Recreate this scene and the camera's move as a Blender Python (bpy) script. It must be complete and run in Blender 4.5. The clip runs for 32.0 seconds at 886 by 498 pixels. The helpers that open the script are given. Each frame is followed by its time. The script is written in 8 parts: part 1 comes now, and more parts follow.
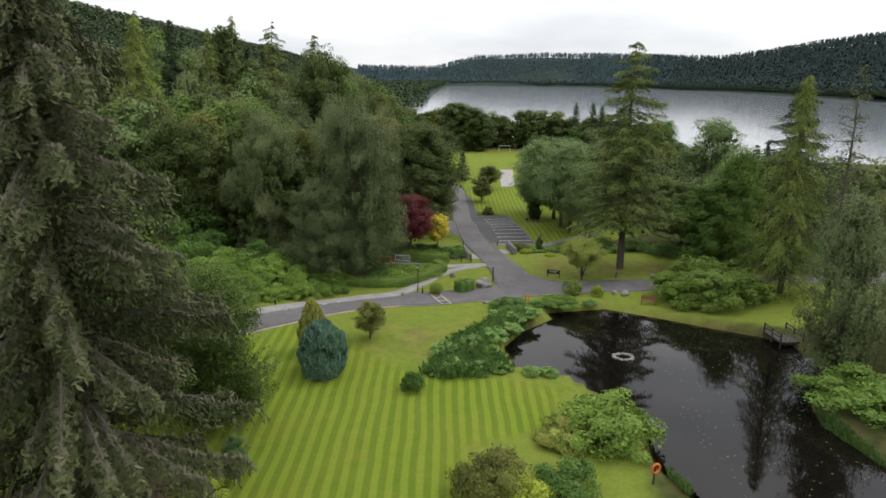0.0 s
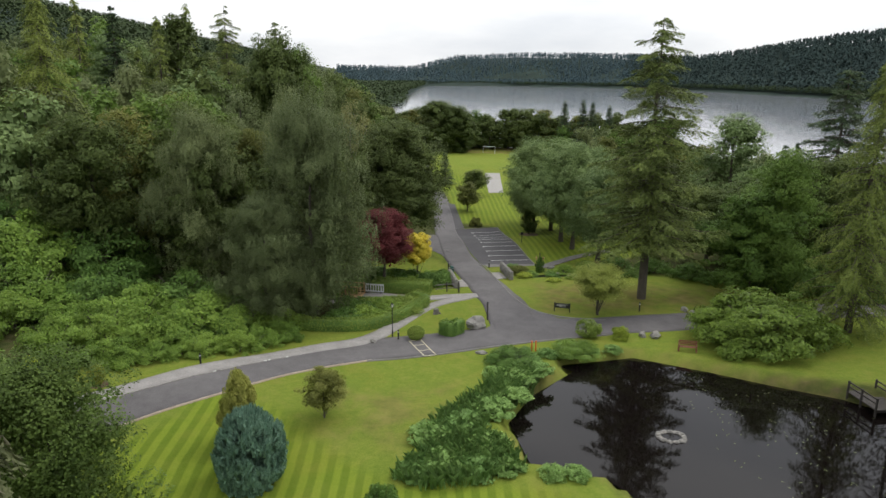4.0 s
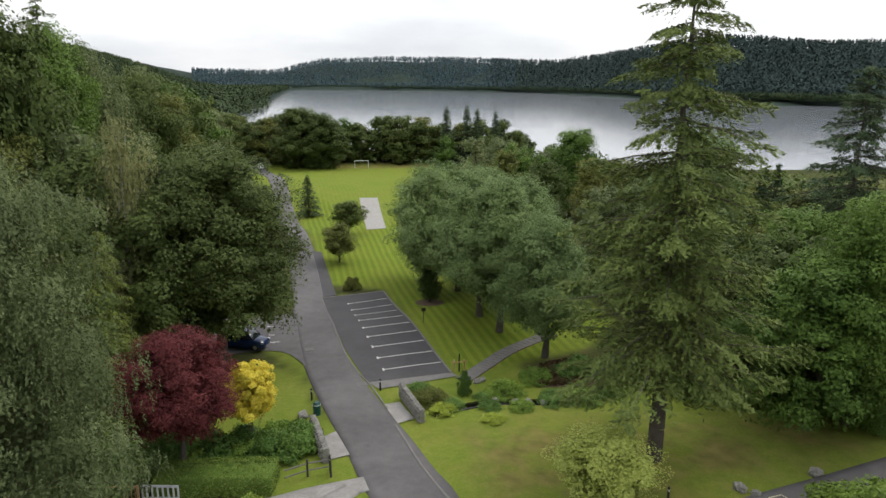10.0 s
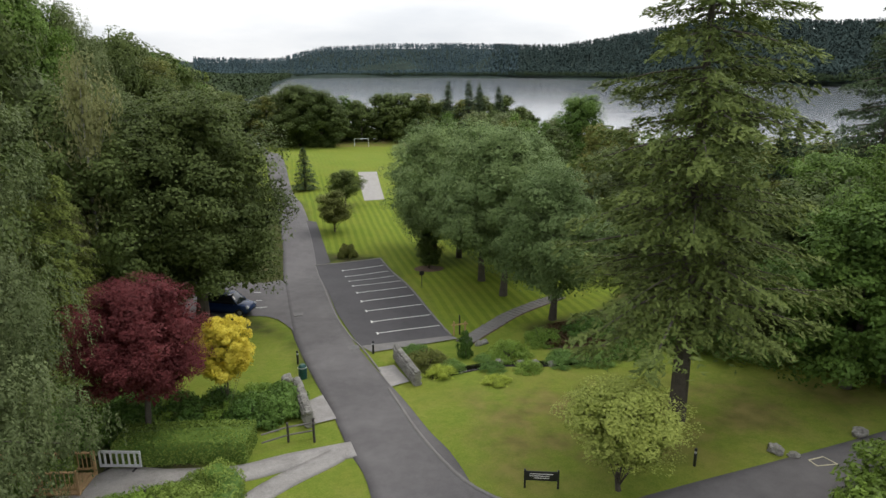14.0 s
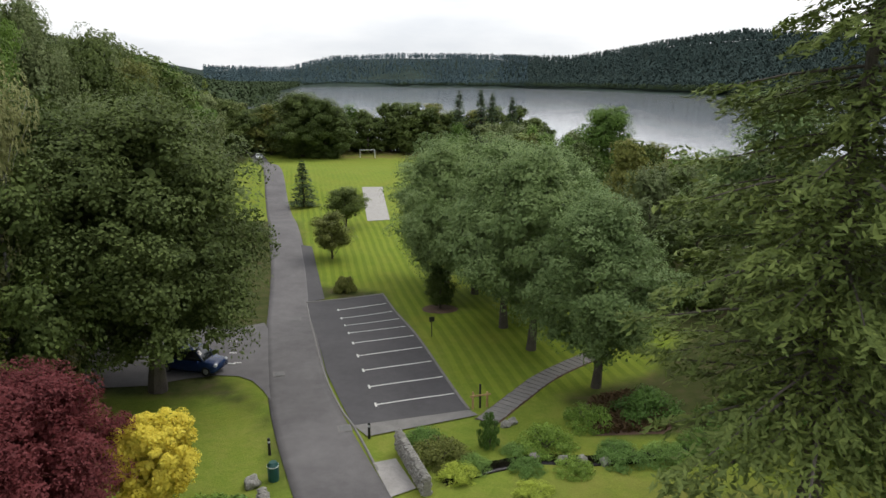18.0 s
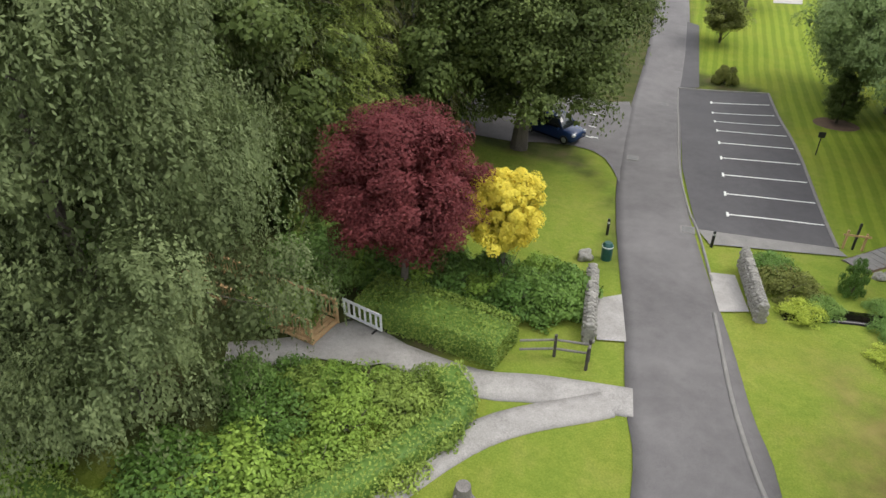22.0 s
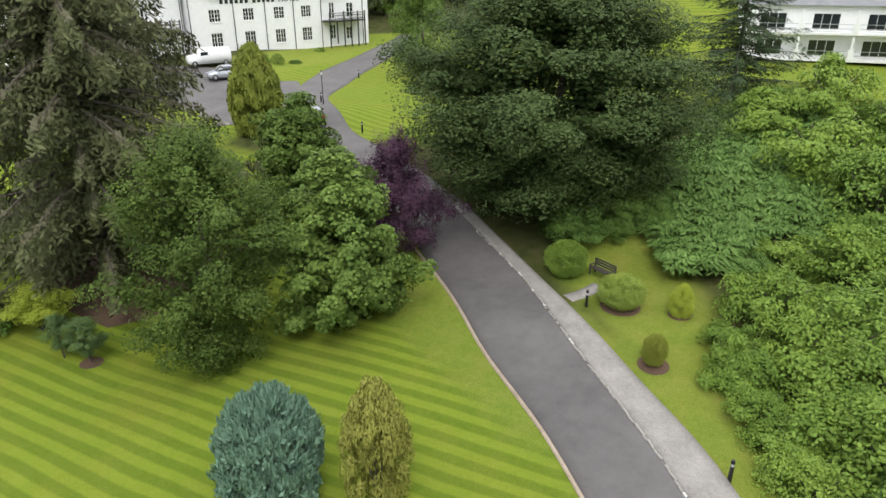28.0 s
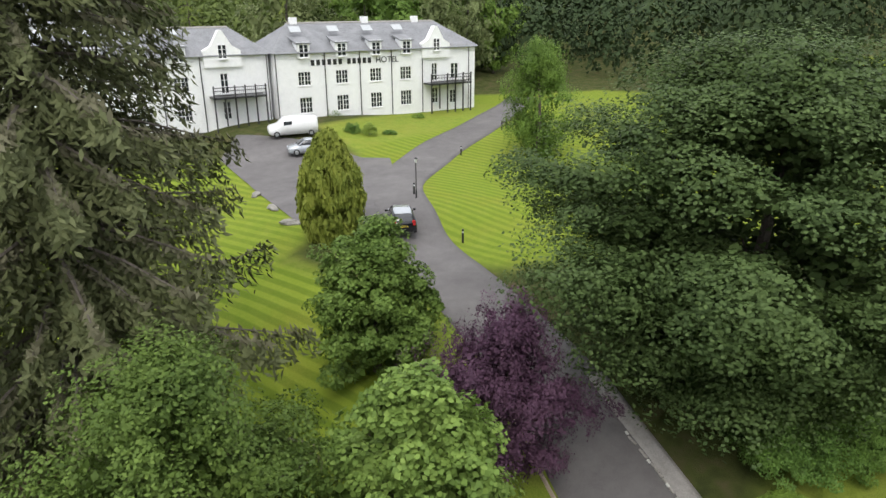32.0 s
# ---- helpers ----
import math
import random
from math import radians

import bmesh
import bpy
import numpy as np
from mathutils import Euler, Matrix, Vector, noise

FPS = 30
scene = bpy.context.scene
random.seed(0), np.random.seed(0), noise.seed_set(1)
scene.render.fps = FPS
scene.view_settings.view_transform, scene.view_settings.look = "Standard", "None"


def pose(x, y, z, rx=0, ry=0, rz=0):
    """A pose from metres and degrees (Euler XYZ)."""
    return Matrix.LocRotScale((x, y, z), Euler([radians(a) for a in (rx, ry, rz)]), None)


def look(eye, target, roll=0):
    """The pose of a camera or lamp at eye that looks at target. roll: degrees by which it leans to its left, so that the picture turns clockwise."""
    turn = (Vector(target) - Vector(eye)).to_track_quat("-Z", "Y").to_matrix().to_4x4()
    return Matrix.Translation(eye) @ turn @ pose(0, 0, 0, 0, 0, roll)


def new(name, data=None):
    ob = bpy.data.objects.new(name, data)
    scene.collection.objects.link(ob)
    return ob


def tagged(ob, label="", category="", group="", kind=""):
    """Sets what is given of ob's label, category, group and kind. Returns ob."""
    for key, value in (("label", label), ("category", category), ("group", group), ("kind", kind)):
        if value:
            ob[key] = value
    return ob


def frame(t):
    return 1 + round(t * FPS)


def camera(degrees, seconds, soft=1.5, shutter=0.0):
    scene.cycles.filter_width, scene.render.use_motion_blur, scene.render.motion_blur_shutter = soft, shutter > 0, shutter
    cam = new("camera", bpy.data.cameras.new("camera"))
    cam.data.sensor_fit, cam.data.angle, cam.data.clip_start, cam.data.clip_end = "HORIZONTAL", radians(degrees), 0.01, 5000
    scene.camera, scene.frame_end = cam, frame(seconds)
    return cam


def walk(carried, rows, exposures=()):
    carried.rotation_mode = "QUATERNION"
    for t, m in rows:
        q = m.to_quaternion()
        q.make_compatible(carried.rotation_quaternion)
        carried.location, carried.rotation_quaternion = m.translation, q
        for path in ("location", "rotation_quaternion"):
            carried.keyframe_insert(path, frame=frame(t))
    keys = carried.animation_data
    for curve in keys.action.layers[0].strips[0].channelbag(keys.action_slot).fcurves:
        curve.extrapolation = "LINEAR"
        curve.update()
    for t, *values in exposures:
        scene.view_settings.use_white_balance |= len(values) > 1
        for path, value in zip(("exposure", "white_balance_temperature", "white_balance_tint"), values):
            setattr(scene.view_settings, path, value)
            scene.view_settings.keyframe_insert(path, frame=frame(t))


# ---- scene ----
cam = camera(66.89, 32.0, shutter=0.0)
ROWS = [
    (0.0, -1.209, -66.748, 23.976, 3.655, -14.363, 0.346),
    (0.5, -1.275, -65.218, 23.804, 3.623, -14.277, 0.293),
    (1.0, -1.354, -63.531, 23.795, 3.609, -14.208, 0.209),
    (1.5, -1.423, -61.717, 23.895, 3.373, -14.218, 0.133),
    (2.0, -1.553, -59.660, 23.990, 2.720, -14.263, 0.090),
    (2.5, -1.770, -57.376, 23.528, 2.559, -14.306, 0.101),
    (3.0, -1.921, -55.045, 22.865, 2.523, -14.303, 0.143),
    (3.5, -2.073, -52.547, 22.668, 2.484, -14.343, 0.170),
    (5.5, -3.016, -40.810, 22.382, -0.356, -14.199, 0.151),
    (6.0, -3.227, -37.902, 22.370, -0.780, -14.204, 0.180),
    (6.5, -3.279, -34.980, 22.452, -3.597, -14.261, 0.171),
    (7.0, -3.320, -32.101, 22.539, -6.021, -14.346, 0.146),
    (7.5, -3.252, -29.190, 22.602, -6.737, -14.451, 0.132),
    (8.0, -3.112, -26.328, 22.603, -8.950, -14.457, 0.149),
    (8.5, -2.968, -23.451, 22.614, -9.300, -14.459, 0.148),
    (9.0, -2.677, -20.758, 22.464, -9.179, -14.188, 0.156),
    (9.5, -2.354, -17.928, 22.364, -9.112, -14.044, 0.187),
    (10.0, -2.014, -15.348, 22.170, -9.042, -13.962, 0.165),
    (10.5, -1.926, -13.588, 21.733, -9.214, -14.117, 0.093),
    (11.0, -1.565, -12.429, 21.076, -9.032, -14.279, -0.004),
    (11.5, -1.280, -12.180, 20.422, -8.837, -14.518, -0.137),
    (12.0, -1.198, -12.165, 19.897, -8.823, -14.731, -0.282),
    (12.5, -1.134, -12.176, 19.307, -8.763, -14.859, -0.406),
    (13.0, -1.038, -12.181, 18.514, -8.660, -14.731, -0.496),
    (13.5, -0.971, -12.093, 18.524, -8.584, -15.000, -0.567),
    (15.5, -0.820, -9.405, 18.259, -8.886, -14.716, -0.371),
    (16.0, -0.565, -7.881, 18.428, -8.846, -14.909, -0.220),
    (16.5, -0.384, -6.116, 18.317, -9.013, -14.777, -0.123),
    (17.0, -0.232, -4.151, 18.095, -9.210, -14.463, -0.073),
    (17.5, -0.034, -2.244, 18.028, -9.139, -14.176, -0.034),
    (18.0, 0.066, -0.929, 18.085, -8.042, -14.148, 0.003),
    (18.5, 0.076, -0.329, 18.080, -5.730, -14.276, 0.023),
    (19.0, 0.000, 0.000, 18.177, -1.826, -14.520, 0.010),
    (19.5, -0.043, -0.014, 18.095, 2.279, -15.520, -0.050),
    (20.0, -0.086, -0.001, 18.030, 4.616, -18.888, -0.111),
    (20.5, -0.140, -0.013, 17.984, 9.258, -22.584, -0.155),
    (21.0, -0.212, -0.002, 17.978, 15.069, -26.380, -0.185),
    (21.5, -0.253, -0.009, 17.998, 20.945, -30.260, -0.154),
    (22.0, -0.317, 0.030, 17.965, 23.661, -33.068, -0.074),
    (22.5, -0.417, -0.035, 17.971, 27.864, -33.674, 0.058),
    (23.0, -0.548, -0.099, 18.070, 36.032, -34.002, 0.183),
    (23.5, -0.768, -0.089, 18.089, 47.674, -34.452, 0.261),
    (24.0, -0.991, -0.217, 18.202, 59.278, -34.006, 0.301),
    (24.5, -1.240, -0.500, 18.242, 70.711, -32.347, 0.304),
    (25.0, -1.335, -0.886, 18.255, 82.147, -30.112, 0.255),
    (25.5, -1.279, -1.275, 18.327, 93.628, -27.843, 0.188),
    (26.0, -1.206, -1.681, 18.399, 104.292, -25.682, 0.166),
    (26.5, -1.206, -1.754, 18.405, 107.673, -24.567, 0.199),
    (28.5, -1.208, -2.099, 18.373, 124.734, -22.325, -0.236),
    (29.0, -1.209, -2.217, 18.348, 126.489, -20.730, -0.266),
    (29.5, -1.473, -2.488, 18.271, 126.749, -19.830, -0.234),
    (30.0, -2.172, -3.111, 18.137, 126.711, -19.762, -0.163),
    (30.5, -3.547, -4.264, 18.007, 126.631, -19.822, -0.079),
    (31.0, -5.895, -6.113, 17.949, 126.545, -19.893, -0.006),
    (31.5, -9.158, -8.593, 18.602, 127.155, -20.016, -0.060),
    (32.0, -12.850, -11.362, 19.550, 129.398, -20.057, -0.199),
]
EXPOSURES = [(0.0, 0.33), (18.5, 0.34), (20.0, 0.64), (21.0, 1.05), (22.0, 0.94), (23.0, 1.05), (24.0, 1.32), (25.0, 1.02), (26.0, 0.8), (32.0, 0.8)]
walk(cam, [(t, pose(x, y, z, 90 + pitch, 0, yaw) @ pose(0, 0, 0, 0, 0, roll)) for t, x, y, z, yaw, pitch, roll in ROWS], EXPOSURES)

# ---- world and sun: an overcast summer sky ----
world = bpy.data.worlds.new("overcast_sky")
scene.world = world
world.use_nodes = True
wn, wl = world.node_tree.nodes, world.node_tree.links
wn.clear()
w_out, w_bg = wn.new("ShaderNodeOutputWorld"), wn.new("ShaderNodeBackground")
sky = wn.new("ShaderNodeTexSky")
sky.sky_type, sky.sun_disc = "NISHITA", False
sky.sun_elevation, sky.sun_rotation = radians(54), radians(57)
w_co, w_map = wn.new("ShaderNodeTexCoord"), wn.new("ShaderNodeMapping")
w_map.inputs["Scale"].default_value = (1.2, 1.2, 4.5)
w_noise = wn.new("ShaderNodeTexNoise")
w_noise.inputs["Scale"].default_value, w_noise.inputs["Detail"].default_value, w_noise.inputs["Roughness"].default_value = 1.6, 7, 0.52
w_ramp = wn.new("ShaderNodeValToRGB")
w_ramp.color_ramp.elements[0].position, w_ramp.color_ramp.elements[0].color = 0.38, (5.75, 5.95, 6.35, 1)
w_ramp.color_ramp.elements[1].position, w_ramp.color_ramp.elements[1].color = 0.60, (8.2, 8.15, 8.2, 1)
w_sep, w_rise, w_dome = wn.new("ShaderNodeSeparateXYZ"), wn.new("ShaderNodeMapRange"), wn.new("ShaderNodeMix")
w_rise.inputs[1].default_value, w_rise.inputs[2].default_value, w_rise.inputs[3].default_value, w_rise.inputs[4].default_value = 0.05, 1.0, 1.0, 1.55
w_dome.data_type, w_dome.blend_type = "RGBA", "MULTIPLY"
w_dome.inputs[0].default_value = 1.0
w_mix = wn.new("ShaderNodeMix")
w_mix.data_type = "RGBA"
w_mix.inputs[0].default_value = 0.9
wl.new(w_co.outputs["Generated"], w_map.inputs["Vector"])
wl.new(w_map.outputs[0], w_noise.inputs["Vector"])
wl.new(w_noise.outputs["Fac"], w_ramp.inputs[0])
wl.new(sky.outputs[0], w_mix.inputs[6])
wl.new(w_co.outputs["Generated"], w_sep.inputs[0])
wl.new(w_sep.outputs[2], w_rise.inputs[0])
wl.new(w_ramp.outputs[0], w_dome.inputs[6])
wl.new(w_rise.outputs[0], w_dome.inputs[7])
wl.new(w_dome.outputs[2], w_mix.inputs[7])
wl.new(w_mix.outputs[2], w_bg.inputs["Color"])
w_bg.inputs["Strength"].default_value = 0.112
wl.new(w_bg.outputs[0], w_out.inputs["Surface"])
sun = new("sun", bpy.data.lights.new("sun", "SUN"))
sun.data.energy, sun.data.angle, sun.data.color = 1.0, radians(24), (1.0, 0.96, 0.88)
sun.matrix_world = look((0, 0, 200), (-58, -38, 105))

# ---- materials ----
def ramp_node(nt, fac, stops):
    r = nt.nodes.new("ShaderNodeValToRGB")
    while len(r.color_ramp.elements) < len(stops):
        r.color_ramp.elements.new(0.5)
    for e, (p, c) in zip(r.color_ramp.elements, stops):
        e.position, e.color = p, (*c, 1)
    nt.links.new(fac, r.inputs[0])
    return r.outputs[0]


def noise_node(nt, scale, detail=4, rough=0.55, vec=None, size=None):
    n = nt.nodes.new("ShaderNodeTexNoise")
    n.inputs["Scale"].default_value, n.inputs["Detail"].default_value, n.inputs["Roughness"].default_value = scale, detail, rough
    if vec is None:
        vec = nt.nodes.new("ShaderNodeNewGeometry").outputs["Position"]
    if size:
        m = nt.nodes.new("ShaderNodeMapping")
        m.inputs["Scale"].default_value = size
        nt.links.new(vec, m.inputs[0])
        vec = m.outputs[0]
    nt.links.new(vec, n.inputs["Vector"])
    return n.outputs["Fac"]


def mix_node(nt, fac, a, b, mode="MIX"):
    m = nt.nodes.new("ShaderNodeMix")
    m.data_type, m.blend_type = "RGBA", mode
    for sock, v in ((m.inputs[0], fac), (m.inputs[6], a), (m.inputs[7], b)):
        if isinstance(v, (int, float)):
            sock.default_value = v
        elif isinstance(v, tuple):
            sock.default_value = (*v, 1)
        else:
            nt.links.new(v, sock)
    return m.outputs[2]


def bump_node(nt, fac, dist, strength=0.6):
    b = nt.nodes.new("ShaderNodeBump")
    b.inputs["Distance"].default_value, b.inputs["Strength"].default_value = dist, strength
    nt.links.new(fac, b.inputs["Height"])
    return b.outputs[0]


def material(name, rough=0.7, metal=0.0):
    m = bpy.data.materials.new(name)
    m.use_nodes = True
    b = m.node_tree.nodes["Principled BSDF"]
    b.inputs["Roughness"].default_value, b.inputs["Metallic"].default_value = rough, metal
    return m, m.node_tree, b


def worn(name, c1, c2, scale=3.0, rough=0.7, bump=0.004, metal=0.0, fine=40.0):
    """A surface of two tones at two scales, with fine relief."""
    m, nt, b = material(name, rough, metal)
    col = ramp_node(nt, noise_node(nt, scale, 5), [(0.3, c1), (0.7, c2)])
    f = noise_node(nt, fine, 3)
    col = mix_node(nt, 0.3, col, ramp_node(nt, noise_node(nt, scale * 5.3, 7, 0.68), [(0.34, tuple(0.75 * v for v in c1)), (0.68, tuple(min(1, 1.15 * v) for v in c2))]))
    col = mix_node(nt, 0.35, col, ramp_node(nt, f, [(0.3, tuple(0.6 * v for v in c1)), (0.75, tuple(min(1, 1.2 * v) for v in c2))]))
    nt.links.new(col, b.inputs["Base Color"])
    if bump:
        nt.links.new(bump_node(nt, f, bump), b.inputs["Normal"])
    return m


def foliage(name, dark, mid, light, rough=0.55, glow=0.22, patch=0.35):
    """Leaves: each leaf its own tone, clumps lighter and darker, some light through the blade."""
    m, nt, b = material(name, rough)
    dark, light = tuple(0.55 * p + 0.45 * q for p, q in zip(dark, mid)), tuple(0.55 * p + 0.45 * q for p, q in zip(mid, light))
    geo = nt.nodes.new("ShaderNodeNewGeometry")
    col = ramp_node(nt, geo.outputs["Random Per Island"], [(0.05, dark), (0.5, mid), (0.97, light)])
    big = noise_node(nt, patch, 3)
    col = mix_node(nt, 0.45, col, ramp_node(nt, big, [(0.33, dark), (0.66, light)]))
    info = nt.nodes.new("ShaderNodeObjectInfo")
    hsv = nt.nodes.new("ShaderNodeHueSaturation")
    hsv.inputs["Saturation"].default_value = 0.92
    hsv.inputs["Saturation"].default_value = 0.92
    hsv.inputs["Saturation"].default_value = 0.92
    hsv.inputs["Saturation"].default_value = 0.92
    hsv.inputs["Saturation"].default_value = 0.92
    hsv.inputs["Saturation"].default_value = 0.92
    hsv.inputs["Saturation"].default_value = 1.05
    hsv.inputs["Saturation"].default_value = 0.92
    mr = nt.nodes.new("ShaderNodeMapRange")
    mr.inputs[3].default_value, mr.inputs[4].default_value = 0.84, 1.18
    nt.links.new(info.outputs["Random"], mr.inputs[0])
    nt.links.new(mr.outputs[0], hsv.inputs["Value"])
    tint = nt.nodes.new("ShaderNodeMath")
    tint.operation = "MULTIPLY_ADD"
    tint.inputs[1].default_value, tint.inputs[2].default_value = -0.014, 0.507
    nt.links.new(info.outputs["Random"], tint.inputs[0])
    nt.links.new(tint.outputs[0], hsv.inputs["Hue"])
    nt.links.new(col, hsv.inputs["Color"])
    nt.links.new(hsv.outputs[0], b.inputs["Base Color"])
    b.inputs["Specular IOR Level"].default_value = 0.12
    tr = nt.nodes.new("ShaderNodeBsdfTranslucent")
    nt.links.new(hsv.outputs[0], tr.inputs["Color"])
    mx = nt.nodes.new("ShaderNodeMixShader")
    mx.inputs[0].default_value = glow
    nt.links.new(b.outputs[0], mx.inputs[1])
    nt.links.new(tr.outputs[0], mx.inputs[2])
    nt.links.new(mx.outputs[0], nt.nodes["Material Output"].inputs["Surface"])
    return m


def plain(name, col, rough=0.5, metal=0.0):
    return worn(name, tuple(0.85 * c for c in col), tuple(min(1, 1.1 * c) for c in col), 6.0, rough, 0.001, metal, 90.0)


BARK = worn("bark", (0.05, 0.042, 0.035), (0.14, 0.12, 0.10), 1.2, 0.9, 0.03, 0, 14)
BARK_PALE = worn("birch_bark", (0.16, 0.15, 0.14), (0.5, 0.48, 0.45), 2.0, 0.8, 0.01, 0, 9)
LEAF = {
    "oak": foliage("oak_leaves", (0.026, 0.04, 0.008), (0.082, 0.122, 0.024), (0.22, 0.275, 0.06)),
    "deepoak": foliage("deep_oak_leaves", (0.023, 0.041, 0.01), (0.066, 0.11, 0.028), (0.175, 0.245, 0.068)),
    "lane_oak": foliage("lane_oak_leaves", (0.024, 0.038, 0.009), (0.066, 0.1, 0.022), (0.18, 0.235, 0.055)),
    "bright": foliage("maple_leaves", (0.035, 0.065, 0.01), (0.12, 0.205, 0.03), (0.33, 0.46, 0.08)),
    "fresh": foliage("fresh_leaves", (0.034, 0.067, 0.010), (0.110, 0.202, 0.025), (0.249, 0.370, 0.050)),
    "birch": foliage("birch_leaves", (0.053, 0.074, 0.025), (0.152, 0.194, 0.068), (0.33, 0.385, 0.155)),
    "pale_birch": foliage("pale_birch_leaves", (0.1, 0.11, 0.035), (0.24, 0.25, 0.085), (0.42, 0.42, 0.17)),
    "aspen": foliage("aspen_leaves", (0.065, 0.11, 0.03), (0.155, 0.235, 0.07), (0.34, 0.44, 0.15)),
    "alder": foliage("alder_leaves", (0.028, 0.052, 0.009), (0.1, 0.162, 0.024), (0.25, 0.34, 0.054)),
    "pine": foliage("pine_needles", (0.028, 0.06, 0.018), (0.085, 0.155, 0.046), (0.21, 0.31, 0.1), 0.6, 0.12),
    "olive": foliage("olive_leaves", (0.045, 0.058, 0.010), (0.156, 0.178, 0.033), (0.312, 0.317, 0.067)),
    "fir": foliage("fir_needles", (0.036, 0.058, 0.013), (0.122, 0.168, 0.034), (0.31, 0.375, 0.075), 0.6, 0.15),
    "spruce": foliage("spruce_needles", (0.04, 0.052, 0.021), (0.088, 0.104, 0.041), (0.185, 0.2, 0.085), 0.65, 0.12),
    "fir_dark": foliage("dark_conifer_needles", (0.018, 0.036, 0.016), (0.05, 0.085, 0.035), (0.12, 0.17, 0.06), 0.65, 0.1),
    "spruce_tip": foliage("spruce_cones", (0.075, 0.074, 0.042), (0.13, 0.124, 0.072), (0.2, 0.19, 0.115), 0.7, 0.1),
    "larch": foliage("larch_needles", (0.055, 0.08, 0.012), (0.175, 0.235, 0.037), (0.35, 0.41, 0.08), 0.6, 0.25),
    "blue": foliage("blue_cypress", (0.065, 0.14, 0.094), (0.14, 0.265, 0.18), (0.31, 0.47, 0.33), 0.65, 0.1),
    "gold": foliage("golden_conifer", (0.171, 0.239, 0.016), (0.365, 0.454, 0.030), (0.708, 0.766, 0.061), 0.6, 0.2),
    "magnolia": foliage("magnolia_leaves", (0.12, 0.15, 0.025), (0.3, 0.36, 0.058), (0.56, 0.62, 0.125)),
    "thuja": foliage("thuja_sprays", (0.085, 0.12, 0.014), (0.23, 0.28, 0.03), (0.46, 0.46, 0.06), 0.6, 0.2),
    "copper": foliage("amber_leaves", (0.158, 0.172, 0.027), (0.336, 0.346, 0.057), (0.537, 0.532, 0.113), 0.6, 0.2),
    "yellow": foliage("yellow_leaves", (0.5, 0.4, 0.012), (0.84, 0.69, 0.03), (0.97, 0.87, 0.1), 0.55, 0.35),
    "red": foliage("crimson_leaves", (0.055, 0.011, 0.01), (0.125, 0.023, 0.022), (0.23, 0.055, 0.045), 0.5, 0.25),
    "purple": foliage("purple_leaves", (0.045, 0.022, 0.042), (0.085, 0.038, 0.074), (0.17, 0.085, 0.13), 0.55, 0.2),
    "rhodo": foliage("rhododendron_leaves", (0.038, 0.076, 0.0085), (0.155, 0.278, 0.026), (0.4, 0.55, 0.066), 0.4, 0.2),
    "rhodo_dark": foliage("laurel_leaves", (0.023, 0.056, 0.010), (0.097, 0.194, 0.028), (0.220, 0.373, 0.055), 0.4, 0.2),
    "rhodo_bank": foliage("glossy_rhododendron_leaves", (0.028, 0.05, 0.006), (0.118, 0.2, 0.018), (0.32, 0.45, 0.048), 0.4, 0.2),
    "hedge": foliage("hedge_leaves", (0.051, 0.085, 0.013), (0.197, 0.295, 0.040), (0.448, 0.557, 0.080), 0.5, 0.2),
    "dead_fern": foliage("dead_bracken", (0.09, 0.05, 0.025), (0.17, 0.1, 0.05), (0.27, 0.17, 0.09), 0.7, 0.1),
    "fern": foliage("bracken_fronds", (0.05, 0.1, 0.018), (0.15, 0.275, 0.05), (0.31, 0.49, 0.11), 0.55, 0.3),
    "reed": foliage("iris_blades", (0.080, 0.173, 0.034), (0.180, 0.326, 0.069), (0.378, 0.557, 0.136), 0.45, 0.3),
    "far": foliage("far_wood_leaves", (0.019, 0.037, 0.014), (0.036, 0.058, 0.021), (0.076, 0.104, 0.035), 0.8, 0.0, 0.02),
    # distance haze is mixed into the next two colours as blue-grey
    "near_hill": foliage("hazed_lakeside_conifers", (0.034, 0.06, 0.055), (0.045, 0.074, 0.067), (0.06, 0.09, 0.078), 0.9, 0.0, 0.004),
    "far_hill": foliage("hazed_hill_conifers", (0.048, 0.08, 0.094), (0.06, 0.099, 0.112), (0.076, 0.114, 0.126), 0.9, 0.0, 0.004),
}
TARMAC = worn("tarmac", (0.064, 0.059, 0.06), (0.168, 0.158, 0.157), 0.22, 0.85, 0.004, 0, 60)
TARMAC_NEW = worn("dark_tarmac", (0.048, 0.045, 0.048), (0.085, 0.081, 0.084), 0.4, 0.85, 0.004, 0, 60)
GRAVEL = worn("gravel", (0.18, 0.17, 0.16), (0.38, 0.36, 0.34), 0.9, 0.9, 0.02, 0, 22)
CONCRETE = worn("concrete", (0.25, 0.24, 0.22), (0.42, 0.40, 0.37), 1.5, 0.85, 0.004, 0, 50)
KERB = worn("kerb_concrete", (0.13, 0.125, 0.118), (0.23, 0.22, 0.205), 1.2, 0.9, 0.004, 0, 45)
IRON = worn("cast_iron", (0.09, 0.088, 0.088), (0.17, 0.165, 0.16), 4.0, 0.75, 0.003, 0, 40)
STONE = worn("stone", (0.13, 0.125, 0.115), (0.34, 0.325, 0.29), 2.2, 0.85, 0.03, 0, 12)
BRICKISH = worn("sandstone_kerb", (0.26, 0.2, 0.15), (0.48, 0.4, 0.32), 1.2, 0.85, 0.006, 0, 30)
PAINT = worn("road_paint", (0.5, 0.5, 0.47), (0.78, 0.78, 0.74), 3.0, 0.7, 0.002, 0, 40)
YPAINT = worn("cream_road_paint", (0.42, 0.38, 0.25), (0.7, 0.65, 0.47), 4.0, 0.7, 0.002, 0, 40)
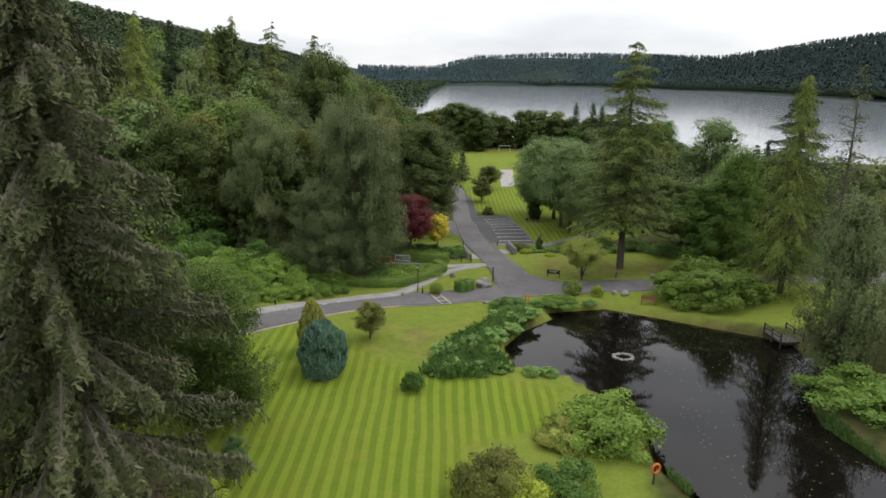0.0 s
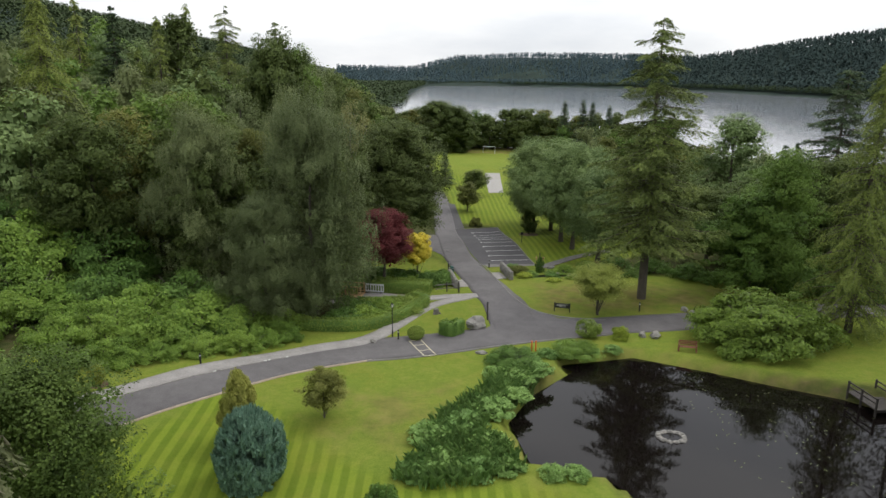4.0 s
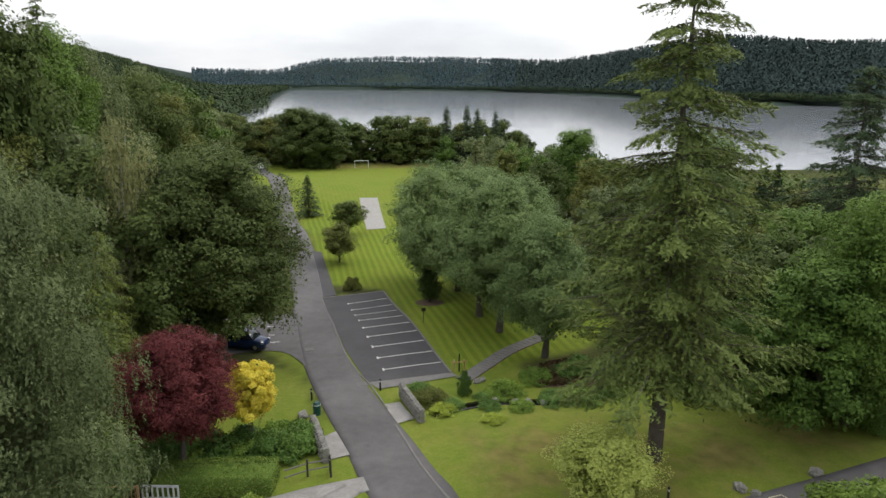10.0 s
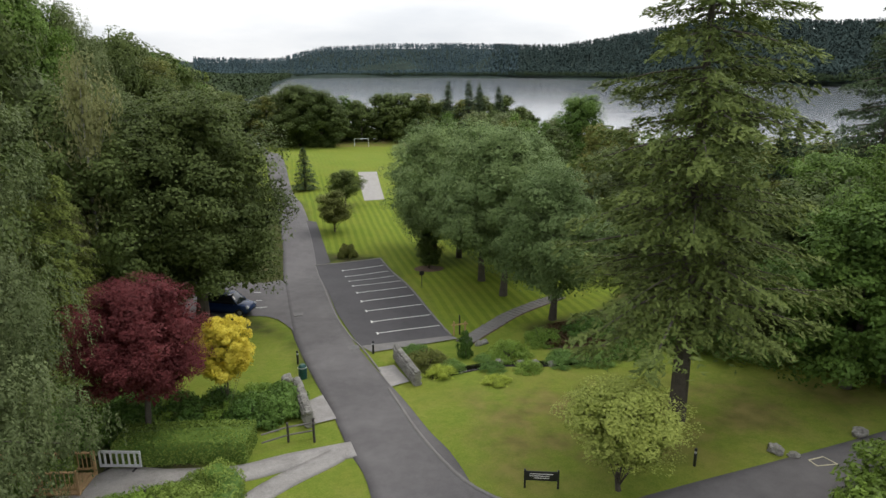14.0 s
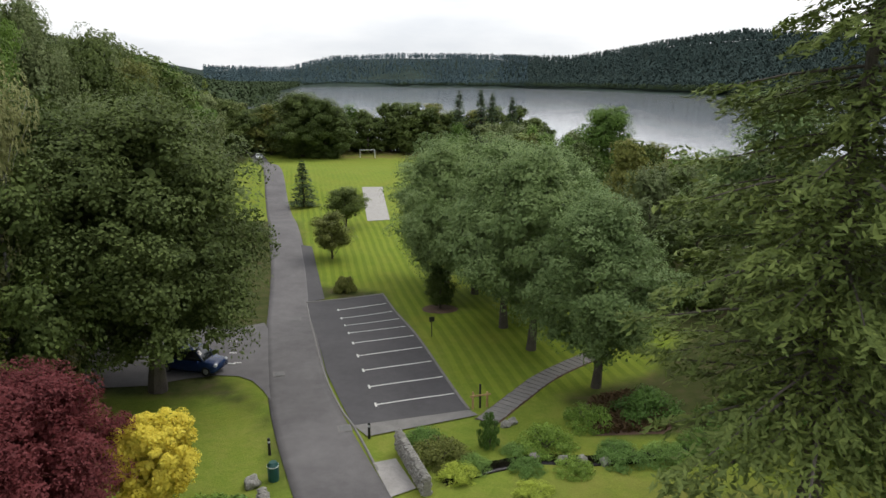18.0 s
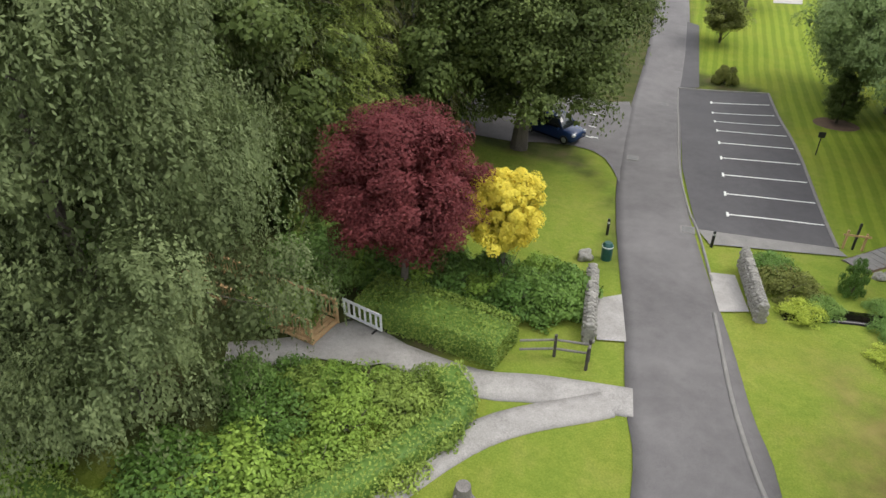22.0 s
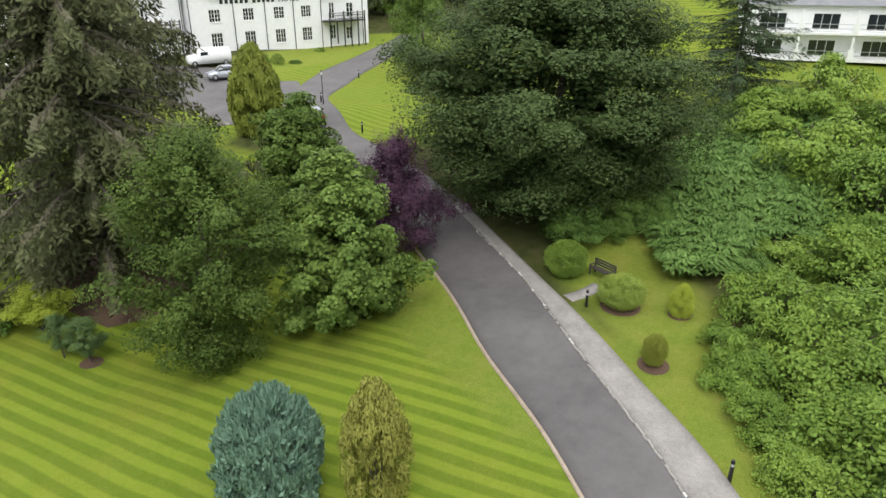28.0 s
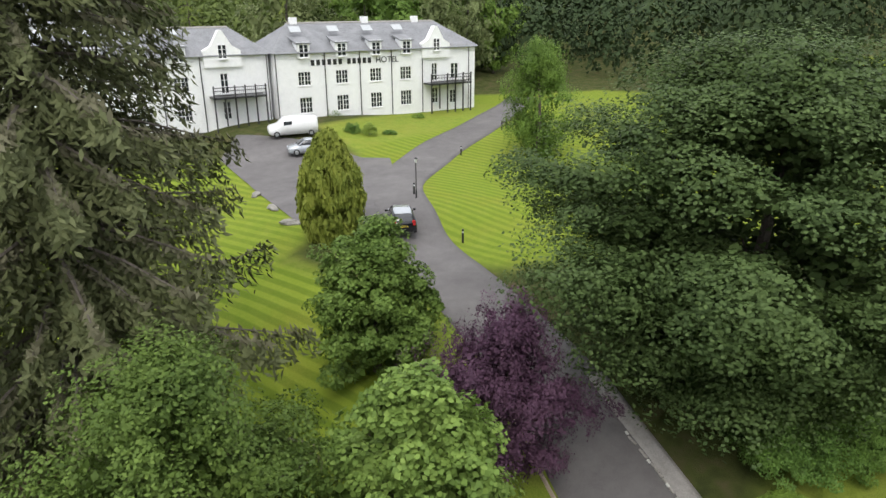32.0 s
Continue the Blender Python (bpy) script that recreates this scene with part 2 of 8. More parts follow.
WHITE = worn("white_render", (0.8, 0.81, 0.825), (0.88, 0.89, 0.9), 0.5, 0.8, 0.004, 0, 30)
SLATE = worn("slate", (0.12, 0.125, 0.135), (0.27, 0.275, 0.29), 0.8, 0.6, 0.01, 0, 8)
BLACK = plain("black_paint", (0.018, 0.018, 0.02), 0.4)
DARKWOOD = worn("dark_stained_wood", (0.03, 0.026, 0.024), (0.08, 0.07, 0.062), 3, 0.8, 0.006, 0, 30)
NEWWOOD = worn("new_timber", (0.36, 0.22, 0.10), (0.55, 0.37, 0.19), 3, 0.7, 0.004, 0, 25)
REDWOOD = worn("red_stained_wood", (0.13, 0.045, 0.028), (0.26, 0.095, 0.06), 3, 0.6, 0.004, 0, 30)
GREYWOOD = worn("weathered_wood", (0.09, 0.085, 0.08), (0.22, 0.2, 0.185), 2.5, 0.85, 0.006, 0, 25)
PLASTIC = plain("white_plastic", (0.72, 0.74, 0.73), 0.35)
ORANGE = plain("orange_plastic", (0.7, 0.16, 0.03), 0.45)
GREENBIN = plain("green_plastic", (0.012, 0.07, 0.06), 0.4)
STEEL = plain("galvanised_steel", (0.5, 0.52, 0.53), 0.4, 0.8)
SOIL = worn("bark_mulch", (0.06, 0.035, 0.022), (0.15, 0.095, 0.06), 1.5, 0.95, 0.02, 0, 18)
CARBLACK = plain("black_car_paint", (0.012, 0.013, 0.016), 0.15)
CARBLUE = plain("dark_blue_car_paint", (0.012, 0.03, 0.09), 0.2)
CARWHITE = plain("white_car_paint", (0.78, 0.79, 0.8), 0.2)
CARGREY = plain("silver_car_paint", (0.42, 0.45, 0.48), 0.2, 0.4)
RUBBER = plain("tyre_rubber", (0.015, 0.015, 0.015), 0.85)
TAIL = plain("red_lamp_lens", (0.45, 0.02, 0.02), 0.2)
HEADLAMP = plain("clear_lamp_lens", (0.6, 0.62, 0.65), 0.1)
PLATE = plain("yellow_number_plate", (0.75, 0.6, 0.05), 0.4)
GLASS, g_nt, g_b = material("dark_window_glass", 0.06)
g_b.inputs["Base Color"].default_value = (0.02, 0.024, 0.028, 1)
g_b.inputs["Specular IOR Level"].default_value = 0.8

# <h>
TERRAIN = [
    (-0.7, 18.7, 0.0), (-6.5, 5.7, 0.1), (8, 15, 0.0), (20, 15.6, -0.1), (15, 15.7, 0.0), (34, 14, 0.1), (0.5, 31, -0.6), (1.2, 36.5, -1.0),
    (-1.2, 58, -1.9), (6.3, 38.3, -1.1), (-5, 41.5, -1.0), (-4, 28.7, -0.4), (-12, 17, 0.2), (-20, 5, 0.4), (-18, -7, 1.0), (-25, -5, 1.3),
    (-29, -15, 1.5), (-25.5, -15, 1.1), (-31.6, -11, 1.8), (-44, -36, 4.6), (-48, -43, 5.9), (-86, -66, 6.6), (-62, -74, 7.2), (-17, -31, 0.3),
    (-12, -19, 0.4), (-6.6, -19, 0.2), (7, -26, -0.5), (17.4, 8.8, -0.3),
]
FARLAND = [(24, 60, -2.4), (-14, 110, -2.7), (-25, 190, -3.2), (15, 190, -3.6), (60, 170, -5.5), (60, 90, -3.5), (60, 20, -1.0), (50, -40, 0.5),
           (30, -62, 0.5), (0, -72, 0.8), (-40, -80, 5.0), (-32, 30, 2.6), (-48, 12, 6.0), (-66, -2, 8.8), (-70, 30, 11.0), (-45, 60, 6.0),
           (-38, 110, 3.0), (-75, 110, 14.0), (-66, 190, 6.0), (-110, -20, 14.0), (-105, -95, 9.0), (-34, 0, 2.4), (-50, -16, 4.6), (14, 66, -2.5),
           (90, 140, -5.4), (120, 120, -5.4), (110, 182, -6.6), (150, 188, -6.8), (200, 170, -6.8), (180, 110, -6.0), (250, 150, -6.8), (120, 60, -4.5)]
POND = [(0.89, -7.30), (2.79, -3.21), (6.62, 1.36), (5.56, 2.57), (12.25, 4.45), (17.77, 1.76),
        (22.01, -0.65), (26.18, -2.70), (28.32, -4.70), (29.34, -10.73), (24.55, -16.85), (23.87, -20.44), (25.40, -25.72),
        (34.5, -32.0), (34.0, -38.0), (30.0, -43.0), (25.0, -45.0), (20.0, -44.0), (16.0, -40.0), (12.25, -30.01), (10.69, -25.95), (11.05, -20.15), (6.31, -13.88), (2.07, -13.09)]
POND_Z, LAKE_Z = -0.75, -7.0


def smooth(a):
    a = np.clip(a, 0, 1)
    return a * a * (3 - 2 * a)


def inside(x, y, poly):
    """Signed distance to a polygon's edge, above zero within it."""
    best, odd = np.full(np.shape(x), 1e9), np.zeros(np.shape(x), bool)
    for (ax, ay), (bx, by) in zip(poly, poly[1:] + poly[:1]):
        dx, dy = bx - ax, by - ay
        s = np.clip(((x - ax) * dx + (y - ay) * dy) / (dx * dx + dy * dy + 1e-9), 0, 1)
        best = np.minimum(best, np.hypot(x - ax - s * dx, y - ay - s * dy))
        odd ^= ((ay > y) != (by > y)) & (x < (bx - ax) * (y - ay) / (by - ay + 1e-12) + ax)
    return np.where(odd, best, -best)


def shore_radius(x, y):
    """How far off the lake's far shore lies, by bearing."""
    b = np.degrees(np.arctan2(x, y))
    return np.interp(b, [-12, -8, -4, 0, 7, 16, 25, 32, 40, 60, 90], [2000, 2300, 2600, 2700, 2450, 1990, 1380, 1060, 1000, 700, 500])


def height(x, y):
    x, y = np.asarray(x, float), np.asarray(y, float)
    num, den = np.zeros_like(x), np.zeros_like(x)
    for px, py, pz in TERRAIN + FARLAND:
        w = 1 / ((x - px) ** 2 + (y - py) ** 2 + 9) ** 1.5
        num, den = num + w * pz, den + w
    z = num / den
    r = np.hypot(x, y)
    u = -x - 70 - 0.075 * np.clip(y, 0, 400) - 0.13 * np.clip(y - 400, 0, None) - 45 * smooth((60 - y) / 120)
    hill = 100 * smooth(u / 460) + 0.05 * np.clip(u, 0, 200)
    behind = -y - 120
    hill = np.maximum(hill, 70 * smooth((behind + 0.2 * r) / 420))
    z = z + hill
    lake = np.minimum(np.minimum((y - 212 + 0.12 * x) / 14, (x + 46 + 0.035 * y + 32 * smooth((y - 260) / 400)) / 14), (shore_radius(x, y) - r) / 25)
    z = z * (1 - smooth(lake)) - 12 * smooth(lake)
    over = r - shore_radius(x, y)
    ridge = np.interp(np.degrees(np.arctan2(x, y)), [-14, -11, -4.8, -1, 5, 11.7, 18.3, 22.4, 28, 31.6, 38, 60], [66, 62, 66, 120, 128, 112, 90, 104, 118, 118, 98, 85])
    z = np.where((y > 100) & (over > 0), np.maximum(z, LAKE_Z - 1 + ridge * smooth(over / 620)), z)
    dip = smooth((inside(x, y, POND) + 0.9) / 1.5)
    return z * (1 - dip) - 1.9 * dip
# </h>


def ground_z(x, y):
    return float(height(np.array([x]), np.array([y]))[0])


# ---- mesh helpers ----
def mesh_from(name, verts, faces, mat, smooth_shade=False):
    """A mesh from vertices and faces of one size, all as arrays."""
    verts, faces = np.asarray(verts, np.float32), np.asarray(faces, np.int32)
    me = bpy.data.meshes.new(name)
    k = faces.shape[1]
    me.vertices.add(len(verts))
    me.vertices.foreach_set("co", verts.ravel())
    me.loops.add(faces.size)
    me.loops.foreach_set("vertex_index", faces.ravel())
    me.polygons.add(len(faces))
    me.polygons.foreach_set("loop_start", np.arange(0, faces.size, k, dtype=np.int32))
    me.polygons.foreach_set("loop_total", np.full(len(faces), k, np.int32))
    if smooth_shade:
        me.polygons.foreach_set("use_smooth", np.ones(len(faces), bool))
    me.materials.append(mat)
    me.update(calc_edges=True)
    return me


def part(name, data, mat, parent, label=""):
    """Links a bmesh or mesh as one object under a thing or part."""
    if isinstance(data, bmesh.types.BMesh):
        me = bpy.data.meshes.new(name)
        data.to_mesh(me)
        data.free()
        me.materials.append(mat)
    else:
        me = data
    ob = new(name, me)
    ob.parent = parent
    return tagged(ob, label)


def thing(name, m, label, category, group="", kind=""):
    ob = new(name)
    ob.matrix_world = m
    ob.empty_display_size = 0.2
    return tagged(ob, label, category, group, kind)


def box(bm, x, y, z, sx, sy, sz, rz=0.0, bevel=0.0, rx=0.0, ry=0.0):
    r = bmesh.ops.create_cube(bm, size=1, matrix=pose(x, y, z, rx, ry, rz) @ Matrix.Diagonal((sx, sy, sz, 1)))
    if bevel:
        edges = list({e for v in r["verts"] for e in v.link_edges})
        bmesh.ops.bevel(bm, geom=edges, offset=bevel, segments=2, affect="EDGES")
    return bm


def rod(bm, a, b, r1, r2=None, seg=8):
    a, b = Vector(a), Vector(b)
    d = b - a
    m = Matrix.Translation((a + b) / 2) @ d.to_track_quat("Z", "Y").to_matrix().to_4x4()
    bmesh.ops.create_cone(bm, cap_ends=True, segments=seg, radius1=r1, radius2=r1 if r2 is None else r2, depth=d.length, matrix=m)
    return bm


def lump(bm, x, y, z, sx, sy, sz, seed=0, rough=0.18, sub=2):
    """An uneven rounded stone."""
    r = bmesh.ops.create_icosphere(bm, subdivisions=sub, radius=1)
    for v in r["verts"]:
        n = 1 + rough * noise.noise(v.co * 1.6 + Vector((seed * 3.1, seed, 0))) * 2
        v.co = Vector((x + v.co.x * sx * n, y + v.co.y * sy * n, z + max(v.co.z, -0.5) * sz * n))
    return bm


def leaves(name, C, N, D, L, W, mat):
    """Small pointed blades at C, facing N, pointing along D, of length L and width W."""
    D = D - N * (D * N).sum(1, keepdims=True)
    D = D / (np.linalg.norm(D, axis=1, keepdims=True) + 1e-9)
    S = np.cross(N, D)
    L, W = L[:, None], W[:, None]
    fold = N * W * 0.25
    v = np.stack([C - D * L * 0.5, C + S * W * 0.5 - D * L * 0.05 - fold, C + D * L * 0.5, C - S * W * 0.5 - D * L * 0.05 - fold], 1).reshape(-1, 3)
    f = np.arange(len(v)).reshape(-1, 4)
    return mesh_from(name, v, f, mat)


def unit(v):
    return v / (np.linalg.norm(v, axis=-1, keepdims=True) + 1e-9)


def clump_leaves(rng, centres, radii, per, size, flat=0.75, droop=0.0, aspect=0.6, inner=0.55, face=None):
    """Leaf places over rounded clumps: centre, facing, pointing, length, width."""
    n = len(centres)
    run = 9 if droop > 0.5 and per >= 27 else 1
    ns = max(1, per // run)
    d = unit(rng.normal(size=(n, ns, 1, 3)) + np.array([0, 0, 0.35]))
    rad = (inner + (1 - inner) * rng.random((n, ns, 1, 1)) ** 0.6) * radii[:, None, None, None]
    off = d * rad * np.array([1, 1, flat]) + np.zeros((n, ns, run, 3))
    if run > 1:
        off = off + rng.normal(size=off.shape) * size * 0.35
        off[..., 2] -= (radii[:, None, None] * droop * (0.7 + 1.7 * rng.random((n, ns, 1)))) * (np.arange(run) + rng.random((n, ns, run))) / run - 0.5 * radii[:, None, None]
    elif droop:
        off[..., 2] -= droop * radii[:, None, None] * rng.random((n, ns, 1)) * 1.6
    C = (centres[:, None, None] + off).reshape(-1, 3)
    lean = d if face is None else 0.45 * d + 0.95 * face[:, None, None]
    N = unit(lean + np.array([0, 0, 0.5]) + (0.48 if face is None else 0.5) * rng.normal(size=off.shape)).reshape(-1, 3)
    D = rng.normal(size=C.shape) + np.array([0, 0, -0.4 - 2.5 * droop])
    s = size * (0.7 + 0.6 * rng.random(len(C)))
    return C, N, D, s, s * aspect


def crown_centres(rng, n, prof, z0, z1, R, lop=0.25, inner=0.14):
    """Clump centres inside an uneven crown whose outline is prof(0 to 1)."""
    u = rng.random(n)
    a = rng.random(n) * 2 * np.pi
    ph = rng.random(4) * 6.28
    lob = 1 + lop * (np.sin(2 * a + ph[0] + 3 * u) * 0.5 + np.sin(3 * a + ph[1] - 5 * u) * 0.5 + 0.6 * np.sin(9 * u + ph[2] + a))
    rr = R * prof(u) * lob * np.sqrt(inner + (1 - inner) * rng.random(n)) * 0.92
    return np.stack([rr * np.cos(a), rr * np.sin(a), z0 + (z1 - z0) * u], 1)


def limbs_mesh(name, rng, height_m, r0, tips, mat, lean=0.02, fork=0.3, climb=0.72):
    """A tapered trunk with curved limbs that run out to the tips."""
    bm = bmesh.new()
    top = Vector((lean * height_m * rng.normal(), lean * height_m * rng.normal(), height_m))
    prev, n = Vector((0, 0, -0.3)), 7
    knots = [prev]
    for i in range(1, n + 1):
        s = i / n
        p = top * s + Vector((0.012 * height_m * math.sin(5 * s + r0 * 9), 0.012 * height_m * math.cos(4 * s), 0))
        rod(bm, prev, p, r0 * (1.25 - 0.35 if i > 1 else 1.25) * (1 - 0.9 * (i - 1) / n), r0 * 0.9 * (1 - 0.9 * i / n) + 0.01, 9)
        knots.append(p)
        prev = p
    for t in tips:
        t = Vector(t)
        s = min(max(fork, t.z / height_m * climb), 0.92)
        a = knots[0].lerp(top, s)
        mid = a.lerp(t, 0.5) + Vector((0, 0, 0.06 * (t - a).length))
        r = max(0.015, r0 * 0.22 * (1 - s))
        rod(bm, a, mid, r, r * 0.65, 5)
        rod(bm, mid, t, r * 0.65, 0.012, 4)
    me = bpy.data.meshes.new(name)
    bm.to_mesh(me)
    bm.free()
    me.materials.append(mat)
    return me


PROFILES = {
    "round": lambda u: np.sin(np.pi * (0.12 + 0.83 * u)) ** 0.7,
    "oak": lambda u: np.clip(np.sin(np.pi * (0.16 + 0.8 * u)), 0, 1) ** 0.55,
    "tall": lambda u: np.clip(np.sin(np.pi * (0.1 + 0.86 * u ** 0.8)), 0, 1) ** 0.75,
    "cone": lambda u: (1 - u) ** 0.75 * (0.55 + 0.45 * np.clip(u * 6, 0, 1)),
    "egg": lambda u: np.clip(np.sin(np.pi * (0.2 + 0.78 * u ** 0.7)), 0, 1) ** 0.6,
}
CACHE = {}


def broadleaf(kind, leaf, variant=0, profile="round", clumps=90, per=70, size=0.34, clump_r=0.17, bare=0.15, droop=0.0, bark=None, limbs=14, trunk=0.022, aspect=0.6, H=12.0, R=5.0, lop=0.25, fork=0.3, climb=0.72, lump_r=0.21, share=6, loose=0.4):
    """The meshes of a leafy tree, one metre high and as wide as asked, made once for each kind."""
    key = (kind, leaf, variant)
    if key not in CACHE:
        rng = np.random.default_rng(17 * variant + len(kind) * 7 + sum(map(ord, kind + leaf)))
        nb = max(24, clumps // share)
        big = crown_centres(rng, nb, PROFILES[profile], H * (bare + 0.05), H * 0.87, R * 0.86, lop, 0.25)
        br = lump_r * R * (0.7 + 0.6 * rng.random(nb))
        own = rng.integers(0, nb, clumps)
        d = unit(rng.normal(size=(clumps, 3)) + np.array([0, 0, 0.5]))
        c = big[own] + d * (br[own] * (0.6 + 0.4 * rng.random(clumps)))[:, None] * np.array([1, 1, 0.7])
        fill = rng.random(clumps) < loose
        c[fill] = crown_centres(rng, clumps, PROFILES[profile], H * bare, H * 0.93, R * 0.9, lop, 0.05)[fill]
        c[:, 2] = np.clip(c[:, 2], H * bare * 0.8, H * 0.96)
        radii = clump_r * R * (0.65 + 0.7 * rng.random(clumps))
        face = unit(np.where(fill[:, None], c - np.array([0, 0, H * 0.42]), c - big[own]))
        outer = clump_leaves(rng, c, radii, per, size, 0.75, droop, aspect, 0.55, face)
        deep = clump_leaves(rng, c * np.array([0.76, 0.76, 0.95]), radii * 0.8, max(6, per // (3 if R > 8 else 5)), size * (1.7 if R > 8 else 1.8 if droop < 0.5 else 1.5), 0.75, min(0.4, droop * 0.5), 0.75, 0.15)
        core = clump_leaves(rng, c[::2] * np.array([0.42, 0.42, 0.9]), radii[::2] * 1.3, max(5, per // 9), size * (2.4 if R > 8 else 2.0), 0.75, 0.0, 0.8, 0.1)
        crown = leaves(kind + "_crown", *[np.concatenate(q) for q in zip(outer, deep, core)], LEAF[leaf])
        tips = c[rng.permutation(clumps)[:limbs]]
        CACHE[key] = (limbs_mesh(kind + "_trunk", rng, H * 0.85, H * trunk, tips, bark or BARK, 0.02, fork, climb), crown, H, R)
    return CACHE[key]


def conifer(kind, leaf, variant=0, H=20.0, R=4.5, whorls=34, per=7, shoots=16, needles=8, droop=0.25, hang=0.0, blade=0.34, bare=0.12, power=0.85, gap=0.15, bark=None, rise=0.0, spread=0.4, slim=0.26, tip=None, thin=0.0):
    """The meshes of a needle tree: whorls of bowed boughs, each with side shoots that are set with needle tufts."""
    key = (kind, leaf, variant)
    if key not in CACHE:
        rng = np.random.default_rng(5 + variant * 31 + sum(map(ord, kind)))
        bm = bmesh.new()
        prev = Vector((0, 0, -0.3))
        for i in range(1, 9):
            p = Vector((0.05 * math.sin(i), 0.05 * math.cos(i * 1.7), H * 0.985 * i / 8))
            r = H * 0.017
            rod(bm, prev, p, r * (1 - 0.95 * (i - 1) / 8), r * (1 - 0.95 * i / 8) + 0.008, 9)
            prev = p
        up = np.array([0, 0, 1.0])
        C, N, D, L, W, T = [], [], [], [], [], []
        for w in range(whorls):
            u = (w + rng.random() * 0.8) / whorls
            reach = R * ((1 - u) ** power * 0.95 + 0.03) * (0.5 + 0.5 * min(1, u * 7 + 0.65))
            for b in range(per):
                if rng.random() < thin * u:
                    continue
                a = (b + rng.random() * 0.9) / per * 2 * np.pi + w * 0.7
                ln = reach * (1 - gap + 2 * gap * rng.random()) * (0.72 if rng.random() < 0.2 else 1)
                d = np.array([math.cos(a), math.sin(a), 0])
                z = H * (bare + (0.985 - bare) * min(max(u + rng.normal() * 0.35 / whorls, 0), 0.995))
                side = np.array([-d[1], d[0], 0])
                n = max(4, int(shoots * (0.25 + 0.75 * ln / R)))
                s = 0.1 + 0.9 * (np.arange(n) + rng.random(n)) / n
                sg = np.where(np.arange(n) % 2, 1.0, -1.0)
                lift = rise + 0.1 * rng.normal()
                bow = -droop * ln * s ** 1.6 + lift * ln * s + 0.24 * ln * np.clip(s - 0.8, 0, 1)
                base = d * (s * ln)[:, None] + up * (z + bow)[:, None]
                lb = (spread * ln * np.clip(1.06 - s, 0, 1) ** 0.8 + 0.3) * (0.65 + 0.6 * rng.random(n))
                dr = unit(d * (0.5 + 0.5 * s)[:, None] + side * (sg * (0.9 - 0.5 * s))[:, None] - up * 0.12 + 0.14 * rng.normal(size=(n, 3)))
                dr = unit(dr * (1 - hang) - up * hang * 1.25)
                lb = lb * (1 - 0.6 * hang) + hang * (0.35 + 0.75 * rng.random(n))
                q = (np.arange(needles) + rng.random((n, needles))) / needles
                pos = base[:, None] + dr[:, None] * (lb[:, None] * q)[..., None] + 0.035 * rng.normal(size=(n, needles, 3))
                pos[..., 2] -= 0.2 * lb[:, None] * q ** 2
                perp = unit(np.cross(dr, up + 0.01) if hang < 0.4 else np.cross(dr, d))
                alt = np.where((np.arange(needles) + rng.integers(0, 2, (n, 1))) % 2, 1.0, -1.0) * 0.7
                dn = unit(dr[:, None] * 0.9 + perp[:, None] * alt[..., None] + 0.28 * rng.normal(size=pos.shape))
                nn = unit(up * (1 - 0.75 * hang) + d * (0.3 + 0.9 * hang) + 0.4 * rng.normal(size=pos.shape))
                ll = blade * (0.6 + 0.7 * rng.random((n, needles))) * (0.7 + 0.3 * ln / R)
                C.append(pos.reshape(-1, 3)), N.append(nn.reshape(-1, 3)), D.append(dn.reshape(-1, 3)), L.append(ll.ravel()), W.append(ll.ravel() * slim)
                T.append(((s[:, None] > 0.3) & (q < 0.2)).ravel())
                if ln > 0.6:
                    e = Vector(d * ln * 0.95) + Vector((0, 0, z - droop * ln * 0.9 + lift * ln * 0.95))
                    m = Vector(d * ln * 0.5) + Vector((0, 0, z - droop * ln * 0.3 + lift * ln * 0.5))
                    rod(bm, (0, 0, z), m, 0.012 + 0.011 * ln, 0.01 + 0.006 * ln, 4)
                    rod(bm, m, e, 0.01 + 0.006 * ln, 0.008, 4)
        C, N, D, L, W, T = (np.concatenate(q) for q in (C, N, D, L, W, T))
        me = bpy.data.meshes.new(kind + "_trunk")
        bm.to_mesh(me)
        bm.free()
        me.materials.append(bark or BARK)
        if tip:
            CACHE[key] = (me, leaves(kind + "_crown", C[~T], N[~T], D[~T], L[~T], W[~T], LEAF[leaf]), H, R, leaves(kind + "_tips", C[T], N[T], D[T], L[T], W[T], LEAF[tip]))
        else:
            CACHE[key] = (me, leaves(kind + "_crown", C, N, D, L, W, LEAF[leaf]), H, R)
    return CACHE[key]


def plant(name, made, x, y, h, r, label, category="tree", group="", sink=0.0, turn=None, crown_label=""):
    trunk_me, crown_me, H, R = made[:4]
    turn = (x * 37 + y * 61) % 360 if turn is None else turn
    ob = thing(name, pose(x, y, ground_z(x, y) - sink, 0, 0, turn) @ Matrix.Diagonal((r / R, r / R, h / H, 1)), label, category, group)
    if trunk_me:
        part("trunk", trunk_me, BARK, ob)
    part("crown", crown_me, None, ob, crown_label)
    if len(made) > 4:
        part("bough_fringe", made[4], None, ob, "pale brown shoots along the boughs")
    return ob


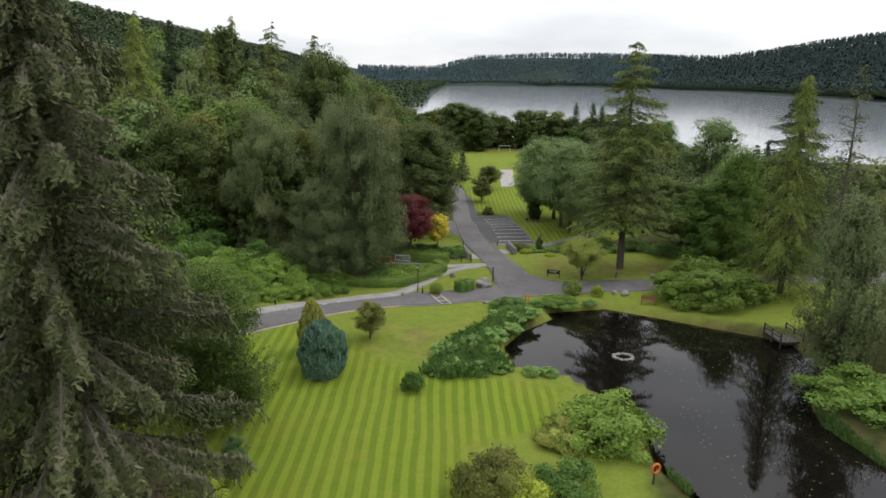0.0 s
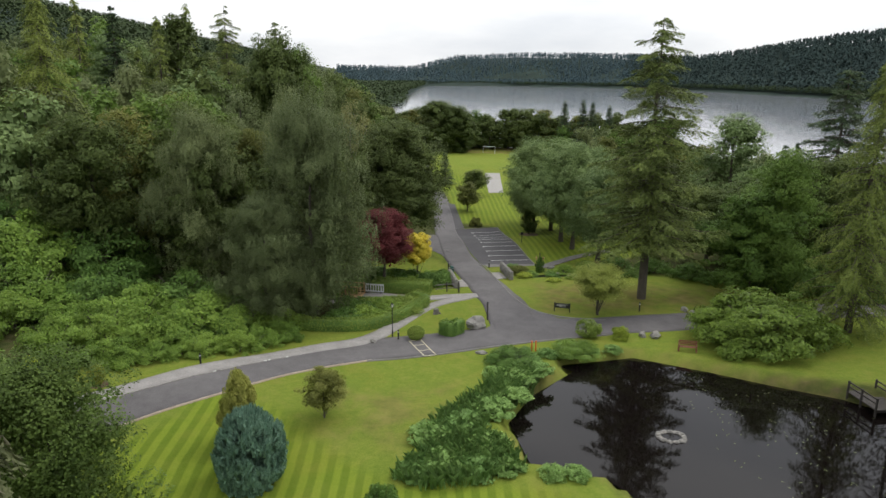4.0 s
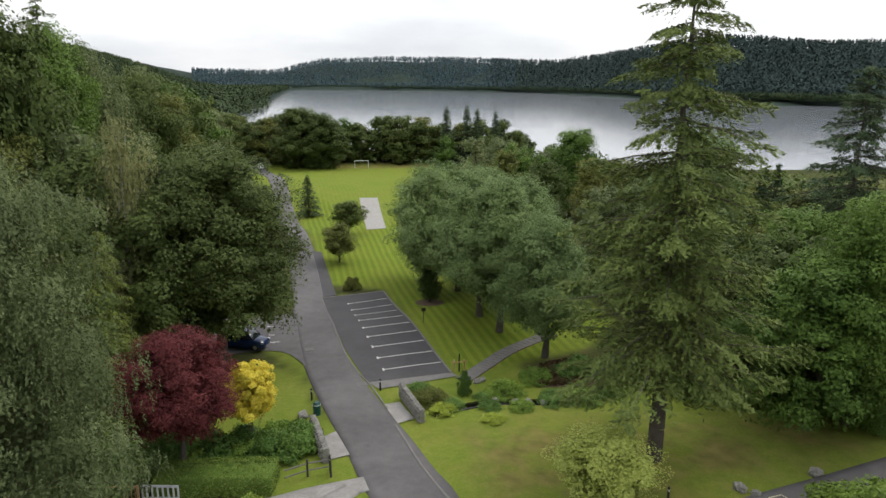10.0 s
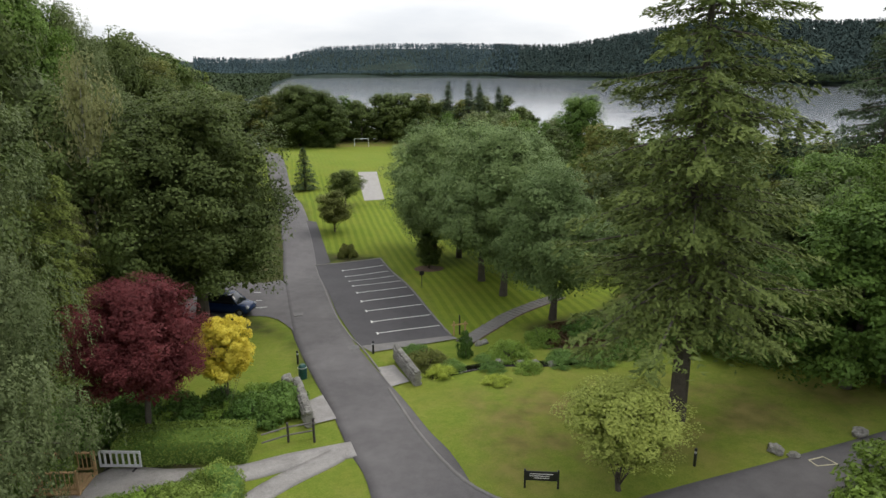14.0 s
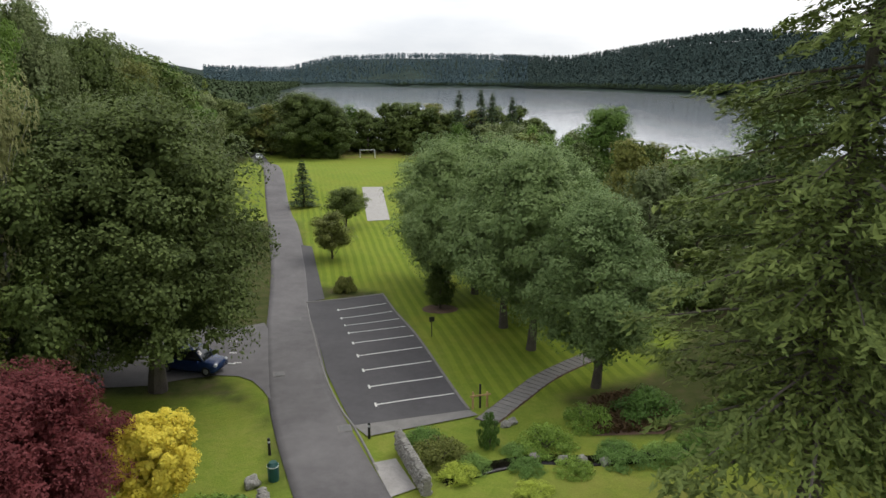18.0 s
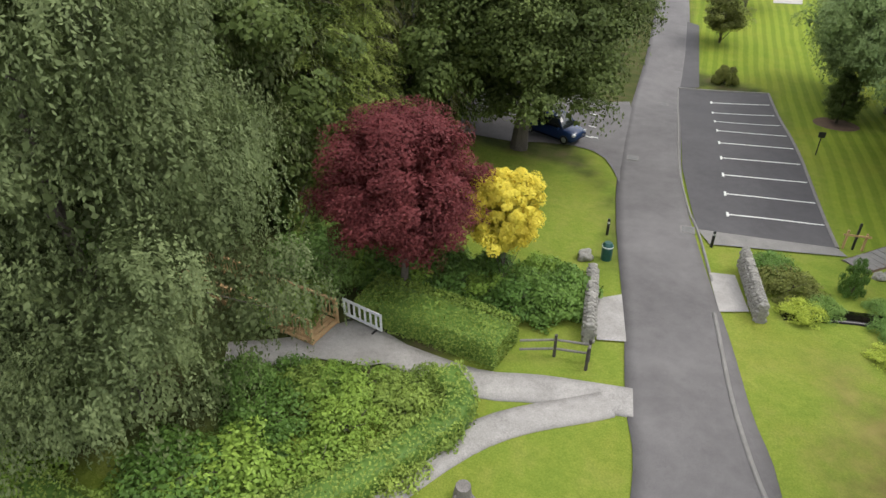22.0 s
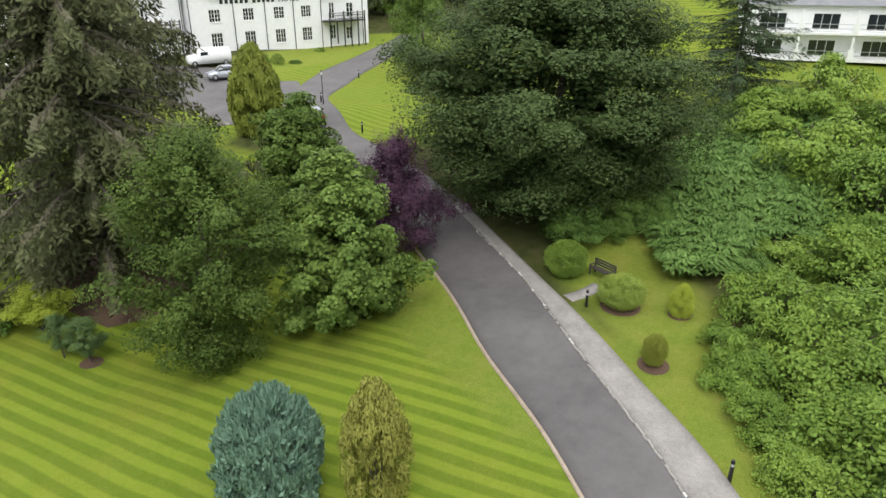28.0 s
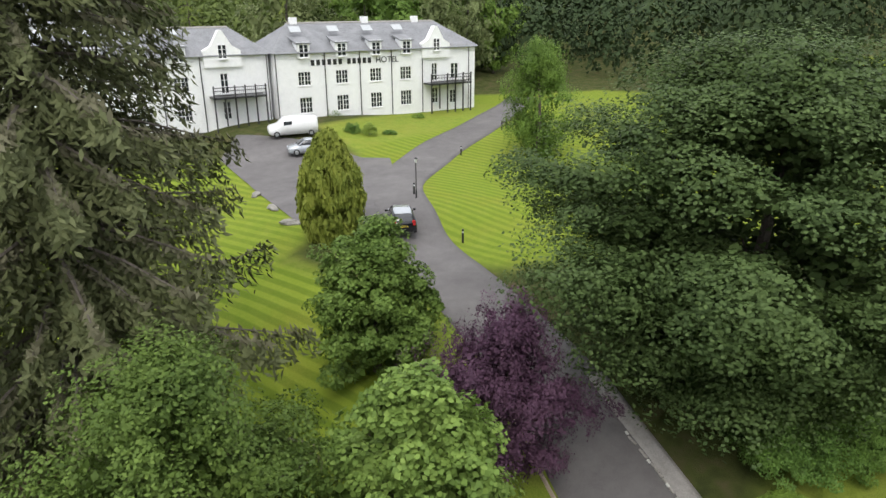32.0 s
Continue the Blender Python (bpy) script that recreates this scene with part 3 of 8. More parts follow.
def shrub(leaf, variant=0, clumps=46, per=70, size=0.2, shape="mound", aspect=0.55):
    """The leaves of a bush, two metres across and one high."""
    key = ("shrub", leaf, variant, shape, clumps, per, size)
    if key not in CACHE:
        rng = np.random.default_rng(variant * 13 + sum(map(ord, leaf + shape)))
        a, u, face = rng.random(clumps) * 6.283, rng.random(clumps), None
        if shape == "mound":
            el = np.arcsin(u ** 0.9)
            rr = 0.62 + 0.25 * rng.random(clumps)
            c = np.stack([np.cos(a) * np.cos(el) * rr * 1.1, np.sin(a) * np.cos(el) * rr * 1.1, 0.06 + 0.88 * np.sin(el) * rr], 1)
            radii, inner = 0.2 + 0.12 * rng.random(clumps), 0.5
            if clumps >= 80:
                k = max(9, clumps // 8)
                big, own = c[:k] * 0.92, rng.integers(0, k, clumps)
                face = unit(rng.normal(size=(clumps, 3)) + 0.9 * unit(big[own]) + np.array([0, 0, 0.4]))
                fill = rng.random((clumps, 1)) < 0.45
                face = np.where(fill, unit(c), face)
                c = np.where(fill, c, big[own] + face * np.array([0.22, 0.22, 0.2]) * (0.75 + 0.4 * rng.random((clumps, 1))))
                c[:, 2] = np.maximum(c[:, 2], 0.04)
        elif shape == "spray":
            el = np.arcsin(1.8 * u - 0.8)
            rr = 0.66 + 0.24 * rng.random(clumps)
            c = np.stack([np.cos(a) * np.cos(el) * rr, np.sin(a) * np.cos(el) * rr, 0.42 + 0.62 * np.sin(el) * rr], 1)
            radii, inner = 0.09 + 0.06 * rng.random(clumps), 0.15
        elif shape == "ball":
            el = np.arcsin(2 * u - 1)
            c = np.stack([np.cos(a) * np.cos(el) * 0.78, np.sin(a) * np.cos(el) * 0.78, 0.5 + 0.42 * np.sin(el)], 1)
            radii, inner = np.full(clumps, 0.2), 0.5
        else:
            rr = np.clip(np.sin(np.pi * (0.22 + 0.76 * u)), 0, 1) ** 0.8 * 0.8
            c = np.stack([np.cos(a) * rr, np.sin(a) * rr, 0.05 + 0.9 * u], 1)
            radii, inner = 0.14 + 0.1 * rng.random(clumps), 0.5
        if shape == "mound":
            radii = radii * min(1.0, (62 / clumps) ** 0.45)
        core = c[rng.permutation(clumps)[: clumps // 3]] * np.array([0.5, 0.5, 0.7])
        c, radii = np.concatenate([c, core]), np.concatenate([radii, np.full(len(core), 0.3)])
        face = None if face is None else np.concatenate([face, unit(core)])
        C, N, D, L, W = clump_leaves(rng, c, radii, per, size * 0.5, 0.55, 0.0, aspect, inner, face)
        if shape == "spray":
            out = unit(C * np.array([1, 1, 0.6]) - np.array([0, 0, 0.2]))
            D = out * 0.8 + np.array([0, 0, 0.5]) + 0.3 * rng.normal(size=C.shape)
            N = unit(np.cross(D, rng.normal(size=C.shape)) + 0.6 * out)
            L, W = L * 1.05, W * 0.75
        C[:, 2] = np.abs(C[:, 2])
        CACHE[key] = (None, leaves(leaf + "_bush", C, N, D, L, W, LEAF[leaf]), 1.0, 1.0)
    return CACHE[key]


def bush_stem():
    """A few woody stems that fork from one root."""
    if "stem" not in CACHE:
        bm = bmesh.new()
        for k in range(6):
            a = k * 1.05
            mid = (0.2 * math.cos(a), 0.2 * math.sin(a), 0.35)
            rod(bm, (0.04 * math.cos(a), 0.04 * math.sin(a), -0.05), mid, 0.03, 0.02, 5)
            rod(bm, mid, (0.5 * math.cos(a + 0.2), 0.5 * math.sin(a + 0.2), 0.7), 0.02, 0.006, 5)
        me = bpy.data.meshes.new("stem")
        bm.to_mesh(me)
        bm.free()
        me.materials.append(BARK)
        CACHE["stem"] = me
    return CACHE["stem"]


def bush(leaf, x, y, r, h, label, category="shrub", variant=0, shape="mound", name="shrub", group="", size=0.2, clumps=46, ry=None, turn=None, per=70):
    t = (x * 37 + y * 61) % 360 if turn is None else turn
    made = shrub(leaf, variant, clumps, per, size, shape)
    ob = thing(name, pose(x, y, ground_z(x, y) - 0.04, 0, 0, t) @ Matrix.Diagonal((r, ry or r, h, 1)), label, category, group)
    part("stem", bush_stem(), None, ob)
    part("foliage", made[1], None, ob)
    return ob


def curve_points(pts, step=0.8):
    """A smooth line through the points, at even steps."""
    P = [np.array(p, float) for p in pts]
    P = [2 * P[0] - P[1]] + P + [2 * P[-1] - P[-2]]
    out = []
    for a, b, c, d in zip(P, P[1:], P[2:], P[3:]):
        n = max(2, int(np.linalg.norm(c - b) / step))
        for i in range(n):
            t = i / n
            out.append(0.5 * (2 * b + (c - a) * t + (2 * a - 5 * b + 4 * c - d) * t * t + (3 * b - a - 3 * c + d) * t ** 3))
    return np.array(out + [P[-2]])


def ribbon(name, pts, w0, w1, lift, mat, across=6, thick=0.25, smooth_line=True, step=0.8, crown=0.0):
    """A band laid on the ground along a line, from w0 to w1 metres to its right, with sides that go down."""
    p = curve_points(pts, step) if smooth_line else np.array(pts, float)
    t = np.gradient(p, axis=0)
    t /= np.linalg.norm(t, axis=1, keepdims=True) + 1e-9
    nrm = np.stack([t[:, 1], -t[:, 0]], 1)
    w0, w1 = np.broadcast_to(w0, len(p)) if np.ndim(w0) == 0 else np.interp(np.linspace(0, 1, len(p)), np.linspace(0, 1, len(w0)), w0), np.broadcast_to(w1, len(p)) if np.ndim(w1) == 0 else np.interp(np.linspace(0, 1, len(p)), np.linspace(0, 1, len(w1)), w1)
    s = np.linspace(0, 1, across + 1)
    xy = p[:, None] + nrm[:, None] * (w0[:, None] + (w1 - w0)[:, None] * s)[..., None]
    z = height(xy[..., 0], xy[..., 1]) + lift + crown * (1 - (2 * s - 1) ** 2)
    top = np.concatenate([xy, z[..., None]], -1)
    low = top[:, [0, -1]] - np.array([0, 0, thick])
    full = np.concatenate([low[:, :1], top, low[:, 1:]], 1)
    n, m = full.shape[:2]
    i = (np.arange(n - 1)[:, None] * m + np.arange(m - 1)).ravel()
    f = np.stack([i, i + m, i + m + 1, i + 1], 1)[:, ::-1]
    return mesh_from(name, full.reshape(-1, 3), f, mat)


def patch(name, poly, lift, mat, cell=0.7):
    """A flat cover laid on the ground inside a polygon."""
    bm = bmesh.new()
    vs = [bm.verts.new((x, y, 0)) for x, y in poly]
    bm.faces.new(vs)
    xs, ys = [p[0] for p in poly], [p[1] for p in poly]
    for lo, hi, ax in ((min(xs), max(xs), 0), (min(ys), max(ys), 1)):
        c = lo + cell
        while c < hi:
            co, no = [0, 0, 0], [0, 0, 0]
            co[ax], no[ax] = c, 1
            bmesh.ops.bisect_plane(bm, geom=bm.verts[:] + bm.edges[:] + bm.faces[:], plane_co=co, plane_no=no)
            c += cell
    co = np.array([v.co[:2] for v in bm.verts])
    z = height(co[:, 0], co[:, 1]) + lift
    for v, h in zip(bm.verts, z):
        v.co.z = h
    bmesh.ops.recalc_face_normals(bm, faces=bm.faces)
    if sum(f.normal.z for f in bm.faces) < 0:
        bmesh.ops.reverse_faces(bm, faces=bm.faces)
    me = bpy.data.meshes.new(name)
    bm.to_mesh(me)
    bm.free()
    me.materials.append(mat)
    return me


def hedge(pts, w, h, label, leaf="hedge", density=150, size=0.11, seed=1, closed_line=True):
    """A clipped hedge along a line: a dense woody body under a skin of small leaves."""
    p = curve_points(pts, 0.5)
    t = np.gradient(p, axis=0)
    t /= np.linalg.norm(t, axis=1, keepdims=True)
    nrm = np.stack([t[:, 1], -t[:, 0]], 1)
    rng = np.random.default_rng(seed)
    c = p.mean(0)
    z0 = ground_z(*c)
    ob = thing("hedge", pose(c[0], c[1], z0), label, "hedge")
    prof = np.array([(-0.46, 0), (-0.48, 0.5), (-0.42, 0.9), (-0.2, 0.97), (0.2, 0.97), (0.42, 0.9), (0.48, 0.5), (0.46, 0)])
    gz = height(p[:, 0], p[:, 1])
    v = np.zeros((len(p), len(prof), 3))
    v[..., :2] = (p - c)[:, None] + nrm[:, None] * (prof[:, 0] * w * 0.9)[None, :, None]
    v[..., 2] = (gz - z0)[:, None] + prof[:, 1] * h * 0.94 - 0.05
    n, m = v.shape[:2]
    i = (np.arange(n - 1)[:, None] * m + np.arange(m - 1)).ravel()
    f = np.stack([i, i + 1, i + m + 1, i + m], 1)
    part("body", mesh_from("hedge_body", v.reshape(-1, 3), f, LEAF["rhodo_dark"]), None, ob)
    length = np.linalg.norm(np.diff(p, axis=0), axis=1).sum()
    k = int(length * (w + 2 * h) * density)
    q = rng.random(k) * (w + 2 * h)
    side = np.where(q < h, -1, np.where(q < 2 * h, 1, 0))
    s = rng.random(k) * (len(p) - 1)
    j = s.astype(int)
    base = p[j] + (p[np.minimum(j + 1, len(p) - 1)] - p[j]) * (s - j)[:, None]
    lat = np.where(side == 0, (rng.random(k) - 0.5) * w, side * w * 0.5) + rng.normal(size=k) * 0.035
    zz = np.where(side == 0, h, rng.random(k) * h) + rng.normal(size=k) * 0.035
    C = np.zeros((k, 3))
    C[:, :2] = base + nrm[j] * lat[:, None] - c
    C[:, 2] = np.interp(s, np.arange(len(p)), gz) - z0 + zz
    ends = rng.random(k) < w / (length + w) * 0.5
    e = np.where(rng.random(k) < 0.5, 0, len(p) - 1)
    C[ends, :2] = (p[e] + nrm[e] * ((rng.random(k) - 0.5) * w)[:, None] - c)[ends]
    C[ends, 2] = (gz[e] - z0 + rng.random(k) * h)[ends]
    N = np.zeros((k, 3))
    N[:, :2] = nrm[j] * side[:, None]
    N[:, 2] = np.where(side == 0, 1.0, 0.35)
    N = unit(N + 0.5 * rng.normal(size=(k, 3)))
    sz = size * (0.7 + 0.7 * rng.random(k))
    part("foliage", leaves("hedge_leaves", C, N, rng.normal(size=(k, 3)), sz, sz * 0.6, LEAF[leaf]), None, ob)
    return ob


def blades(name, poly, n, h, w, leaf, label, category, seed=3, bend=0.5):
    """Tall strap leaves that stand close together inside a polygon."""
    rng = np.random.default_rng(seed)
    xs, ys = np.array([p[0] for p in poly]), np.array([p[1] for p in poly])
    pts = np.zeros((0, 2))
    while len(pts) < n:
        q = np.stack([rng.uniform(xs.min(), xs.max(), n), rng.uniform(ys.min(), ys.max(), n)], 1)
        pts = np.concatenate([pts, q[inside(q[:, 0], q[:, 1], poly) > 0]])
    pts = pts[:n]
    z = height(pts[:, 0], pts[:, 1])
    a = rng.random(n) * 6.283
    hh = h * (0.6 + 0.6 * rng.random(n))
    out = np.stack([np.cos(a), np.sin(a), np.zeros(n)], 1)
    side = np.stack([-out[:, 1], out[:, 0], np.zeros(n)], 1) * (w * 0.5)
    b = np.concatenate([pts, z[:, None]], 1)
    m = b + out * (hh * 0.2 * bend)[:, None] + np.array([0, 0, 1]) * (hh * 0.62)[:, None]
    t = b + out * (hh * 0.75 * bend)[:, None] + np.array([0, 0, 1]) * (hh * (1 - 0.25 * bend))[:, None]
    v = np.stack([b - side * 0.7, b + side * 0.7, m + side, t, m - side], 1).reshape(-1, 3)
    f = np.arange(n * 5).reshape(-1, 5)
    return tagged(new(name, mesh_from(name, v, f, LEAF[leaf])), label, category, "", "stuff")

# ---- ground: one sheet to the horizon ----
def steps(lo, hi, fine, far):
    a = list(np.arange(lo, hi + fine, fine))
    s, x, y = fine, a[0], a[-1]
    left, right = [], []
    while x > -far:
        s *= 1.17
        x -= s
        left.append(x)
    s = fine
    while y < far:
        s *= 1.17
        y += s
        right.append(y)
    return np.array(left[::-1] + a + right)


gx, gy = steps(-105, 60, 1.0, 4700), steps(-85, 215, 1.0, 4700)
GX, GY = np.meshgrid(gx, gy, indexing="ij")
GZ = height(GX, GY)
STRIPED = [(-21.11, -10.16), (-21.00, -7.97), (-18.16, -6.36), (-9.07, -14.00), (-6.18, -16.26), (1.22, -15.88), (5.42, -17.37), (4.22, -22.97), (-2.31, -27.32),
           (10.0, -44.0), (24.0, -52.0), (40.0, -64.0), (20.0, -84.0), (-34.0, -80.0), (-38.0, -34.0), (-26.0, -20.0)]
MOWN = [(-12.96, 145.46), (-6.40, 85.59), (-3.25, 63.88), (2.82, 61.25), (6.98, 35.56), (8.08, 34.42), (19.29, 37.49), (25.0, 44.0), (27.0, 62.0), (22.0, 100.0), (6.0, 100.0)]
UPPER = [(-40.67, -47.69), (-59.20, -59.97), (-84.16, -60.01), (-92.56, -74.98), (-110.0, -60.0), (-100.0, 20.0), (-62.0, 22.0), (-61.0, -10.0), (-52.0, -28.0), (-43.97, -32.28)]
FIELD = [(-22.0, 95.0), (-28.0, 205.0), (30.0, 205.0), (28.0, 95.0)]
VERGE_EAST = [(-34.74, -14.82), (-40.12, -14.92), (-41.10, -10.43), (-34.74, -5.76), (-27.63, -3.33), (-24.10, -3.67), (-19.26, 0.07), (-29.88, -9.67)]
TERRACE = [(-16.07, -48.07), (-22.0, -62.0), (-30.0, -84.0), (-44.0, -76.0), (-52.0, -60.0), (-44.0, -46.0), (-30.0, -42.0)]
DRY = [(4.0, 12.0), (3.0, 24.0), (8.0, 27.0), (24.0, 24.0), (34.0, 22.0), (34.0, 17.0), (18.0, 14.0)]
HOTEL_LAWN = [(-61.02, -68.90), (-57.37, -58.11), (-62.81, -57.12), (-70.96, -57.74), (-86.08, -61.33), (-91.62, -69.06), (-75.06, -70.14)]
SIDE = [(-1.0, 18.0), (-3.4, 26.0), (-4.6, 33.0), (-6.0, 36.5), (-9.0, 38.6), (-16.0, 38.5), (-16.0, 30.0), (-8.0, 22.0)]
VERGE = [(-29.0, -8.0), (-22.0, 4.0), (-10.0, 14.0), (-2.0, 30.0), (-10.0, 44.0), (-2.0, 60.0), (10.0, 44.0), (14.0, 30.0), (36.0, 24.0), (46.0, 10.0), (30.0, -2.0), (16.0, 2.0),
         (2.0, -2.0), (10.0, -24.0), (8.0, -44.0), (-30.0, -60.0), (-40.0, -30.0)]
lawn = np.zeros(GX.shape)
for poly, k in ((STRIPED, 1), (MOWN, 1), (UPPER, 1), (FIELD, 1), (VERGE, 0.9), (SIDE, 0.9), (VERGE_EAST, 0.9), (TERRACE, 1), (HOTEL_LAWN, 1)):
    lawn = np.maximum(lawn, k * smooth((inside(GX, GY, poly) + 0.8) / 1.6))
stripe = np.zeros(GX.shape)
for poly, k in ((STRIPED, 1.0), (MOWN, 0.75), (UPPER, 0.7), (FIELD, 0.2), (TERRACE, 0.7)):
    stripe = np.maximum(stripe, k * smooth((inside(GX, GY, poly) + 0.3) / 1.2))
hayfield = smooth((inside(GX, GY, [(-10.0, 190.0), (-12.0, 210.0), (40.0, 210.0), (40.0, 192.0)]) + 2) / 4)
dry = 0.75 * smooth((inside(GX, GY, DRY) + 1) / 5) + 0.55 * smooth((inside(GX, GY, [(-14.17, -5.90), (-7.95, -4.89), (-2.03, -2.15), (-3.24, -9.37), (-6.19, -13.66), (-11.05, -12.62)]) + 1) / 3)
mire = smooth((inside(GX, GY, POND) + 1.6) / 1.2)

GRASS, nt, b = material("grass_ground", 0.9)
b.inputs["Specular IOR Level"].default_value = 0.05
cover = nt.nodes.new("ShaderNodeAttribute")
cover.attribute_name = "cover"
sep = nt.nodes.new("ShaderNodeSeparateColor")
nt.links.new(cover.outputs["Color"], sep.inputs[0])
n_big, n_mid, n_fine = noise_node(nt, 0.12, 5), noise_node(nt, 0.9, 5), noise_node(nt, 14.0, 4, 0.65)
turf = ramp_node(nt, n_big, [(0.3, (0.1, 0.16, 0.012)), (0.5, (0.16, 0.205, 0.019)), (0.68, (0.26, 0.23, 0.048))])
turf = mix_node(nt, 0.5, turf, ramp_node(nt, n_mid, [(0.3, (0.086, 0.143, 0.016)), (0.5, (0.187, 0.219, 0.029)), (0.68, (0.299, 0.265, 0.071))]))
turf = mix_node(nt, 0.3, turf, ramp_node(nt, noise_node(nt, 3.2, 5, 0.7), [(0.32, (0.06, 0.12, 0.012)), (0.68, (0.3, 0.33, 0.06))]))
turf = mix_node(nt, 0.42, turf, ramp_node(nt, n_fine, [(0.25, (0.061, 0.113, 0.013)), (0.75, (0.265, 0.339, 0.067))]))
wave = nt.nodes.new("ShaderNodeTexWave")
wave.wave_profile, wave.bands_direction = "SIN", "X"
wave.inputs["Scale"].default_value, wave.inputs["Distortion"].default_value, wave.inputs["Detail"].default_value, wave.inputs["Detail Scale"].default_value = 0.34, 1.7, 4, 0.5
w_geo, w_m = nt.nodes.new("ShaderNodeNewGeometry"), nt.nodes.new("ShaderNodeMapping")
w_m.inputs["Rotation"].default_value = (0, 0, radians(-4))
nt.links.new(w_geo.outputs["Position"], w_m.inputs[0])
nt.links.new(w_m.outputs[0], wave.inputs["Vector"])
band = ramp_node(nt, wave.outputs["Fac"], [(0.3, (0.076, 0.128, 0.008)), (0.7, (0.178, 0.238, 0.022))])
fac = nt.nodes.new("ShaderNodeMath")
fac.operation = "MULTIPLY"
fac.inputs[1].default_value = 0.56
nt.links.new(sep.outputs[1], fac.inputs[0])
turf = mix_node(nt, fac.outputs[0], turf, band)
turf = mix_node(nt, ramp_node(nt, noise_node(nt, 0.22, 6, 0.62), [(0.5, (0, 0, 0)), (0.74, (0.36, 0.36, 0.36))]), turf, ramp_node(nt, n_fine, [(0.3, (0.15, 0.145, 0.02)), (0.7, (0.27, 0.24, 0.045))]))
litter = ramp_node(nt, n_mid, [(0.3, (0.035, 0.045, 0.016)), (0.5, (0.06, 0.07, 0.022)), (0.72, (0.09, 0.075, 0.04))])
base = mix_node(nt, sep.outputs[0], litter, turf)
bare = nt.nodes.new("ShaderNodeMath")
bare.operation = "MULTIPLY"
nt.links.new(sep.outputs[2], bare.inputs[0])
nt.links.new(ramp_node(nt, noise_node(nt, 0.35, 5, 0.6), [(0.4, (0.1, 0.1, 0.1)), (0.6, (1, 1, 1))]), bare.inputs[1])
base = mix_node(nt, bare.outputs[0], base, ramp_node(nt, n_mid, [(0.3, (0.13, 0.105, 0.04)), (0.7, (0.24, 0.19, 0.075))]))
base = mix_node(nt, cover.outputs["Alpha"], base, ramp_node(nt, noise_node(nt, 0.02, 4), [(0.35, (0.018, 0.03, 0.024)), (0.7, (0.035, 0.052, 0.04))]))
nt.links.new(base, b.inputs["Base Color"])
nt.links.new(bump_node(nt, n_fine, 0.05, 0.8), b.inputs["Normal"])
n, m = GX.shape
i = (np.arange(n - 1)[:, None] * m + np.arange(m - 1)).ravel()
ground_me = mesh_from("ground", np.stack([GX, GY, GZ], -1).reshape(-1, 3), np.stack([i, i + m, i + m + 1, i + 1], 1), GRASS, True)
layer = ground_me.color_attributes.new("cover", "FLOAT_COLOR", "POINT")
layer.data.foreach_set("color", np.stack([lawn, stripe, np.clip(hayfield + 0.5 * mire + dry, 0, 1), smooth((np.hypot(GX, GY) - 260) / 120)], -1).astype(np.float32).ravel())
tagged(new("ground", ground_me), "mown lawns and wooded ground that falls to the lake", "ground", "", "structure")

# ---- water ----
WATER, nt, b = material("dark_peaty_water", 0.03)
b.inputs["Base Color"].default_value = (0.006, 0.0045, 0.004, 1)
b.inputs["IOR"].default_value = 1.33
nt.links.new(bump_node(nt, noise_node(nt, 2.5, 3), 0.01, 0.12), b.inputs["Normal"])
LOCH, nt, b = material("sky_grey_lake_water", 0.09)
# pale base colour and raised IOR stand in for part of the reflected sky
b.inputs["Base Color"].default_value = (0.25, 0.27, 0.3, 1)
b.inputs["IOR"].default_value = 1.7
nt.links.new(bump_node(nt, noise_node(nt, 0.6, 5, 0.6, None, (1, 0.25, 1)), 0.3, 0.2), b.inputs["Normal"])
tagged(new("pond_water", patch("pond_water", POND, 0.0, WATER, 3.0)), "dark peaty pond mirroring the trees and sky", "water", "", "structure")
pond_ob = bpy.data.objects["pond_water"]
for v in pond_ob.data.vertices:
    v.co.z = POND_Z
bm = bmesh.new()
bmesh.ops.create_grid(bm, x_segments=2, y_segments=2, size=1, matrix=Matrix.Translation((1200, 2300, LAKE_Z)) @ Matrix.Diagonal((2200, 2180, 1, 1)))
lake_ob = part("lake_water", bm, LOCH, None)
tagged(lake_ob, "broad grey lake under an overcast sky", "water", "", "structure")

# ---- roads and paths ----
DRIVE = [(-98.0, -66.0), (-88.8, -61.8), (-76.0, -57.5), (-64.0, -54.3), (-52.5, -48.8), (-45.5, -41.3), (-41.0, -33.8), (-37.0, -25.0), (-31.8, -18.0), (-26.8, -12.6), (-22.4, -7.4),
         (-17.5, -2.8), (-11.0, 2.0), (-3.6, 4.9), (3.6, 7.8), (10.5, 10.2), (18.3, 12.0), (33.0, 15.0), (46.0, 17.0), (60.0, 26.0)]
LOTROAD = [(2.6, 8.6), (1.80, 16.04), (0.87, 19.31), (-0.35, 24.90), (-2.33, 32.86), (-3.70, 40.37), (-4.95, 51.12), (-5.48, 57.18), (-7.07, 74.65), (-12.31, 116.23), (-16.74, 150.05), (-25.5, 196.0), (-29.0, 208.0)]
W_WEST = [2.2, 2.2, 2.2, 2.3, 2.4, 2.2, 2.2, 2.6, 3.1, 3.1, 3.1, 3.0, 2.6, 2.1, 2.0, 2.0, 2.0, 2.0, 2.0, 2.0]
W_DRIVE = [2.2, 2.2, 2.2, 2.3, 2.4, 2.2, 2.0, 2.0, 2.0, 2.0, 2.0, 2.0, 2.0, 2.0, 2.0, 2.0, 2.0, 2.0, 2.0, 2.0]
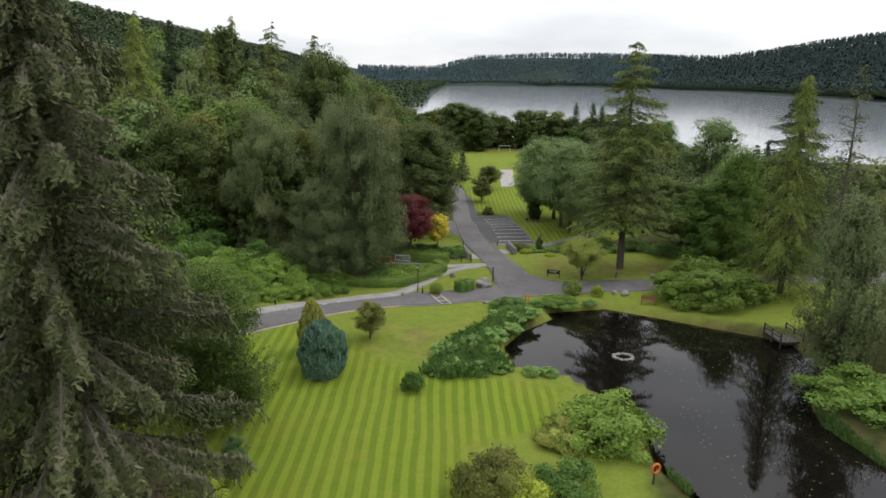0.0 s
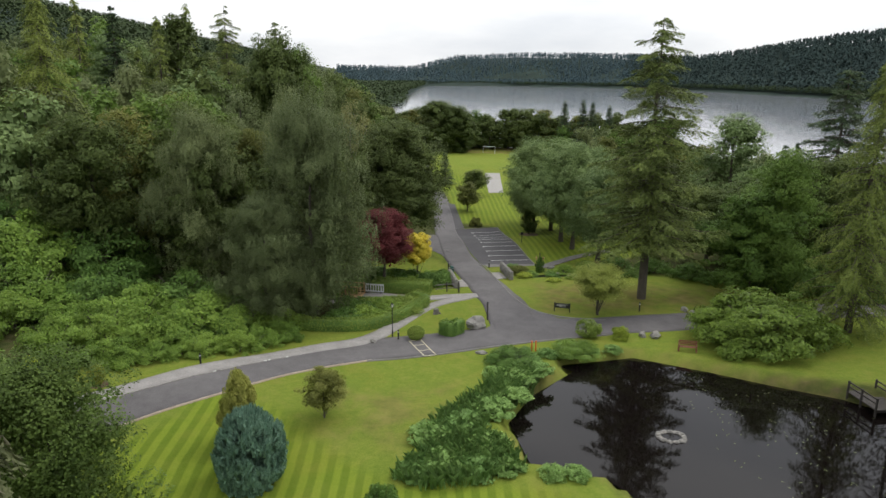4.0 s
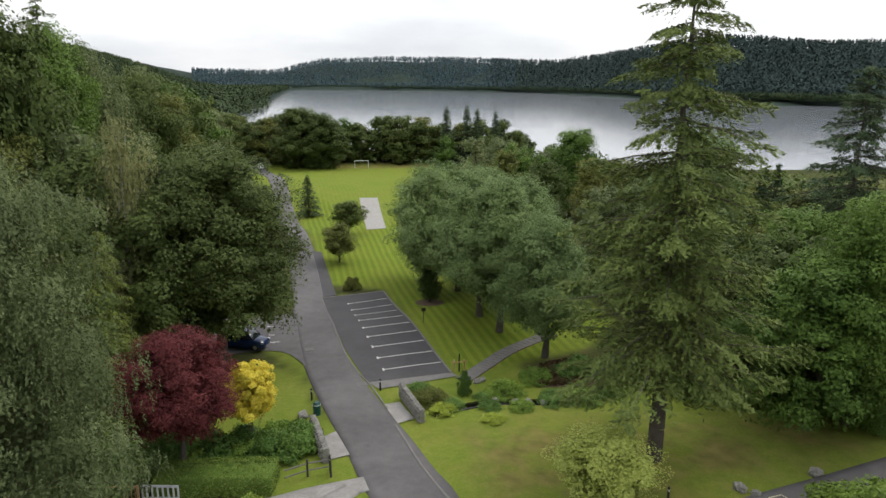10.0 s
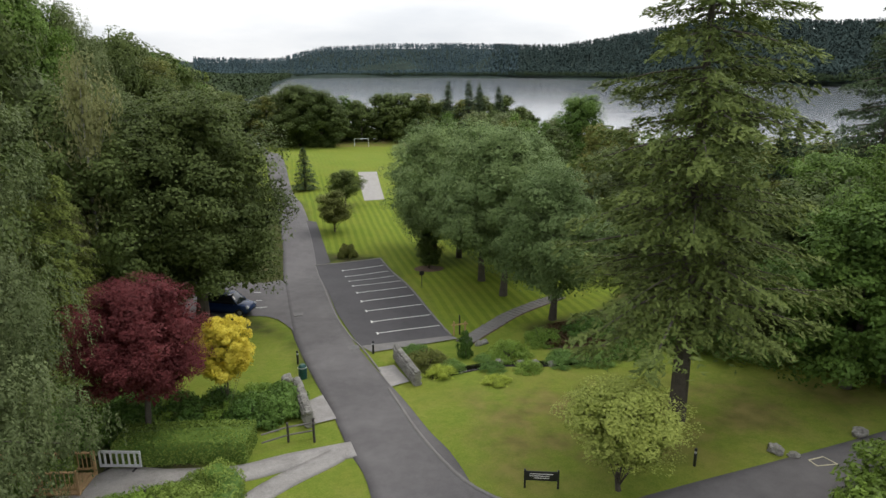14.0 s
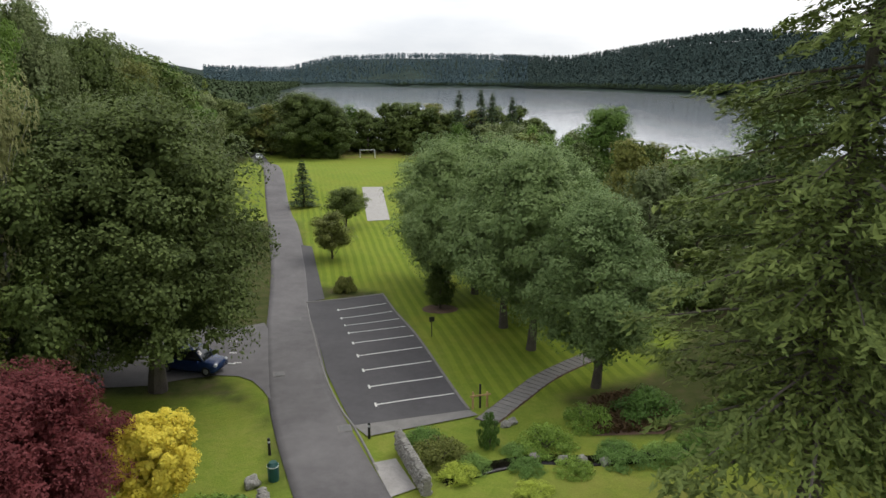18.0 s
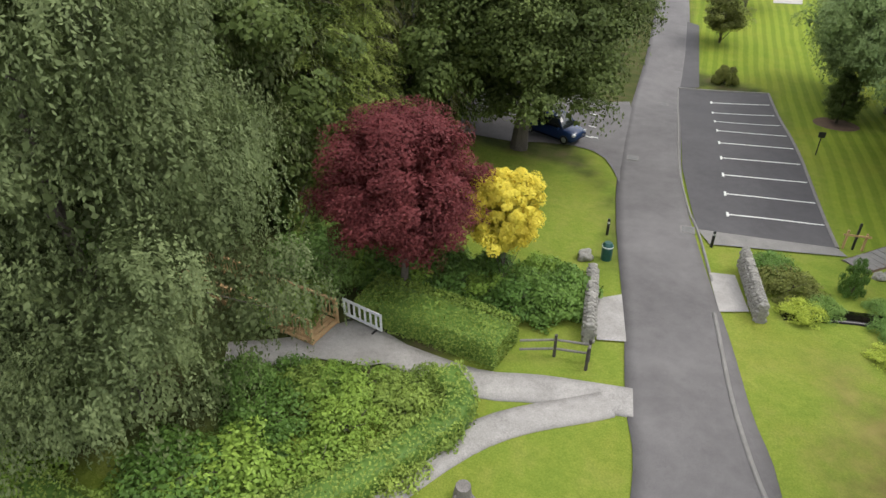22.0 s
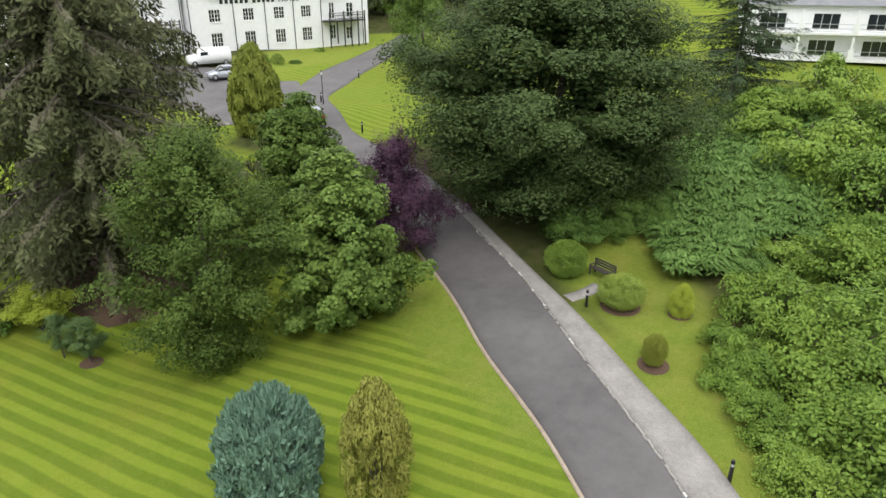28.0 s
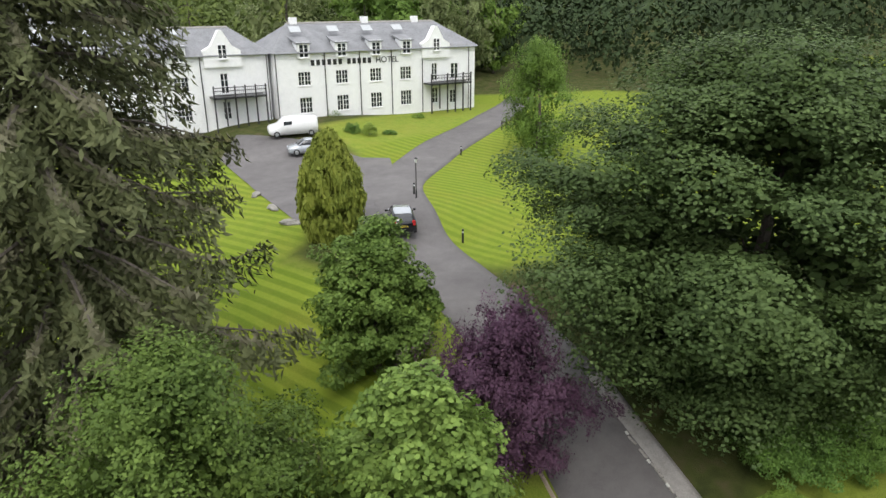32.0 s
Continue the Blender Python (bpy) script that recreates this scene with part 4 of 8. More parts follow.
tagged(new("road", ribbon("road", DRIVE, [-w for w in W_WEST], W_DRIVE, 0.05, TARMAC, 8, crown=0.03)), "smooth grey tarmac drive curving past the pond", "road", "", "structure")
tagged(new("road", ribbon("road_lot", LOTROAD, [-2.4, -2.1, -1.9, -1.9, -1.9, -1.9, -1.9, -1.9, -1.9, -1.9, -1.9, -1.9, -1.9], [2.4, 2.1, 1.9, 1.9, 1.9, 1.9, 1.9, 1.9, 1.9, 1.9, 1.9, 1.9, 1.9], 0.058, TARMAC, 8, crown=0.03)),
       "grey tarmac lane running down beside the car park", "road", "", "structure")
tagged(new("road", patch("junction", [(-1.94, 6.29), (0.07, 9.17), (0.68, 13.61), (-0.77, 20.91), (1.33, 24.66), (3.36, 15.41), (6.83, 11.88), (11.27, 11.43), (9.93, 7.93), (1.99, 4.98)], 0.064, TARMAC)),
       "grey tarmac junction with rounded corners", "road", "", "structure")
tagged(new("road", patch("forecourt", [(-49.69, -45.08), (-59.08, -55.96), (-57.23, -57.96), (-56.97, -64.22), (-53.62, -72.96), (-48.21, -68.01), (-45.68, -60.01), (-40.86, -47.29), (-43.23, -43.00), (-44.44, -41.49)], 0.064, TARMAC, 1.5)),
       "grey tarmac forecourt below the white building", "road", "", "structure")
tagged(new("road", patch("side_yard", [(-7.19, 52.57), (-4.28, 41.49), (-5.06, 37.44), (-5.80, 39.20), (-6.58, 40.64), (-7.58, 41.49), (-8.89, 41.72), (-10.87, 41.20), (-12.86, 40.05), (-22.0, 38.0), (-22.0, 52.0), (-8.66, 51.12)], 0.062, TARMAC)),
       "grey tarmac bay under the spreading oak", "road", "", "structure")
LOT = [(-4.17, 58.84), (2.94, 60.40), (6.67, 34.71), (-0.15, 33.41), (-1.84, 41.23)]
tagged(new("car_park", patch("car_park", LOT, 0.068, TARMAC_NEW)), "dark tarmac car park with white bay lines", "car park", "", "structure")
tagged(new("pavement", patch("lot_apron", [(-0.15, 33.41), (6.67, 34.71), (7.08, 33.96), (0.60, 31.95)], 0.073, KERB)), "pale concrete strip along the car park", "pavement", "", "structure")
tagged(new("pavement", patch("lane_side", [(-6.25, 78.36), (-4.51, 77.51), (-2.54, 59.78), (-4.17, 58.95)], 0.066, TARMAC_NEW)), "dark tarmac strip beside the lane", "pavement", "", "structure")
GRAVELWAY = [(-38.6, -24.0), (-34.4, -18.0), (-29.4, -12.2), (-26.0, -8.3), (-22.9, -4.9), (-19.0, -1.4), (-14.8, 1.9), (-11.2, 4.6), (-8.7, 8.9), (-5.5, 15.0), (-1.8, 18.2)]
tagged(new("pavement", ribbon("gravel_path", GRAVELWAY, [-1.2, -1.25, -1.25, -1.2, -1.15, -1.0, -0.8, -0.65, -0.6, -0.6], [-0.3, -0.45, -0.25, 0.3, 0.6, 0.8, 0.9, 0.75, 0.6, 0.6], 0.098, GRAVEL, 4)), "pale gravel footpath beside the drive", "path", "", "structure")
tagged(new("pavement", ribbon("gravel_path_bridge", [(-0.97, 18.65), (-4.17, 18.00), (-6.57, 17.22), (-9.92, 17.31), (-12.22, 17.78), (-13.74, 15.99), (-15.90, 14.58)], -0.72, 0.72, 0.075, GRAVEL, 4)), "pale gravel path leading to a footbridge", "path", "", "structure")
tagged(new("pavement", patch("bridge_apron_west", [(-3.60, 24.72), (-2.66, 25.50), (-1.83, 22.00), (-2.97, 21.63)], 0.075, GRAVEL)), "gravel strip inside a bridge parapet", "path", "", "structure")
tagged(new("pavement", patch("bridge_apron_east", [(0.77, 29.21), (1.95, 29.49), (2.69, 26.61), (1.48, 26.02)], 0.075, GRAVEL)), "gravel strip inside a bridge parapet", "path", "", "structure")
SLABWAY = [(7.31, 33.02), (9.71, 35.75), (12.57, 38.62), (16.64, 41.37), (17.6, 42.0)]
slab_path = tagged(new("pavement", ribbon("slab_path", SLABWAY, -0.72, 0.72, 0.04, SOIL, 4)), "path of dark stone slabs crossing the lawn", "path", "", "structure")
line = curve_points(SLABWAY, 0.46)
g = random.Random(12)
for a, e in zip(line, line[1:]):
    mid, turn = (a + e) / 2, math.degrees(math.atan2(e[1] - a[1], e[0] - a[0]))
    bm = bmesh.new()
    box(bm, 0, 0, 0, float(np.hypot(*(e - a))) - 0.05, 1.3 + g.uniform(-0.06, 0.06), 0.06, 0, 0.012)
    st = part("slab", bm, KERB, slab_path)
    st.matrix_local = pose(mid[0], mid[1], ground_z(mid[0], mid[1]) + 0.05, g.uniform(-0.8, 0.8), g.uniform(-0.8, 0.8), turn + g.uniform(-1.5, 1.5))
tagged(new("soil_bed", patch("bracken_bed", [(12.6, 30.2), (13.6, 34.2), (16.6, 35.4), (18.2, 32.6), (16.8, 29.6)], 0.03, SOIL)), "brown leaf litter under the fir", "soil bed", "", "structure")
STREAM = [(3.91, 27.17), (6.73, 28.06), (9.26, 28.34), (11.51, 27.71), (14.69, 27.56), (18.22, 28.03)]
tagged(new("stream", ribbon("stream", STREAM, -0.5, 0.55, 0.03, WATER, 3)), "narrow dark stream between planted banks", "water", "", "structure")
tagged(new("pavement", patch("court", [(2.50, 124.96), (6.28, 124.23), (5.68, 92.83), (2.46, 92.06)], 0.06, CONCRETE, 2.0)), "pale hard court beyond the lawn", "court", "", "structure")
tagged(new("pavement", ribbon("terrace_path", [(-30.52, -91.62), (-30.61, -82.85), (-31.41, -78.11), (-31.12, -72.14)], -0.9, 0.9, 0.06, GRAVEL, 3)), "pale curving path below the terrace garden", "path", "", "structure")
tagged(new("pavement", ribbon("bench_path", [(-31.83, -12.66), (-32.74, -12.10), (-34.06, -11.67)], -0.4, 0.4, 0.06, GRAVEL, 2)), "short pale gravel spur to a bench", "path", "", "structure")
tagged(new("pavement", patch("bridge_landing", [(-12.47, 18.07), (-10.42, 17.81), (-9.20, 17.34), (-6.88, 17.44), (-6.85, 16.80), (-8.71, 16.81), (-9.92, 16.82), (-10.60, 16.27), (-12.61, 15.86), (-13.54, 14.94), (-14.34, 14.97), (-13.12, 16.64)], 0.08, GRAVEL)), "gravel landing at the end of the footbridge", "path", "", "structure")
# kerbs
for line, off, mat, label in ((DRIVE[7:13], 2.05, BRICKISH, "worn sandstone kerb"), (DRIVE[12:16], 2.1, KERB, "low concrete kerb")):
    tagged(new("kerb", ribbon("kerb", line, off, off + 0.14, 0.1, mat, 1, 0.2)), label, "kerb", "", "structure")
for a, bb in (((-4.17, 58.84), (2.94, 60.40)), ((2.94, 60.40), (6.67, 34.71))):
    tagged(new("kerb", ribbon("kerb", [a, bb], -0.08, 0.08, 0.13, KERB, 1, 0.2)), "straight concrete edging kerb", "kerb", "", "structure")
tagged(new("kerb", ribbon("kerb", [(11.35, 11.75), (7.35, 12.21), (4.44, 14.39), (2.52, 19.40), (1.29, 25.79)], -0.08, 0.08, 0.11, KERB, 1, 0.2)), "low dark kerb round the lawn corner", "kerb", "", "structure")
tagged(new("kerb", ribbon("kerb", [(-4.17, 58.84), (-2.30, 43.07), (-0.99, 36.37), (-0.15, 33.41), (1.06, 28.24)], -0.06, 0.06, 0.075, KERB, 1, 0.2)), "flush concrete channel beside the car park", "kerb", "", "structure")
# bay lines
park = bpy.data.objects["car_park"]
L1a, L1b, L9a, L9b = np.array((1.22, 36.12)), np.array((6.16, 37.17)), np.array((-1.26, 56.43)), np.array((3.07, 57.55))
for k in range(9):
    a, bb = L1a + (L9a - L1a) * k / 8, L1b + (L9b - L1b) * k / 8
    line = part("bay_line", ribbon("bay_line", [tuple(a), tuple(bb)], -0.06, 0.06, 0.076, PAINT, 1, 0.004), None, park)
    d = (L9a - L1a) / np.linalg.norm(L9a - L1a)
    part("bay_line_end", ribbon("bay_line_end", [tuple(a - d * 0.28), tuple(a + d * 0.28)], -0.07, 0.07, 0.079, PAINT, 1, 0.004), None, park)

# ---- trees ----
def tree(kind, x, y, h, r, label, name="broadleaf_tree", variant=0, group="", **kw):
    defaults = {
        "oak": ("oak", dict(profile="oak", clumps=260, per=85, size=0.21, clump_r=0.15, bare=0.1)),
        "maple": ("bright", dict(profile="egg", clumps=340, per=90, size=0.24, clump_r=0.14, bare=0.03, aspect=0.85)),
        "fresh": ("fresh", dict(profile="round", clumps=300, per=120, size=0.15, clump_r=0.15, bare=0.03)),
        "birch": ("birch", dict(profile="tall", clumps=300, per=95, size=0.17, clump_r=0.13, bare=0.03, droop=0.8, aspect=0.45)),
        "aspen": ("aspen", dict(profile="tall", clumps=320, per=90, size=0.17, clump_r=0.14, bare=0.2, aspect=0.42)),
        "olive": ("olive", dict(profile="tall", clumps=200, per=75, size=0.2, clump_r=0.15, bare=0.06)),
        "purple": ("purple", dict(profile="egg", clumps=260, per=130, size=0.17, clump_r=0.14, bare=0.06, droop=0.8, aspect=0.4)),
        "bigbirch": ("birch", dict(profile="tall", clumps=620, per=225, size=0.12, clump_r=0.12, bare=0.0, droop=0.6, aspect=0.45, H=18.0, R=6.5, lop=0.2, lump_r=0.31, share=17, loose=0.14, limbs=8, trunk=0.014)),
        "bigoak": ("deepoak", dict(profile="round", clumps=900, per=160, size=0.175, clump_r=0.115, bare=0.0, H=20.0, R=10.5, lop=0.1, aspect=0.65, lump_r=0.19, share=9, loose=0.35)),
        "lane_oak": ("lane_oak", dict(profile="oak", clumps=640, per=120, size=0.21, clump_r=0.12, bare=0.2, H=19.0, R=8.6, lop=0.12, aspect=0.65, lump_r=0.2, share=8, loose=0.35, trunk=0.026)),
        "wood_oak": ("oak", dict(profile="oak", clumps=110, per=42, size=0.42, clump_r=0.18, bare=0.05, limbs=4)),
        "wood_fresh": ("fresh", dict(profile="round", clumps=110, per=42, size=0.4, clump_r=0.18, bare=0.05, limbs=4)),
        "wood_birch": ("birch", dict(profile="tall", clumps=110, per=46, size=0.38, clump_r=0.17, bare=0.03, droop=0.7, limbs=4, aspect=0.5)),
        "wood_olive": ("olive", dict(profile="tall", clumps=100, per=42, size=0.4, clump_r=0.18, bare=0.05, limbs=4)),
        "wood_aspen": ("aspen", dict(profile="tall", clumps=100, per=42, size=0.4, clump_r=0.18, bare=0.08, limbs=4)),
        "small": ("olive", dict(profile="round", clumps=150, per=80, size=0.25, clump_r=0.19, bare=0.25, limbs=14, trunk=0.014, fork=0.04, climb=0.1)),
        "red": ("red", dict(profile="oak", clumps=420, per=150, size=0.17, clump_r=0.14, bare=0.36, aspect=0.4, limbs=8, lop=0.12)),
        "yellow": ("yellow", dict(profile="oak", clumps=230, per=110, size=0.25, clump_r=0.12, bare=0.4, aspect=0.8, limbs=12, trunk=0.012, fork=0.04, climb=0.1)),
    }
    leaf, d = defaults[kind]
    d = {**d, **kw}
    leaf = d.pop("leaf", leaf)
    return plant(name, broadleaf(kind, leaf, variant, **d), x, y, h, r, label, "tree", group)


def needle(kind, x, y, h, r, label, variant=0, group="", name="conifer_tree"):
    spec = {
        "fir": ("fir", dict(H=26, R=5.0, whorls=46, per=6, shoots=30, needles=11, droop=0.16, hang=0.15, blade=0.36, bare=0.2, power=0.45, gap=0.45, spread=0.46, slim=0.3, thin=0.62)),
        "cedar": ("fir_dark", dict(H=25, R=8.0, whorls=30, per=6, shoots=30, needles=8, droop=0.12, hang=0.15, blade=0.5, bare=0.1, power=0.6, gap=0.4, spread=0.4, slim=0.32)),
        "spruce": ("spruce", dict(H=24, R=6.0, whorls=28, per=8, shoots=62, needles=9, droop=0.22, hang=0.6, blade=0.36, bare=0.085, power=0.62, gap=0.28, spread=0.34, slim=0.32, tip="spruce_tip")),
        "larch": ("larch", dict(H=20, R=4.5, whorls=36, per=7, shoots=20, needles=8, droop=0.3, hang=0.4, blade=0.36, bare=0.08, power=0.75, gap=0.25, slim=0.26)),
        "wood_larch": ("larch", dict(H=20, R=4.5, whorls=26, per=6, shoots=6, needles=4, droop=0.3, hang=0.3, blade=0.8, bare=0.06, power=0.75, gap=0.3)),
        "far": ("fir_dark", dict(H=18, R=3.6, whorls=34, per=6, shoots=7, needles=4, droop=0.2, blade=0.8, bare=0.05, power=0.85, gap=0.2, slim=0.34)),
        "dead": ("spruce", dict(H=18, R=4.0, whorls=20, per=5, shoots=5, needles=4, droop=0.0, blade=0.5, bare=0.2, power=0.7, gap=0.4, rise=0.15)),
    }
    leaf, d = spec[kind]
    return plant(name, conifer(kind, leaf, variant, **d), x, y, h, r, label, "tree", group)


# the conifer beside the start of the flight, and the group beside the drive
needle("spruce", -21.8, -37.2, 31.0, 8.4, "tall shaggy spruce with drooping brown-green boughs on the lawn", name="spruce_tree")
tree("fresh", -19.45, -25.65, 11.8, 5.0, "dense green alder on the lawn edge", name="alder_tree", leaf="alder", size=0.13, per=150)
tree("maple", -24.43, -21.81, 9.40, 4.0, "light green maple with layered leaves beside the drive")
tree("maple", -33.0, -32.1, 8.05, 3.5, "light green maple behind another by the drive", variant=1)
tree("purple", -32.0, -24.0, 8.1, 3.9, "dark purple plum tree hanging over the drive", name="plum_tree")
tree("bigoak", -42.19, -18.23, 16.0, 11.9, "huge dark green spreading oak beside the drive", name="oak_tree")
bush("thuja", -40.75, -43.69, 2.35, 6.9, "golden green columnar thuja at the forecourt", "conifer", shape="column", name="thuja_tree", size=0.2, clumps=190, per=90)
bush("blue", -14.1, -16.9, 2.1, 4.5, "dense blue-green cypress bush on the striped lawn", "shrub", shape="spray", name="cypress_bush", size=0.2, clumps=420, per=80)
bush("copper", -15.8, -13.5, 1.4, 4.8, "tall amber-tinted clipped holly on the lawn", "shrub", shape="column", name="holly_bush", size=0.12, clumps=110, per=110)
tree("small", -11.48, -9.86, 3.76, 1.9, "pale variegated small tree with several stems on the lawn", name="small_tree")
bush("rhodo_dark", -14.6, -38.1, 1.5, 2.1, "dark evergreen shrub beside golden conifers", size=0.14, clumps=90)
tagged(new("soil_bed", patch("needle_litter", [(-18.6, -33.2), (-18.4, -39.6), (-21.5, -43.0), (-26.0, -42.0), (-27.6, -37.0), (-25.5, -32.2), (-21.6, -31.4)], 0.03, SOIL)), "brown needle litter under the spruce", "soil bed", "", "structure")
bush("rhodo_dark", -6.52, -18.77, 1.0, 1.9, "small dark green bush on the striped lawn")
for x, y, r in ((-11.9, -36.9, 1.1), (-13.2, -37.6, 1.0), (-12.3, -38.3, 1.2)):
    bush("rhodo_dark", x, y, r, 0.65, "low dark planting in a lawn bed", group="bed planting")
bush("rhodo", 7.49, -23.77, 3.9, 3.4, "large rounded green rhododendron at the pond edge", "rhododendron", clumps=130, per=80, size=0.12)
bush("copper", 4.44, -24.77, 1.9, 1.9, "brown-tinted rhododendron by the pond", "rhododendron", variant=1, clumps=90, size=0.14)
bush("rhodo_dark", 4.09, -31.16, 2.3, 2.5, "dark green rhododendron on the lawn", "rhododendron", clumps=90, size=0.14)
bush("olive", -0.47, -31.99, 2.4, 3.6, "tall pale-tipped rhododendron on the lawn", "rhododendron", clumps=100, size=0.13)
bush("gold", 1.66, -32.45, 1.6, 1.6, "yellow-green shrub on the lawn", "shrub", variant=1)
bush("rhodo_bank", 24.0, 6.7, 6.6, 5.2, "huge glossy rhododendron bank above the pond", "rhododendron", clumps=300, per=90, size=0.085, ry=5.6, turn=-10)
for x, y, r, h, v in ((33.4, 21.0, 3.2, 4.6, 0), (37.4, 20.4, 3.4, 5.2, 1), (41.5, 20.0, 3.4, 4.8, 2)):
    bush("rhodo_dark", x, y, r, h, "tall dark laurel under the trees beside the drive", "shrub", v, group="drive laurels", clumps=130, per=80, size=0.11)
bush("rhodo", 27.75, -18.48, 4.5, 2.6, "green rhododendron on the far pond bank", "rhododendron", variant=2, clumps=130, per=80, size=0.11)
bush("rhodo_dark", 1.52, 0.61, 2.2, 1.5, "low rounded shrub between drive and pond", clumps=130, per=90, size=0.11)
bush("rhodo", 7.29, 3.66, 2.2, 1.4, "bright green low shrub at the pond head", variant=1, clumps=130, per=90, size=0.11)
bush("hedge", 8.87, 7.43, 1.3, 1.7, "clipped round box bush beside the drive", shape="ball")
bush("gold", 11.67, 7.35, 0.9, 1.4, "small yellow-green shrub beside the drive", variant=1)
tree("small", 10.82, 13.26, 5.49, 3.5, "many-stemmed magnolia with a wide low crown on the lawn", name="magnolia_tree", variant=2, leaf="magnolia", size=0.19, clumps=190, per=120, bare=0.34)
needle("fir", 16.42, 18.72, 28.75, 5.5, "very tall dark fir with open upswept boughs on the lawn", name="fir_tree")
tree("bigbirch", -20.2, 7.3, 13.0, 4.9, "lower weeping birch leaning out over the shrub bed", name="birch_tree", variant=1)
tree("bigbirch", -16.7, 11.0, 22.5, 6.95, "large weeping birch clump with hanging grey-green leaves", name="birch_tree")
tree("bigbirch", -28.3, 14.6, 19.0, 5.8, "weeping birch among the wood's edge", name="birch_tree", variant=1)
tree("birch", -21.0, 22.0, 22.0, 4.8, "slender birch rising behind others", name="birch_tree", variant=2)
tree("red", -11.2, 20.9, 9.1, 4.0, "rounded crimson Japanese maple", name="maple_tree")
tree("yellow", -7.8, 23.8, 6.1, 2.3, "bright yellow Japanese maple with slender stems", name="maple_tree")
tree("lane_oak", -12.15, 39.49, 18.8, 8.9, "spreading dark oak beside the lane", name="oak_tree")
for k, (x, y, h, r) in enumerate([(11.95, 48.6, 16.1, 6.4), (12.8, 43.4, 15.6, 6.2), (15.1, 36.4, 13.2, 5.6), (11.91, 60.85, 16.3, 6.2), (17.70, 53.13, 15.2, 5.8), (8.6, 57.5, 15.6, 6.0), (8.8, 66.0, 16.0, 6.0), (15.5, 62.0, 15.8, 6.0)]):
    tree("aspen", x, y, h, r, "grey-green aspen with upright grey stems on the lawn", name="aspen_tree", variant=k % 3, group="aspens by the car park")
tree("oak", 7.74, 55.24, 4.00, 1.7, "small dark green tree in a ring of soil", name="small_tree", variant=2)
tree("small", -2.06, 73.08, 5.60, 3.0, "low spreading cherry tree on the lawn", name="cherry_tree", variant=1)
tree("small", -0.53, 88.33, 5.73, 3.4, "rounded dark green tree on the lawn", name="small_tree", variant=2, leaf="oak")
bush("olive", -0.60, 61.94, 1.1, 2.2, "thin upright shrub on the lawn")
needle("far", -7.50, 111.85, 7.89, 2.6, "neat dark conical spruce beside the lane", name="spruce_tree")

# ---- beds, hedges and shrubberies ----
for k, (x, y) in enumerate(curve_points([(-30.6, -4.0), (-28.27, -2.68), (-25.09, -1.02), (-21.31, 1.29), (-18.9, 3.6), (-18.6, 5.6)], 1.7)):
    bush("rhodo", x + 0.25 + 0.3 * math.sin(k * 2.3), y - 0.3 + 0.25 * math.cos(k * 1.7), 1.75 + 0.25 * math.sin(k * 3.1), 1.75 + 0.35 * math.sin(k * 1.3), "leafy rhododendron spilling on to the grass verge", "rhododendron", k % 4, group="slope shrubs", size=0.13, clumps=90, per=70)
hedge([(-18.27, 7.03), (-13.43, 6.97), (-9.61, 9.25), (-6.49, 14.90), (-7.51, 16.75)], 1.2, 1.0, "clipped green hedge curving round a shrub bed", seed=3)
hedge([(-12.29, 19.57), (-9.96, 19.46), (-7.66, 19.39), (-6.02, 19.19)], 2.2, 1.2, "broad clipped hedge beside the gravel path", seed=4, density=280, size=0.1)
hedge([(-16.95, 16.79), (-15.49, 17.72), (-13.85, 18.23)], 2.0, 1.1, "broad low hedge beside the footbridge", seed=5, density=280, size=0.1)
for x, y, r, h, leaf, v in [(-25.6, 2.0, 3.0, 3.1, "rhodo", 0), (-22.2, 4.6, 3.0, 3.1, "rhodo", 1), (-25.5, 4.8, 3.6, 3.8, "rhodo", 2), (-29.2, 0.6, 2.8, 2.9, "rhodo", 3), (-19.4, 7.0, 2.4, 2.4, "rhodo", 0),
                            (-30.5, 4.0, 3.4, 3.6, "rhodo", 1), (-22.0, 8.0, 3.4, 3.6, "rhodo_dark", 0), (-34.5, 1.5, 3.0, 3.0, "rhodo", 2), (-35.0, 7.5, 3.8, 4.2, "rhodo_dark", 1), (-29.0, 9.5, 3.6, 4.4, "rhodo_dark", 2),
                            (-40.0, 4.5, 3.6, 4.4, "rhodo", 3), (-44.0, 9.5, 4.2, 5.2, "rhodo", 0), (-46.0, 1.0, 3.6, 4.6, "rhodo", 1), (-50.5, 5.5, 4.2, 5.4, "rhodo", 2), (-52.0, -2.5, 3.8, 4.4, "rhodo", 3),
                            (-56.0, 2.0, 3.6, 4.2, "rhodo", 0), (-49.0, 14.0, 4.4, 6.0, "rhodo_dark", 1), (-39.0, 14.0, 4.2, 6.0, "rhodo_dark", 0), (-57.0, 9.0, 4.2, 5.0, "rhodo", 1), (-57.5, -7.0, 3.2, 3.4, "rhodo", 2)]:
    bush(leaf, x, y, r * 1.15, h, "large glossy rhododendron on the wooded slope" if leaf == "rhodo" else "tall dark laurel on the wooded slope", "rhododendron", v, group="slope shrubs", size=0.13, clumps=90, per=70)
